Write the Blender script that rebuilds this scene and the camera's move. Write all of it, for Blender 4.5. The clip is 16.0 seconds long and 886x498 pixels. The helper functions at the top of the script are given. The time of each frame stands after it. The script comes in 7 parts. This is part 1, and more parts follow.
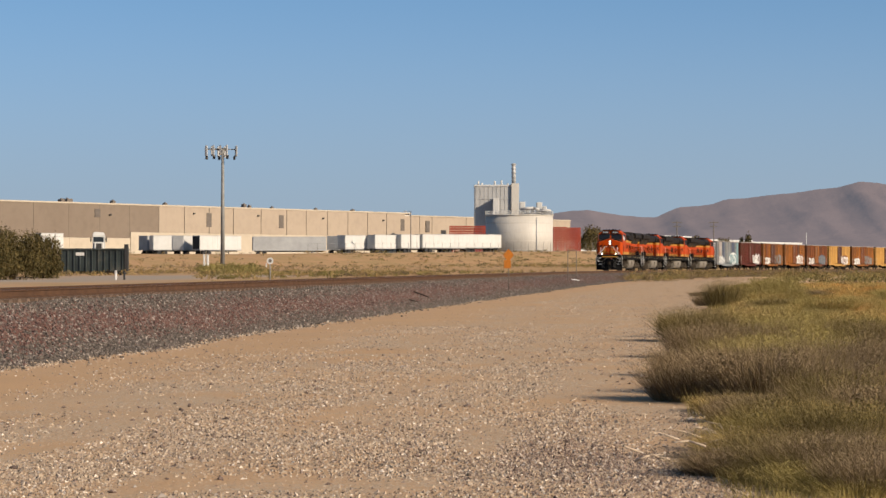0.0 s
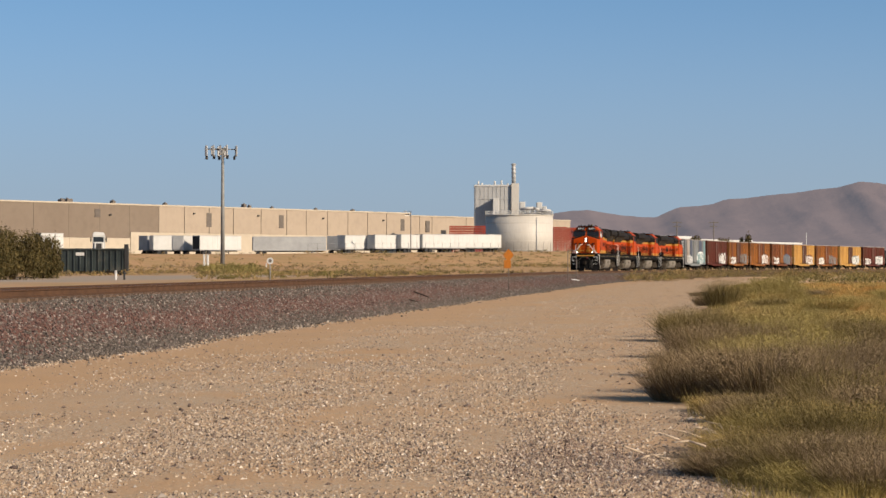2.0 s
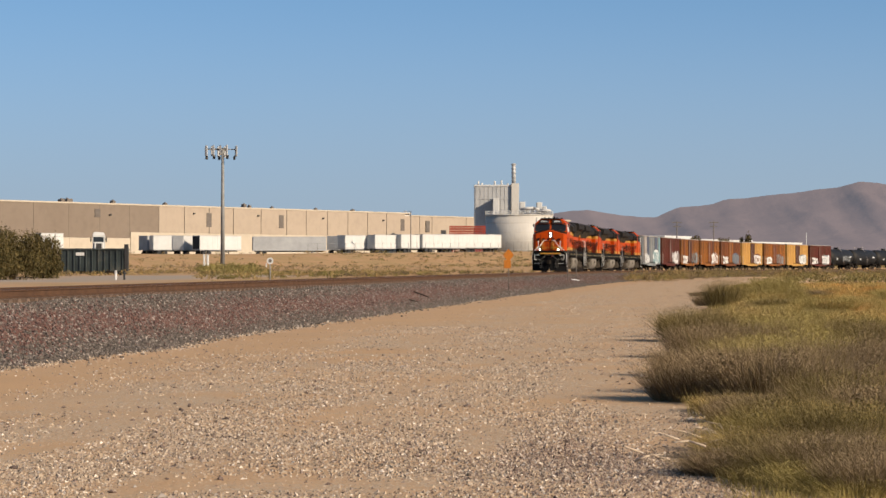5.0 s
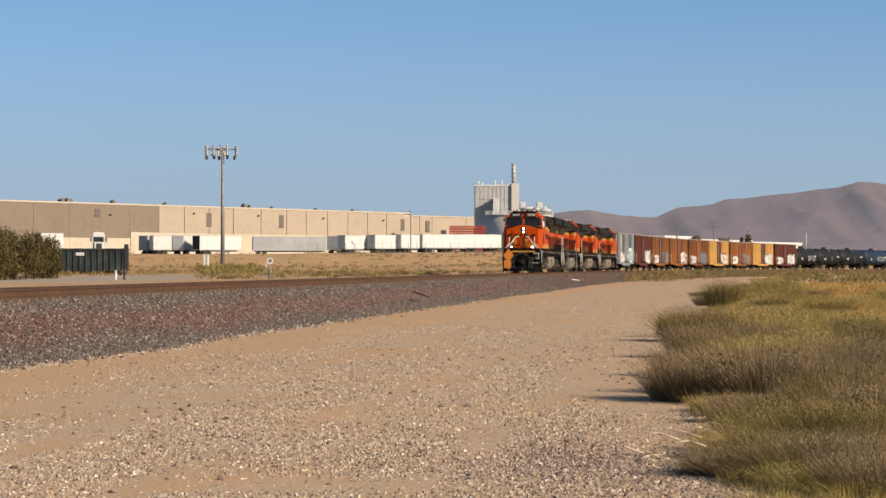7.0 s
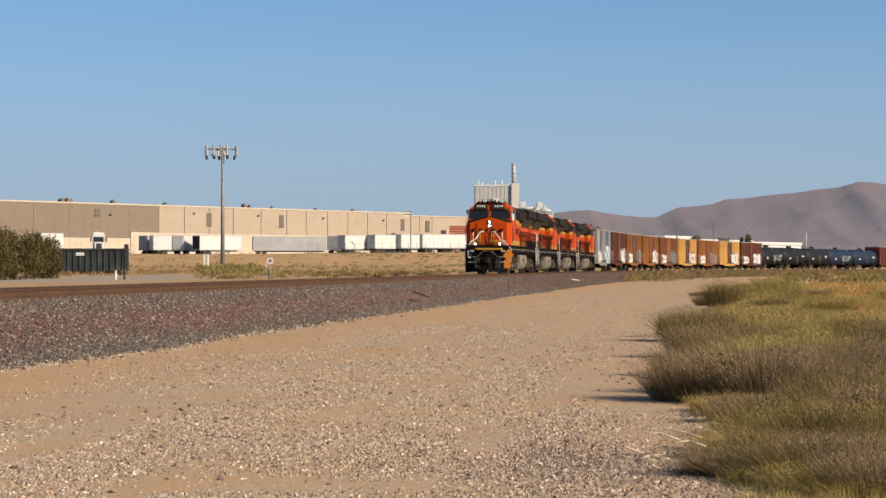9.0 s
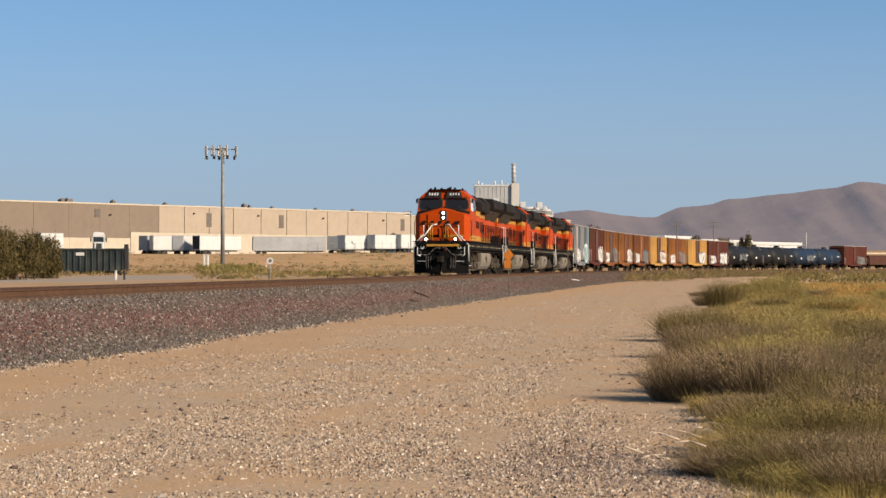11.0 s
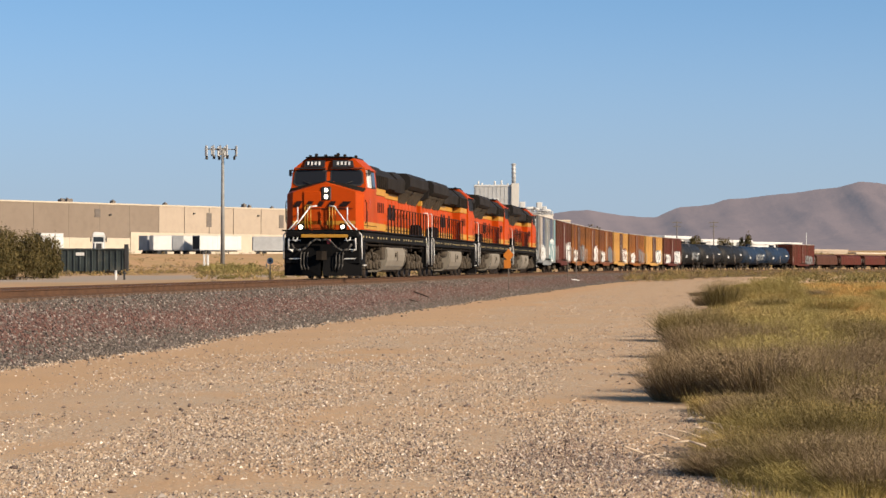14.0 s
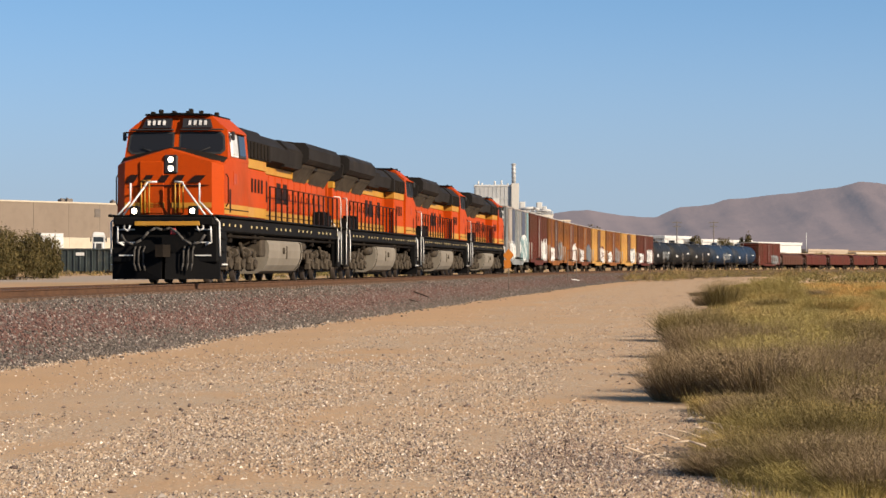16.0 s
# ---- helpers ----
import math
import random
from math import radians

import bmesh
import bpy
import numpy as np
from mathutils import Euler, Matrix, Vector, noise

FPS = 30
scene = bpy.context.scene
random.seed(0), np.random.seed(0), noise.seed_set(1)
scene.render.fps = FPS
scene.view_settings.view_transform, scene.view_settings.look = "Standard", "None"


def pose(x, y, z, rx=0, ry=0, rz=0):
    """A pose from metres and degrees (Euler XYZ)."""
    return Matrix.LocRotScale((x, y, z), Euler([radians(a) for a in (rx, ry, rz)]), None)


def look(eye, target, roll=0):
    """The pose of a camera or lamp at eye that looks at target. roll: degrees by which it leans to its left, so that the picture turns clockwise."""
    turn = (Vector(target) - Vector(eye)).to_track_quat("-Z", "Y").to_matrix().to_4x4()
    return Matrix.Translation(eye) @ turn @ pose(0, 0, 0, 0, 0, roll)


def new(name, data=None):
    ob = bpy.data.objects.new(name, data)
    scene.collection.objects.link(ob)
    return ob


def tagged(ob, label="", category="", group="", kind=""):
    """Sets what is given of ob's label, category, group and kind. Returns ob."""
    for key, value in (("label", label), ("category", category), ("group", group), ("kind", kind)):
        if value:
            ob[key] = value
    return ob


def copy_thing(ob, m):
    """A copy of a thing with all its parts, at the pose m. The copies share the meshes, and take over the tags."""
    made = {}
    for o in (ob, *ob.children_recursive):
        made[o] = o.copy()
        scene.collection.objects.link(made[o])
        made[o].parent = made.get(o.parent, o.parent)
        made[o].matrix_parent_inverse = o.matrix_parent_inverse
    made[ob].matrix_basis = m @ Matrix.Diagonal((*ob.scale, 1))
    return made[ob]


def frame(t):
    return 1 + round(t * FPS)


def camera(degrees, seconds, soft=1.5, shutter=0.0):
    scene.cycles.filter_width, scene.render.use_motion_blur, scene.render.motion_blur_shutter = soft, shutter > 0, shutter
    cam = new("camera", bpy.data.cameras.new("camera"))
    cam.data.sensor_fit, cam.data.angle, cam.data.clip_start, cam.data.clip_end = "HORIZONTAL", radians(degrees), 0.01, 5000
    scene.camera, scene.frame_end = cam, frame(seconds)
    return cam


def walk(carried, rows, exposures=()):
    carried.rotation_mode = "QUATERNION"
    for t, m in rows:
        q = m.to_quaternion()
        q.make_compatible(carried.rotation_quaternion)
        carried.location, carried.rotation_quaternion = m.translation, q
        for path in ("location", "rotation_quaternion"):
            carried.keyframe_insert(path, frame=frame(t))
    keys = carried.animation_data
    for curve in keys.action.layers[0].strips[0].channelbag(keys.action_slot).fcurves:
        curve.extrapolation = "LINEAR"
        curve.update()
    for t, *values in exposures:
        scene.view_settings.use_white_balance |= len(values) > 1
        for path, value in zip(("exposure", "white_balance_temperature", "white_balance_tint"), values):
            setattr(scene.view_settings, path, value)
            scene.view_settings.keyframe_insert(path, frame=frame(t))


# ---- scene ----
# ---------------- camera: it stands still on a tripod beside the service road
cam = camera(20.68, 16.0, soft=1.5)
EYE = (0.0, 0.0, 1.5)
AHEAD = (0.0, 100.0, 1.5 + 0.7374)
walk(cam, [(0.0, look(EYE, AHEAD)), (16.0, look(EYE, AHEAD))], exposures=[(0.0, 0.80), (3.5, 0.80), (6.5, 0.93), (9.0, 0.92), (11.5, 0.92), (12.5, 0.93), (13.5, 1.08), (16.0, 1.08)])

# ---------------- light: a low sun behind the camera's right shoulder
SUN_AZ = radians(-56.0)        # the sun stands at this angle, counted from -y towards +x (negated)
SUN_EL = radians(25.0)
TO_SUN = Vector((math.sin(-SUN_AZ) * math.cos(SUN_EL), -math.cos(SUN_AZ) * math.cos(SUN_EL), math.sin(SUN_EL)))
world = bpy.data.worlds.new("sky")
scene.world = world
world.use_nodes = True
wn = world.node_tree.nodes
wl = world.node_tree.links
wn.clear()
w_out, w_bg, w_sky = wn.new("ShaderNodeOutputWorld"), wn.new("ShaderNodeBackground"), wn.new("ShaderNodeTexSky")
w_sky.sky_type = 'NISHITA'
w_sky.sun_disc = False
w_sky.sun_elevation = SUN_EL
w_sky.sun_rotation = math.atan2(TO_SUN.x, TO_SUN.y)
w_sky.altitude = 700.0
w_sky.air_density = 1.0
w_sky.dust_density = 0.5
w_sky.ozone_density = 1.0
w_bg.inputs["Strength"].default_value = 0.081
w_co, w_map = wn.new("ShaderNodeTexCoord"), wn.new("ShaderNodeMapping")      # clear desert air: the blue reaches far down
w_map.inputs["Location"].default_value = (0, 0, 0.20)
w_map.inputs["Scale"].default_value = (1, 1, 1.45)
wl.new(w_co.outputs["Generated"], w_map.inputs["Vector"])
wl.new(w_map.outputs[0], w_sky.inputs["Vector"])
w_sep, w_low, w_haze = wn.new("ShaderNodeSeparateXYZ"), wn.new("ShaderNodeMapRange"), wn.new("ShaderNodeMix")      # grey desert dust low over the horizon
w_low.interpolation_type = 'SMOOTHSTEP'
w_low.inputs["From Min"].default_value, w_low.inputs["From Max"].default_value = 0.0, 0.13
w_low.inputs["To Min"].default_value, w_low.inputs["To Max"].default_value = 0.95, 0.0
w_haze.data_type = 'RGBA'
wl.new(w_co.outputs["Generated"], w_sep.inputs[0])
wl.new(w_sep.outputs["Z"], w_low.inputs["Value"])
wl.new(w_low.outputs[0], w_haze.inputs["Factor"])
w_tone = wn.new("ShaderNodeMix")
w_tone.data_type, w_tone.blend_type = 'RGBA', 'MULTIPLY'
w_tone.inputs["Factor"].default_value = 1.0
w_tone.inputs[7].default_value = (0.91, 1.12, 1.16, 1)
wl.new(w_sky.outputs[0], w_tone.inputs[6])
wl.new(w_tone.outputs[2], w_haze.inputs[6])
w_haze.inputs[7].default_value = (2.32, 2.87, 3.42, 1)
wl.new(w_haze.outputs[2], w_bg.inputs["Color"])
wl.new(w_bg.outputs[0], w_out.inputs["Surface"])
sun = new("sun", bpy.data.lights.new("sun", 'SUN'))
sun.data.energy = 4.6
sun.data.angle = radians(0.5)
sun.data.color = (1.0, 0.84, 0.65)
sun.matrix_basis = look((0, 0, 60), Vector((0, 0, 60)) - TO_SUN)


# ---------------- materials
def material(name, base, rough=0.7, metal=0.0, other=None, mix=0.5, scale=2.0, fine=None, bump=0.15, dirt=None, dirt_amount=0.0,
             stretch=(1, 1, 1), spec=0.4, per_object=0.0, bump_scale=None):
    """Paint, metal, soil: base to other by a coarse noise, grain by a fine one, dirt in streaks, relief."""
    m = bpy.data.materials.new(name)
    m.use_nodes = True
    n, l = m.node_tree.nodes, m.node_tree.links
    b = n["Principled BSDF"]
    b.inputs["Metallic"].default_value = metal
    b.inputs["Specular IOR Level"].default_value = spec
    co = n.new("ShaderNodeTexCoord")
    mp = n.new("ShaderNodeMapping")
    mp.inputs["Scale"].default_value = stretch
    l.new(co.outputs["Object"], mp.inputs["Vector"])

    def noise_node(s, detail, rough_=0.6):
        t = n.new("ShaderNodeTexNoise")
        t.inputs["Scale"].default_value = s
        t.inputs["Detail"].default_value = detail
        t.inputs["Roughness"].default_value = rough_
        l.new(mp.outputs[0], t.inputs["Vector"])
        return t

    def mixed(fac, a, c):
        x = n.new("ShaderNodeMix")
        x.data_type = 'RGBA'
        for sock, v in (("A", a), ("B", c)):
            s = [q for q in x.inputs if q.name == sock and q.type == 'RGBA'][0]
            if isinstance(v, tuple):
                s.default_value = (*v, 1)
            else:
                l.new(v, s)
        f = x.inputs[0]
        if isinstance(fac, float):
            f.default_value = fac
        else:
            l.new(fac, f)
        return [q for q in x.outputs if q.type == 'RGBA'][0]

    def ramp(src, lo, hi, top=1.0):
        r = n.new("ShaderNodeMapRange")
        r.inputs["From Min"].default_value, r.inputs["From Max"].default_value = lo, hi
        r.inputs["To Max"].default_value = top
        l.new(src, r.inputs["Value"])
        return r.outputs[0]

    fine = fine or scale * 14
    c1 = noise_node(scale, 5)
    c2 = noise_node(fine, 4)
    other = other or tuple(v * 0.72 for v in base)
    col = mixed(ramp(c1.outputs["Fac"], 0.5 - mix * 0.35, 0.5 + mix * 0.35), base, other)
    dark = tuple(v * 0.7 for v in base)
    col = mixed(ramp(c2.outputs["Fac"], 0.45, 0.75, 0.45), col, dark)
    if dirt:
        d = noise_node(scale * 0.6, 6, 0.7)
        col = mixed(ramp(d.outputs["Fac"], 0.62 - dirt_amount * 0.5, 0.75 - dirt_amount * 0.3, min(1.0, 0.35 + dirt_amount)), col, dirt)
    if per_object:
        oi = n.new("ShaderNodeObjectInfo")
        hsv = n.new("ShaderNodeHueSaturation")
        l.new(ramp(oi.outputs["Random"], 0, 1, 1), hsv.inputs["Value"])
        mr = hsv.inputs["Value"].links[0].from_node
        mr.inputs["To Min"].default_value, mr.inputs["To Max"].default_value = 1 - per_object, 1 + per_object
        l.new(col, hsv.inputs["Color"])
        col = hsv.outputs[0]
    l.new(col, b.inputs["Base Color"])
    r = n.new("ShaderNodeMapRange")
    r.inputs["To Min"].default_value, r.inputs["To Max"].default_value = max(0.02, rough - 0.12), min(1.0, rough + 0.12)
    l.new(c1.outputs["Fac"], r.inputs["Value"])
    l.new(r.outputs[0], b.inputs["Roughness"])
    if bump:
        bp = n.new("ShaderNodeBump")
        bp.inputs["Strength"].default_value = bump
        bp.inputs["Distance"].default_value = 0.02
        l.new((noise_node(bump_scale, 4) if bump_scale else c2).outputs["Fac"], bp.inputs["Height"])
        l.new(bp.outputs[0], b.inputs["Normal"])
    return m


def island_material(name, colours, rough=0.9, translucent=0.0):
    """Loose pieces of one heap: each takes its own colour out of a ramp."""
    m = bpy.data.materials.new(name)
    m.use_nodes = True
    n, l = m.node_tree.nodes, m.node_tree.links
    b = n["Principled BSDF"]
    b.inputs["Roughness"].default_value = rough
    b.inputs["Specular IOR Level"].default_value = 0.25
    g = n.new("ShaderNodeNewGeometry")
    r = n.new("ShaderNodeValToRGB")
    el = r.color_ramp.elements
    while len(el) < len(colours):
        el.new(0.5)
    for i, c in enumerate(colours):
        el[i].position = i / max(1, len(colours) - 1)
        el[i].color = (*c, 1)
    l.new(g.outputs["Random Per Island"], r.inputs["Fac"])
    l.new(r.outputs[0], b.inputs["Base Color"])
    return m


def glow_material(name, colour, strength):
    m = bpy.data.materials.new(name)
    m.use_nodes = True
    b = m.node_tree.nodes["Principled BSDF"]
    b.inputs["Base Color"].default_value = (0.8, 0.8, 0.8, 1)
    b.inputs["Emission Color"].default_value = (*colour, 1)
    b.inputs["Emission Strength"].default_value = strength
    return m


def glass_material(name, tint=(0.02, 0.025, 0.03)):
    m = bpy.data.materials.new(name)
    m.use_nodes = True
    b = m.node_tree.nodes["Principled BSDF"]
    b.inputs["Base Color"].default_value = (*tint, 1)
    b.inputs["Roughness"].default_value = 0.08
    b.inputs["Specular IOR Level"].default_value = 0.2
    return m


# ---------------- mesh building
class Build:
    """Gathers vertices and faces of one mesh."""

    def __init__(self):
        self.v, self.f, self.smooth = [], [], []

    def add(self, verts, faces, smooth=False):
        k = len(self.v)
        self.v += [tuple(p) for p in verts]
        self.f += [tuple(k + i for i in q) for q in faces]
        self.smooth += [smooth] * len(faces)
        return self

    def box(self, x0, x1, y0, y1, z0, z1, c=0.0, m=None):
        """A block between two corners with chamfered edges c."""
        if c <= 0:
            p = [(x, y, z) for x in (x0, x1) for y in (y0, y1) for z in (z0, z1)]
            f = [(0, 1, 3, 2), (4, 6, 7, 5), (0, 4, 5, 1), (2, 3, 7, 6), (0, 2, 6, 4), (1, 5, 7, 3)]
        else:
            c = min(c, abs(x1 - x0) * 0.45, abs(y1 - y0) * 0.45, abs(z1 - z0) * 0.45)
            b = bmesh.new()
            for x in (x0, x1):
                for y in (y0, y1):
                    for z in (z0, z1):
                        sx, sy, sz = (c if x == x0 else -c), (c if y == y0 else -c), (c if z == z0 else -c)
                        b.verts.new((x, y + sy, z + sz)), b.verts.new((x + sx, y, z + sz)), b.verts.new((x + sx, y + sy, z))
            bmesh.ops.convex_hull(b, input=b.verts)
            b.verts.index_update()
            p = [v.co.copy() for v in b.verts]
            f = [[v.index for v in q.verts] for q in b.faces]
            b.free()
        if m is not None:
            p = [m @ Vector(q) for q in p]
        return self.add(p, f)

    def prism(self, outline, axis, a, b, m=None):
        """An outline (two coordinates each) pushed along an axis from a to b."""
        n = len(outline)

        def at(q, w):
            return {"x": (w, q[0], q[1]), "y": (q[0], w, q[1]), "z": (q[0], q[1], w)}[axis]
        p = [at(q, a) for q in outline] + [at(q, b) for q in outline]
        if m is not None:
            p = [m @ Vector(q) for q in p]
        f = [tuple(range(n))[::-1], tuple(range(n, 2 * n))] + [(i, (i + 1) % n, n + (i + 1) % n, n + i) for i in range(n)]
        return self.add(p, f)

    def cyl(self, p0, p1, r0, r1=None, n=12, caps=True, smooth=True):
        p0, p1 = Vector(p0), Vector(p1)
        r1 = r0 if r1 is None else r1
        w = (p1 - p0).normalized()
        u = w.orthogonal().normalized()
        s = w.cross(u)
        p = []
        for c, r in ((p0, r0), (p1, r1)):
            for i in range(n):
                a = 2 * math.pi * i / n
                p.append(c + (u * math.cos(a) + s * math.sin(a)) * r)
        self.add(p, [(i, (i + 1) % n, n + (i + 1) % n, n + i) for i in range(n)], smooth)
        if caps:
            k = len(self.v) - 2 * n
            self.f += [tuple(k + i for i in range(n))[::-1], tuple(k + n + i for i in range(n))]
            self.smooth += [False, False]
        return self

    def tube(self, pts, r, n=6):
        for a, b in zip(pts[:-1], pts[1:]):
            self.cyl(a, b, r, n=n)
        return self

    def turned(self, profile, axis="x", n=24, m=None):
        """A body of revolution: (along, radius) rings about an axis."""
        p, f = [], []
        for a, r in profile:
            for i in range(n):
                t = 2 * math.pi * i / n
                c, s = r * math.cos(t), r * math.sin(t)
                p.append({"x": (a, c, s), "y": (c, a, s), "z": (c, s, a)}[axis])
        for j in range(len(profile) - 1):
            for i in range(n):
                f.append((j * n + i, j * n + (i + 1) % n, (j + 1) * n + (i + 1) % n, (j + 1) * n + i))
        if m is not None:
            p = [m @ Vector(q) for q in p]
        self.add(p, f, True)
        k = len(self.v) - len(p)
        self.f += [tuple(k + i for i in range(n))[::-1], tuple(k + len(p) - n + i for i in range(n))]
        self.smooth += [False, False]
        return self

    def hull(self, pts):
        b = bmesh.new()
        for p in pts:
            b.verts.new(p)
        bmesh.ops.convex_hull(b, input=b.verts)
        bmesh.ops.delete(b, geom=[v for v in b.verts if not v.link_faces], context='VERTS')
        b.verts.index_update()
        p, f = [v.co.copy() for v in b.verts], [[v.index for v in q.verts] for q in b.faces]
        b.free()
        return self.add(p, f)

    def mesh(self, name, mat):
        me = bpy.data.meshes.new(name)
        me.from_pydata(self.v, [], self.f)
        me.polygons.foreach_set("use_smooth", self.smooth)
        me.materials.append(mat)
        b = bmesh.new()
        b.from_mesh(me)
        bmesh.ops.recalc_face_normals(b, faces=b.faces)
        b.to_mesh(me)
        b.free()
        return me


def raw_mesh(name, verts, faces, mat, smooth=False):
    """A large mesh straight from arrays (all faces of one size)."""
    me = bpy.data.meshes.new(name)
    verts, faces = np.asarray(verts, dtype=np.float32), np.asarray(faces, dtype=np.int32)
    k = faces.shape[1]
    me.vertices.add(len(verts))
    me.vertices.foreach_set("co", verts.ravel())
    me.loops.add(faces.size)
    me.loops.foreach_set("vertex_index", faces.ravel())
    me.polygons.add(len(faces))
    me.polygons.foreach_set("loop_start", np.arange(0, faces.size, k, dtype=np.int32))
    me.polygons.foreach_set("use_smooth", np.full(len(faces), smooth))
    me.update(calc_edges=True)
    me.validate()
    me.materials.append(mat)
    return me


def part(name, b, mat, parent, label="", m=None):
    ob = new(name, b.mesh(name, mat) if isinstance(b, Build) else b)
    ob.parent = parent
    if m is not None:
        ob.matrix_basis = m
    return tagged(ob, label)


def thing(name, label, category, m=None, group="", kind="", b=None, mat=None):
    ob = new(name, b.mesh(name, mat) if isinstance(b, Build) else b)
    if m is not None:
        ob.matrix_basis = m
    return tagged(ob, label, category, group, kind)


# ---------------- the track's line
KNOTS = (-400, -40, -15, 0, 30, 60, 90, 120, 150, 180, 220, 260, 320, 400, 500, 900)
HEADS = (0.1111, 0.1111, 0.1116, 0.1118, 0.1122, 0.1125, 0.1143, 0.1176, 0.1259, 0.1422, 0.1796, 0.2345, 0.318, 0.4087, 0.5252, 0.98)
LINE_S = np.arange(-200.0, 880.01, 0.5)
_th = np.convolve(np.pad(np.interp(LINE_S, KNOTS, HEADS), 20, 'edge'), np.ones(41) / 41, 'valid')
_dx, _dy = np.sin(_th) * 0.5, np.cos(_th) * 0.5
LINE_X = np.concatenate([[0], np.cumsum((_dx[1:] + _dx[:-1]) / 2)])
LINE_Y = np.concatenate([[0], np.cumsum((_dy[1:] + _dy[:-1]) / 2)])
_i0 = int(np.argmin(abs(LINE_S)))
LINE_X, LINE_Y, LINE_T = LINE_X - LINE_X[_i0] - 7.4942, LINE_Y - LINE_Y[_i0] + 65.7735, _th
RAIL = 1.0475                       # height of the rail's head


def on_track(s, off=0.0):
    """Place and heading at s metres along the line; off is to the camera's side."""
    x, y, t = np.interp(s, LINE_S, LINE_X), np.interp(s, LINE_S, LINE_Y), np.interp(s, LINE_S, LINE_T)
    return x + off * np.cos(t), y - off * np.sin(t), t


def track_offset(x, y):
    """Distance from the line, above 0 on the camera's side, and the place along it."""
    x, y = np.asarray(x, float), np.asarray(y, float)
    best, where = np.full(x.shape, 1e9), np.zeros(x.shape)
    sign = np.ones(x.shape)
    for i in range(0, len(LINE_S), 12):
        dx, dy = x - LINE_X[i], y - LINE_Y[i]
        d = dx * dx + dy * dy
        k = d < best
        best, where = np.where(k, d, best), np.where(k, i, where)
    i = where.astype(int)
    dx, dy = x - LINE_X[i], y - LINE_Y[i]
    off = dx * np.cos(LINE_T[i]) - dy * np.sin(LINE_T[i])
    along = dx * np.sin(LINE_T[i]) + dy * np.cos(LINE_T[i])
    far = np.sqrt(best)
    return np.where(far > 40, np.sign(off) * far, off), LINE_S[i] + along


def smooth(v, a, b):
    t = np.clip((v - a) / (b - a), 0, 1)
    return t * t * (3 - 2 * t)


def wobble(x, y, s, seed=0.0):
    """Cheap rolling noise for arrays."""
    return (np.sin(x / s + 1.7 * seed + 1.3 * np.sin(y / s * 0.7 + seed)) + np.sin(y / s * 1.1 + 2.1 * seed + 1.1 * np.sin(x / s * 0.8))) * 0.5


def yard(x, y):
    """Distance in front of the warehouse's wall line."""
    return 0.827 * np.asarray(x) - 0.563 * np.asarray(y) + 368.2


def ground_z(x, y):
    x, y = np.asarray(x, float), np.asarray(y, float)
    off, s = track_offset(x, y)
    q = yard(x, y)
    behind = smooth(-off, 2.0, 12.0)
    z = behind * 0.75 + behind * smooth(-q, -205, -135) * 0.7 + behind * smooth(-q, -128, -90) * (2.35 + 0.018 * np.clip(x + 40, 0, 70))
    far = np.hypot(x, y)
    z = z + smooth(far, 550, 4600) * 24.0
    rough = wobble(x, y, 3.1, 1) * 0.03 + wobble(x, y, 0.9, 2) * 0.012
    rough = rough + smooth(off, 14.0, 20.0) * 0.05 * wobble(x, y, 2.0, 3)
    rough = rough + behind * smooth(q, 92, 100) * wobble(x, y, 6.0, 4) * 0.12
    return z + rough * smooth(abs(off), 3.0, 5.0)


GRID_U, GRID_W = np.linspace(-7.1, 7.1, 250), np.linspace(-2.9, 7.11, 330)
GRID_X, GRID_Y = 4.0 * np.sinh(GRID_U), 8.0 * np.sinh(GRID_W)
GRID_Z = ground_z(*np.meshgrid(GRID_X, GRID_Y))


def on_ground(x, y):
    """Height of the built ground sheet."""
    x, y = np.asarray(x, float), np.asarray(y, float)
    i = np.clip(np.searchsorted(GRID_X, x) - 1, 0, len(GRID_X) - 2)
    j = np.clip(np.searchsorted(GRID_Y, y) - 1, 0, len(GRID_Y) - 2)
    a = (x - GRID_X[i]) / (GRID_X[i + 1] - GRID_X[i])
    b = (y - GRID_Y[j]) / (GRID_Y[j + 1] - GRID_Y[j])
    return (GRID_Z[j, i] * (1 - a) + GRID_Z[j, i + 1] * a) * (1 - b) + (GRID_Z[j + 1, i] * (1 - a) + GRID_Z[j + 1, i + 1] * a) * b
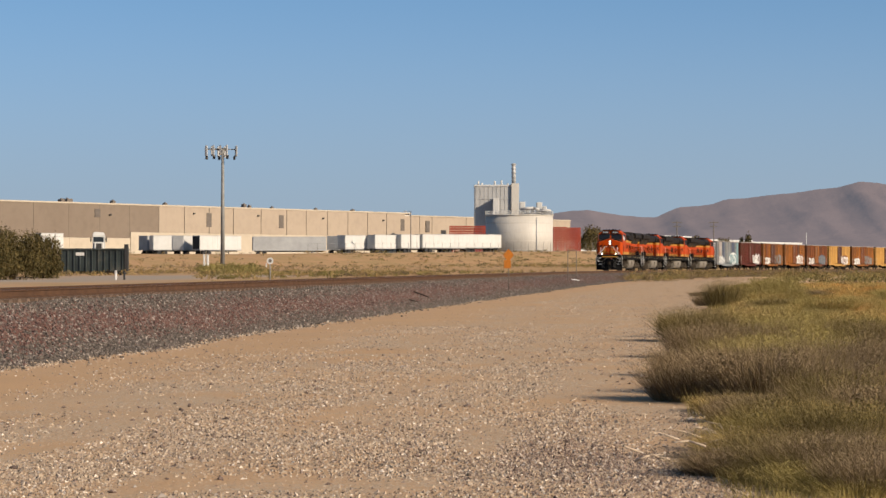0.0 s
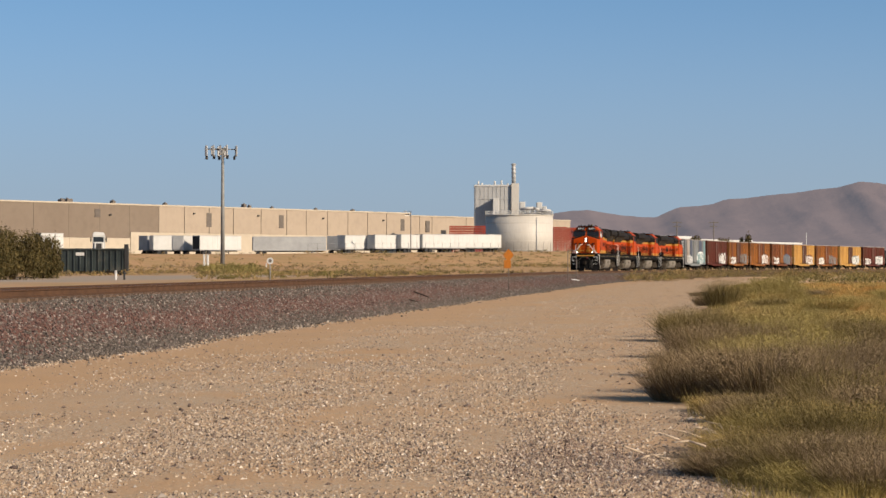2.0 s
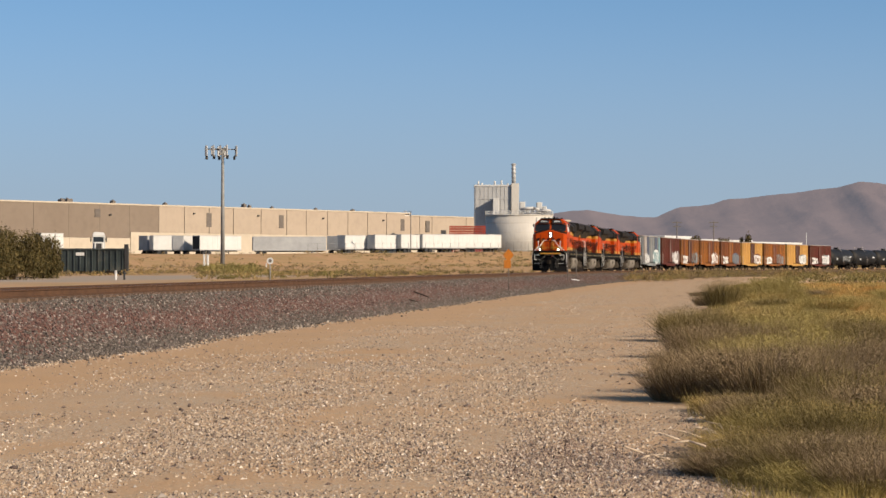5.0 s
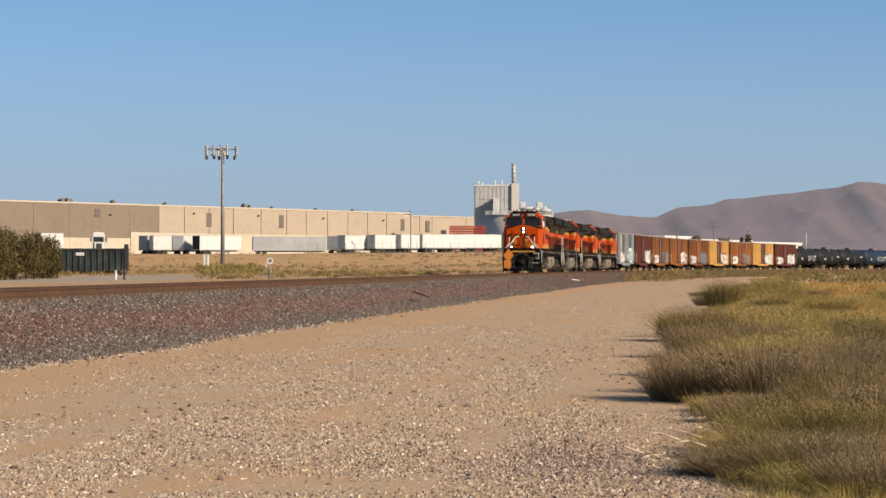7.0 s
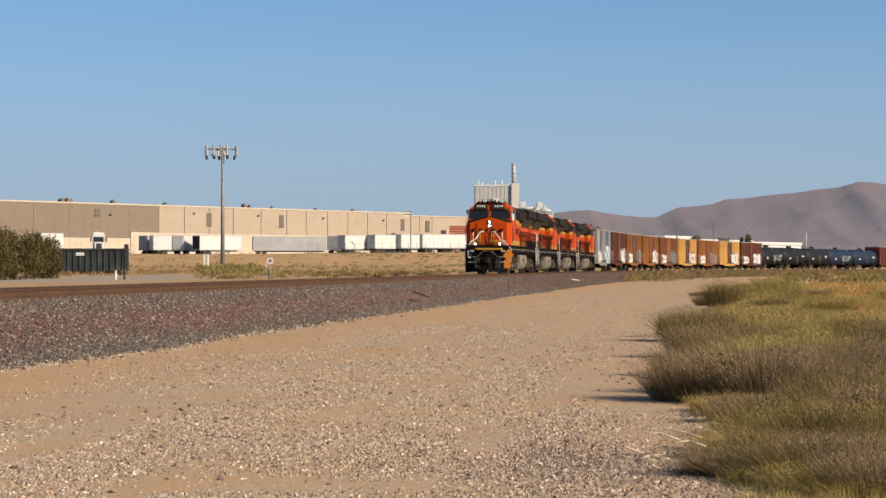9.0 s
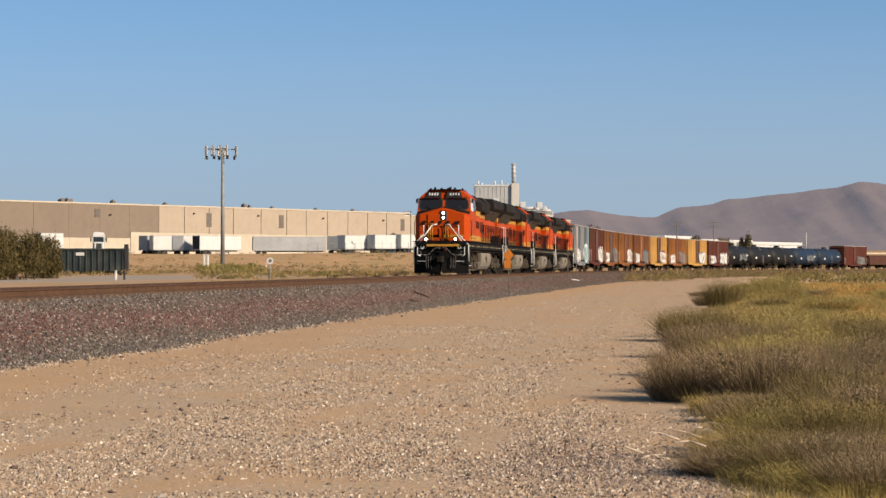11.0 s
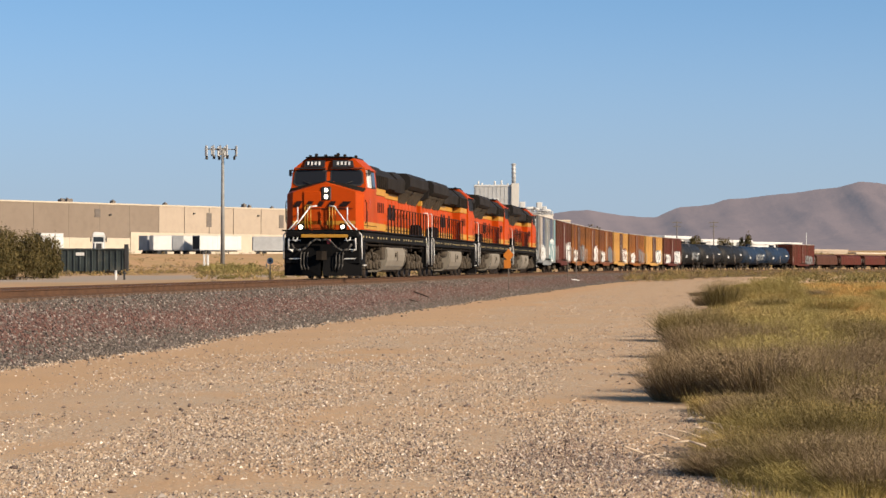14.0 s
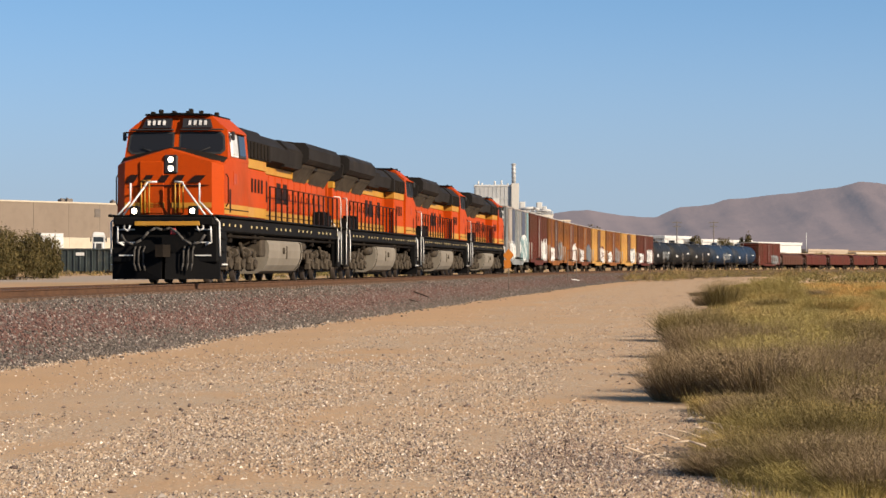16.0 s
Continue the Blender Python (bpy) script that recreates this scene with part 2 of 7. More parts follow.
# ---------------- ground
def ground_material():
    m = material("sandy_ground", (0.43, 0.272, 0.15), 0.97, other=(0.37, 0.245, 0.145), mix=0.6, scale=0.35, fine=26, bump=0.5, spec=0.03)
    n, l = m.node_tree.nodes, m.node_tree.links
    b = n["Principled BSDF"]
    src = b.inputs["Base Color"].links[0].from_socket
    co = n.new("ShaderNodeTexCoord")

    def tex(scale, detail=6.0):
        t = n.new("ShaderNodeTexNoise")
        t.inputs["Scale"].default_value, t.inputs["Detail"].default_value = scale, detail
        l.new(co.outputs["Object"], t.inputs["Vector"])
        return t.outputs["Fac"]

    def mixin(fac, a, colour):
        x = n.new("ShaderNodeMix")
        x.data_type = 'RGBA'
        ia = [q for q in x.inputs if q.type == 'RGBA']
        l.new(a, ia[0])
        if isinstance(colour, tuple):
            ia[1].default_value = (*colour, 1)
        else:
            l.new(colour, ia[1])
        l.new(fac, x.inputs[0])
        return [q for q in x.outputs if q.type == 'RGBA'][0]

    def math_(op, a, c):
        x = n.new("ShaderNodeMath")
        x.operation = op
        x.use_clamp = True
        for i, v in enumerate((a, c)):
            if isinstance(v, float):
                x.inputs[i].default_value = v
            else:
                l.new(v, x.inputs[i])
        return x.outputs[0]

    def rng(v, lo, hi):
        r = n.new("ShaderNodeMapRange")
        r.inputs["From Min"].default_value, r.inputs["From Max"].default_value = lo, hi
        l.new(v, r.inputs["Value"])
        return r.outputs[0]

    def mask(name):
        a = n.new("ShaderNodeAttribute")
        a.attribute_name = name
        return a.outputs["Fac"]

    # crushed stone scattered into the sand
    v = n.new("ShaderNodeTexVoronoi")
    v.inputs["Scale"].default_value = 62.0
    l.new(co.outputs["Object"], v.inputs["Vector"])
    stone = n.new("ShaderNodeValToRGB")
    e = stone.color_ramp.elements
    e[0].color, e[1].color = (0.24, 0.18, 0.125, 1), (0.47, 0.375, 0.275, 1)
    sep = n.new("ShaderNodeSeparateColor")
    l.new(v.outputs["Color"], sep.inputs[0])
    l.new(sep.outputs[0], stone.inputs["Fac"])
    patch = rng(math_('ADD', math_('MULTIPLY', tex(0.45), 0.75), math_('MULTIPLY', tex(6.0), 0.35)), 0.42, 0.62)
    fac = math_('MULTIPLY', math_('MULTIPLY', patch, mask("gravel")), math_('GREATER_THAN', sep.outputs[1], 0.35))
    col = mixin(fac, src, stone.outputs[0])
    # dry plants and litter
    litter = rng(math_('ADD', math_('MULTIPLY', tex(0.22), 0.6), math_('MULTIPLY', tex(2.2), 0.5)), 0.40, 0.66)
    dry = n.new("ShaderNodeValToRGB")
    e = dry.color_ramp.elements
    e[0].color, e[1].color = (0.41, 0.235, 0.13, 1), (0.25, 0.185, 0.085, 1)
    l.new(litter, dry.inputs["Fac"])
    col = mixin(math_('MULTIPLY', mask("plants"), 0.9), col, dry.outputs[0])
    # bladed grey road surface
    col = mixin(mask("asphalt"), col, (0.285, 0.235, 0.19))
    l.new(col, b.inputs["Base Color"])
    return m


def veg_edge(y):
    """x of the border between the bare road and the scrub."""
    return np.interp(y, [0, 16, 22, 28, 40, 50, 90, 130, 170, 210, 4000], [0.6, 1.75, 2.2, 2.75, 4.0, 4.9, 9.9, 14.5, 20.0, 27.0, 1500.0])


def make_ground():
    xs, ys = GRID_X, GRID_Y
    X, Y = np.meshgrid(xs, ys)
    Z = GRID_Z
    off, s = track_offset(X, Y)
    nx, ny = len(xs), len(ys)
    idx = np.arange(nx * ny).reshape(ny, nx)
    faces = np.stack([idx[:-1, :-1], idx[:-1, 1:], idx[1:, 1:], idx[1:, :-1]], -1).reshape(-1, 4)
    me = raw_mesh("ground", np.stack([X, Y, Z], -1).reshape(-1, 3), faces, ground_material(), True)
    q = yard(X, Y)
    right = smooth(X - veg_edge(Y), -0.2, 0.8) * (off > 12)
    behind = smooth(-off, 5, 9)
    plants = np.maximum(right, behind * smooth(q, 84, 92) * 0.85)
    plants = np.maximum(plants, smooth(Y, 560, 800) * 0.95)
    lane = np.exp(-((off + 19 + 0.05 * s) / 5.0) ** 2) * (Y < 215) * (X < -8)
    asphalt = np.maximum(smooth(-q, -92, -86) * behind * (Y < 1200), np.clip(lane * 1.4, 0, 1))
    gravel = (0.25 + 0.75 * smooth(off + 0.6 * wobble(X, Y, 5.0, 7), 6.2, 8.0)) * smooth(off, 3, 4) * (1 - right)
    for name, val in (("plants", plants * (1 - np.clip(lane * 1.4, 0, 1))), ("asphalt", asphalt), ("gravel", gravel)):
        a = me.attributes.new(name, 'FLOAT', 'POINT')
        a.data.foreach_set("value", np.asarray(val, dtype=np.float32).ravel())
    return tagged(new("ground", me), "sandy desert ground with crushed stone and dry scrub", "ground", kind="structure")


make_ground()

# ---------------- distant mountains
def make_mountains():
    m = material("hazy_glow_mountain", (0.098, 0.070, 0.064), 1.0, other=(0.062, 0.047, 0.047), mix=0.8, scale=0.0035, fine=0.02, bump=0.5, bump_scale=0.012, spec=0.0)
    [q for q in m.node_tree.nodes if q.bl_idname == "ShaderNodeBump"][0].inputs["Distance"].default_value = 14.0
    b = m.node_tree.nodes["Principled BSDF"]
    b.inputs["Emission Color"].default_value = (0.40, 0.385, 0.44, 1)      # haze of four kilometres of air, put in as the material's own glow
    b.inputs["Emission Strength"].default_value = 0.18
    px = [-3000, -900, -150, 60, 205, 258, 320, 380, 420, 480, 510, 545, 590, 660, 700, 738, 785, 900, 1100, 1500, 2600]
    hz = [60, 55, 50, 70, 96, 101, 90, 88, 106, 111, 121, 123, 128, 136, 141, 151, 146, 165, 150, 170, 120]
    xs, rows = np.linspace(-2600, 2600, 620), np.linspace(0, 1, 60)
    X, R = np.meshgrid(xs, rows)
    ridge = np.interp(X, px, hz) + 1.5
    gully = np.zeros_like(X)
    for k, (sc, amp) in enumerate(((150, 0.24), (61, 0.25), (23, 0.13), (9, 0.05))):
        gully += amp * np.abs(np.sin(X / sc + 2.2 * np.sin(R * 3.1 + X / (sc * 3.7)) + k)) 
    prof = R ** 1.9 * (1 - 0.62 * gully * np.sin(np.pi * np.clip(R, 0, 1)) ** 0.6)
    Z = 16 + (ridge - 16) * np.clip(prof, 0, 1) + 1.2 * wobble(X, R * 900, 14, 3) * R + 0.35 * wobble(X, R * 900, 4.3, 6) * R
    Y = 3300 + 1000 * R + 60 * wobble(X, R * 300, 120, 5)
    idx = np.arange(X.size).reshape(X.shape)
    faces = np.stack([idx[:-1, :-1], idx[:-1, 1:], idx[1:, 1:], idx[1:, :-1]], -1).reshape(-1, 4)
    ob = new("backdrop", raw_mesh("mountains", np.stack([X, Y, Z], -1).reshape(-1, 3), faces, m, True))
    tagged(ob, "bare mauve-brown desert mountain range with haze put in as glow", "mountains", kind="structure")


make_mountains()

# ---------------- railway track
M_RAIL = material("rusty_rail_steel", (0.088, 0.046, 0.026), 0.85, 0.0, other=(0.055, 0.031, 0.02), scale=3, bump=0.2, spec=0.1)
M_HEAD = material("polished_rail_head", (0.16, 0.13, 0.11), 0.5, 0.8, scale=4, bump=0.05)
M_TIE = material("rust_stained_tie", (0.135, 0.085, 0.055), 0.9, other=(0.085, 0.055, 0.04), scale=5, bump=0.4, per_object=0.15)
M_BALLAST = material("crushed_rock_ballast", (0.085, 0.06, 0.052), 0.97, other=(0.055, 0.044, 0.04), mix=0.9, scale=1.6, fine=22, bump=0.9, spec=0.2)


def along_track(b_outline, s, closed=True):
    """Sweeps an outline of (off, z) along the line."""
    P = []
    for o, z in b_outline:
        x, y, _ = on_track(s, o)
        P.append(np.stack([x, y, np.full_like(x, z)], -1))
    P = np.stack(P, 1)
    n, k = P.shape[0], P.shape[1]
    idx = np.arange(n * k).reshape(n, k)
    nxt = np.roll(idx, -1, 1) if closed else idx[:, 1:]
    cur = idx if closed else idx[:, :-1]
    faces = np.stack([cur[:-1], nxt[:-1], nxt[1:], cur[1:]], -1).reshape(-1, 4)
    return P.reshape(-1, 3), faces


def make_track():
    s = np.arange(-110, 870, 2.0)
    bed = [(-7.5, 0.35), (-4.0, 0.62), (-1.85, 0.785), (1.85, 0.785), (2.7, 0.48), (3.7, 0.12), (4.6, -0.06)]
    v, f = along_track(bed, s, False)
    v[:, 2] += 0.03 * wobble(v[:, 0], v[:, 1], 1.3, 4)
    new_bed = tagged(new("ballast_bed", raw_mesh("ballast_bed", v, f, M_BALLAST, True)), "crushed grey and reddish rock ballast under the rails", "ballast", kind="structure")
    track = tagged(new("railway_track"), "single railway track with rusty steel rails", "railway track", kind="structure")
    foot = [(-0.07, 0.0), (0.07, 0.0), (0.07, 0.02), (0.012, 0.035), (0.012, 0.125), (0.036, 0.135), (0.036, 0.168), (-0.036, 0.168), (-0.036, 0.135), (-0.012, 0.125), (-0.012, 0.035), (-0.07, 0.02)]
    for side in (-0.755, 0.755):
        v, f = along_track([(side + o, RAIL - 0.172 + z) for o, z in foot], s)
        rail = part("rail", raw_mesh("rail", v, f, M_RAIL), None, track)
        v, f = along_track([(side - 0.034, RAIL - 0.003), (side + 0.034, RAIL - 0.003), (side + 0.026, RAIL), (side - 0.026, RAIL)], s)
        part("running_surface", raw_mesh("running_surface", v, f, M_HEAD), None, rail, "polished rail head")
    return track


TRACK = make_track()
# ---------------- the far side: warehouse, yard, tower
M_TAN = material("tan_wall_paint", (0.285, 0.23, 0.176), 0.85, other=(0.27, 0.217, 0.166), scale=0.08, fine=0.5, bump=0.0)
M_BROWN = material("brown_wall_paint", (0.150, 0.116, 0.088), 0.85, other=(0.14, 0.108, 0.082), scale=0.08, fine=0.5, bump=0.0)
M_CREAM = material("cream_wall_paint", (0.37, 0.315, 0.245), 0.85, other=(0.35, 0.298, 0.23), scale=0.1, fine=0.6, bump=0.0)
M_WHITE = material("white_metal_paint", (0.45, 0.445, 0.43), 0.55, other=(0.39, 0.385, 0.37), scale=0.5, fine=6.0, bump=0.03)
M_SILVER = material("galvanised_sheet", (0.36, 0.355, 0.35), 0.6, 0.2, other=(0.30, 0.30, 0.295), scale=0.5, fine=4.0, bump=0.05)
M_GREYP = material("grey_trailer_sheet", (0.36, 0.36, 0.355), 0.55, 0.1, other=(0.26, 0.26, 0.26), scale=0.4, fine=4.0, bump=0.04)
M_DARK = material("dark_steel", (0.035, 0.034, 0.034), 0.6, 0.3, scale=1.5, bump=0.1)
M_BLACK = material("black_rubber_and_shade", (0.02, 0.02, 0.021), 0.8, scale=3, bump=0.1)
M_LOUVRE = material("grey_louvre", (0.12, 0.10, 0.085), 0.7, scale=1.0, bump=0.1)
M_RED = material("red_rack_paint", (0.30, 0.045, 0.022), 0.5, other=(0.23, 0.04, 0.022), scale=0.8, bump=0.05)
M_BIN = material("dark_green_skip_paint", (0.009, 0.014, 0.014), 0.55, other=(0.03, 0.04, 0.04), scale=0.8, bump=0.1, dirt=(0.12, 0.09, 0.06), dirt_amount=0.2)
M_CONC = material("pale_concrete", (0.48, 0.45, 0.41), 0.9, other=(0.38, 0.36, 0.33), scale=0.3, fine=5, bump=0.15)
M_TANK = material("white_tank_steel", (0.43, 0.405, 0.365), 0.6, other=(0.38, 0.355, 0.32), scale=0.25, fine=3.0, bump=0.03, stretch=(1, 1, 0.25))
M_ORSIGN = material("orange_sign_face", (0.40, 0.125, 0.006), 0.5, scale=6, bump=0.03)
M_SIGNW = material("white_sign_face", (0.55, 0.54, 0.52), 0.5, scale=6, bump=0.03)
M_POLE = material("galvanised_pole", (0.20, 0.20, 0.195), 0.7, 0.2, scale=1.2, bump=0.05)
M_GLASSY = glass_material("dark_window_glass")


def wall_frame(u, v=0.0, z=3.8):
    """A place in the warehouse's own axes: u along its front, v behind it."""
    return Matrix(((0.563, -0.827, 0, -65.3 + 0.563 * u - 0.827 * v), (0.827, 0.563, 0, 558 + 0.827 * u + 0.563 * v), (0, 0, 1, z), (0, 0, 0, 1)))


def make_warehouse():
    h = thing("warehouse", "long low tan and brown warehouse with cream base band", "warehouse", wall_frame(0))
    core = Build().box(-85, 101, 0.5, 75, 0, 11.8).box(101, 182, 0.6, 60, 0, 11.2)
    part("roof", core, M_CONC, h, "flat pale roof")
    joints = [-85, -74, -63, -52, -41, -30, -20, -10, 0, 9, 18, 27, 37.6, 47.7, 55.6, 64.4, 73, 81.5, 89.9, 98.3]
    for a, b in zip(joints[:-1], joints[1:]):
        base = 5.6 if a >= -14 else 4.2
        mat = M_BROWN if a < 0 else M_TAN
        gap = 0.10 if a >= 0 else 0.02
        part("wall_panel", Build().box(a + gap, b - gap, 0.0, 0.45, base, 11.65, 0.03), mat, h, "brown wall panel" if a < 0 else "")
        part("base_panel", Build().box(a + 0.01, b - 0.01, -0.35 if a >= -14 else -0.2, 0.45, -1.5, base - 0.02, 0.04), M_CREAM, h, "cream base panel")
    for a, b in ((98.3, 105.2), (105.2, 111), (111, 127.5), (127.5, 145), (145, 163), (163, 182)):
        part("wall_panel", Build().box(a + 0.1, b - 0.1, 0.15, 0.55, 5.6, 11.1, 0.03), M_TAN, h)
        part("base_panel", Build().box(a + 0.01, b - 0.01, -0.2, 0.55, -1.5, 5.58, 0.04), M_CREAM, h, "cream base panel")
    part("end_wall", Build().box(181.95, 182.3, 0.2, 60, -1.5, 11.1, 0.03), M_TAN, h)
    part("parapet_trim", Build().box(-85, 101, -0.12, 0.6, 11.65, 12.0, 0.03), M_CREAM, h, "pale roof edge trim")
    part("parapet_trim", Build().box(101.02, 182.3, -0.02, 0.7, 11.1, 11.4, 0.03), M_CREAM, h, "pale roof edge trim")
    for u, w, z0, z1 in ((-21.7, 1.9, 8.8, 10.6), (17.0, 1.8, 7.1, 10.4), (44.6, 1.8, 7.2, 10.4), (96.2, 1.7, 7.2, 10.3), (107.8, 1.8, 7.0, 10.0)):
        lv = part("louvre", Build().box(u, u + w, -0.1, 0.1, z0, z1, 0.03), M_LOUVRE, h, "dark ventilation louvre")
        for k in range(6):
            z = z0 + (k + 0.5) * (z1 - z0) / 6
            part("slat", Build().box(u + 0.05, u + w - 0.05, -0.16, -0.08, z - 0.12, z + 0.08, 0.02), M_LOUVRE, lv)
    for u, z in ((-17.0, 9.2), (12, 10), (36, 9.9), (62, 9.7), (88, 9.6)):
        part("wall_light", Build().box(u, u + 0.5, -0.45, 0.0, z, z + 0.35, 0.05), M_DARK, h)
    for u, v, w, z in ((-45, 12, 2.2, 1.6), (-42.0, 14, 1.6, 1.5), (-27, 5, 1.2, 0.6), (-24, 6, 1.8, 0.8), (-9, 6, 1.0, 0.7), (8, 5, 0.9, 0.5), (38.5, 6, 1.0, 0.9), (40.6, 6, 0.8, 0.6), (52, 8, 0.8, 0.5), (70, 8, 0.8, 0.5), (86, 8, 1.0, 0.5)):
        part("roof_vent", Build().box(u, u + w, v, v + w, 11.7, 12.15 + z, 0.08).cyl((u + w / 2, v + w / 2, 12.0 + z), (u + w / 2, v + w / 2, 12.35 + z), 0.25, n=8), M_LOUVRE, h)
    part("door_opening", Build().box(115.2, 117.6, 0.02, 0.3, 5.2, 7.6, 0.03), M_DARK, h)


make_warehouse()


def at_px(px, depth):
    """x at a depth for a bearing given in steps of the lens (784 is straight ahead)."""
    return (px - 784) / 4297.2 * depth


def gz(x, y):
    return float(on_ground(x, y))


def make_trailer(m, length=15.0, mat=None, label="white box semi-trailer parked in the yard", rear_open=False, reefer=False):
    """x along its length (front at +), standing on z 0."""
    t = thing("semi_trailer", label, "trailer", m, group="trailers in the yard")
    mat = mat or M_WHITE
    h = length / 2
    part("body", Build().box(-h, h, -1.28, 1.28, 1.2, 4.05, 0.05), mat, t)
    part("bottom_rail", Build().box(-h - 0.02, h + 0.02, -1.31, 1.31, 1.08, 1.3, 0.03), M_SILVER, t, "silver edge rail")
    part("top_rail", Build().box(-h - 0.02, h + 0.02, -1.31, 1.31, 3.95, 4.08, 0.03), M_SILVER, t, "silver edge rail")
    for k in range(int(length / 1.25)):
        x = -h + 0.7 + k * 1.25
        part("rib", Build().box(x - 0.03, x + 0.03, -1.30, 1.30, 1.32, 3.94), mat, t)
    for x in (-h + 1.2, -h + 2.5):
        for y in (-0.95, 0.95):
            part("wheel", Build().turned([(y - 0.25, 0.35), (y - 0.22, 0.5), (y + 0.22, 0.5), (y + 0.25, 0.35)], "y", 16, Matrix.Translation((x, 0, 0.5))), M_BLACK, t)
    part("landing_leg", Build().box(h - 3.0, h - 2.85, -0.9, -0.75, 0, 1.1, 0.02).box(h - 3.0, h - 2.85, 0.75, 0.9, 0, 1.1, 0.02).box(h - 2.96, h - 2.9, -0.8, 0.8, 0.6, 0.7), M_DARK, t)
    part("underframe", Build().box(-h + 0.4, h - 0.4, -0.5, 0.5, 0.85, 1.07, 0.03), M_DARK, t)
    if rear_open:
        # black plate on the closed body paints the shade inside an open rear
        part("rear_opening", Build().box(-h - 0.04, -h + 0.02, -1.1, 1.1, 1.35, 3.9), M_BLACK, t, "black plate for the shade inside the open rear doorway")
    else:
        for y in (-0.62, 0.62):
            part("rear_door", Build().box(-h - 0.07, -h - 0.02, y - 0.58, y + 0.58, 1.35, 3.9, 0.02), mat, t)
    if reefer:
        part("cooling_unit", Build().box(h, h + 0.55, -0.9, 0.9, 2.2, 3.9, 0.12), M_GREYP, t, "grey cooling unit")
    return t


def trailer_at(px, depth, dx, dy, **kw):
    depth *= 1.09
    x = at_px(px, depth)
    a = math.degrees(math.atan2(dy, dx))
    L = kw.get("length", 15.0)
    n = math.hypot(dx, dy)
    cx, cy = x + dx / n * L / 2, depth + dy / n * L / 2
    make_trailer(pose(cx, cy, min(gz(cx, cy), gz(x, depth)), 0, 0, a), **kw)


trailer_at(447, 468, 1.0, 0.12, length=15.4, mat=M_GREYP, label="grey corrugated box semi-trailer parked in the yard")
trailer_at(604, 470, 0.72, 0.69, label="white box semi-trailer with black rear frame")
for px, dep in ((657, 472), (703, 475), (741, 478), (776, 483), (816, 488), (857, 495), (897, 502)):
    trailer_at(px, dep, 0.72, 0.69, length=13.0 if px < 880 else 5.0)
trailer_at(588, 482, 0.30, 0.95, length=13.0, mat=M_GREYP, label="grey box semi-trailer among white trailers")
trailer_at(253, 455, 0.62, 0.78, length=9.0, mat=M_GREYP, label="short white and grey box trailer in the yard")
trailer_at(268, 452, 0.9, 0.4, length=4.6, label="short white box trailer beside the fence")
trailer_at(315, 452, 0.30, 0.95, reefer=True, label="white refrigerated semi-trailer with cooling unit")
trailer_at(347, 450, 0.74, 0.67, length=10.5, rear_open=True, label="white box trailer with open dark rear")
trailer_at(66, 420, 0.74, 0.67, length=5.0, rear_open=True, label="white box trailer with open dark rear behind the bush")


def make_truck(m):
    t = thing("truck", "white highway truck seen from the front in the yard", "truck", m)
    part("cab", Build().hull([(x, y, z) for y, zs in ((-1.2, (0.9, 3.4)), (1.2, (0.9, 3.4))) for z in zs for x in (-1.0, 1.2)] + [(-0.8, y, 4.0) for y in (-0.9, 0.9)] + [(0.9, y, 3.9) for y in (-0.8, 0.8)]), M_WHITE, t)
    part("bonnet", Build().box(-0.95, 0.95, -2.5, -1.2, 0.7, 2.1, 0.2, pose(0, 0, 0)), M_WHITE, t)
    part("windscreen", Build().box(-0.9, 0.9, -1.27, -1.19, 2.2, 3.1, 0.04), M_GLASSY, t)
    part("grille", Build().box(-0.5, 0.5, -2.56, -2.48, 0.8, 1.9, 0.04), M_DARK, t)
    part("bumper", Build().box(-1.15, 1.15, -2.7, -2.4, 0.35, 0.75, 0.08), M_SILVER, t)
    for x in (-0.95, 0.95):
        part("wheel", Build().turned([(x - 0.18, 0.35), (x - 0.15, 0.5), (x + 0.15, 0.5), (x + 0.18, 0.35)], "x", 16, Matrix.Translation((0, -1.8, 0.5))), M_BLACK, t)
        part("rear_wheel", Build().turned([(x - 0.18, 0.35), (x - 0.15, 0.5), (x + 0.15, 0.5), (x + 0.18, 0.35)], "x", 16, Matrix.Translation((0, 0.9, 0.5))), M_BLACK, t)
        part("mirror", Build().box(x * 1.45 - 0.1, x * 1.45 + 0.1, -1.4, -1.3, 2.2, 3.0, 0.03).cyl((x * 1.2, -1.2, 2.6), (x * 1.45, -1.35, 2.6), 0.03, n=6), M_DARK, t)


make_truck(pose(at_px(174, 438), 438, gz(at_px(174, 438), 438), 0, 0, 10))


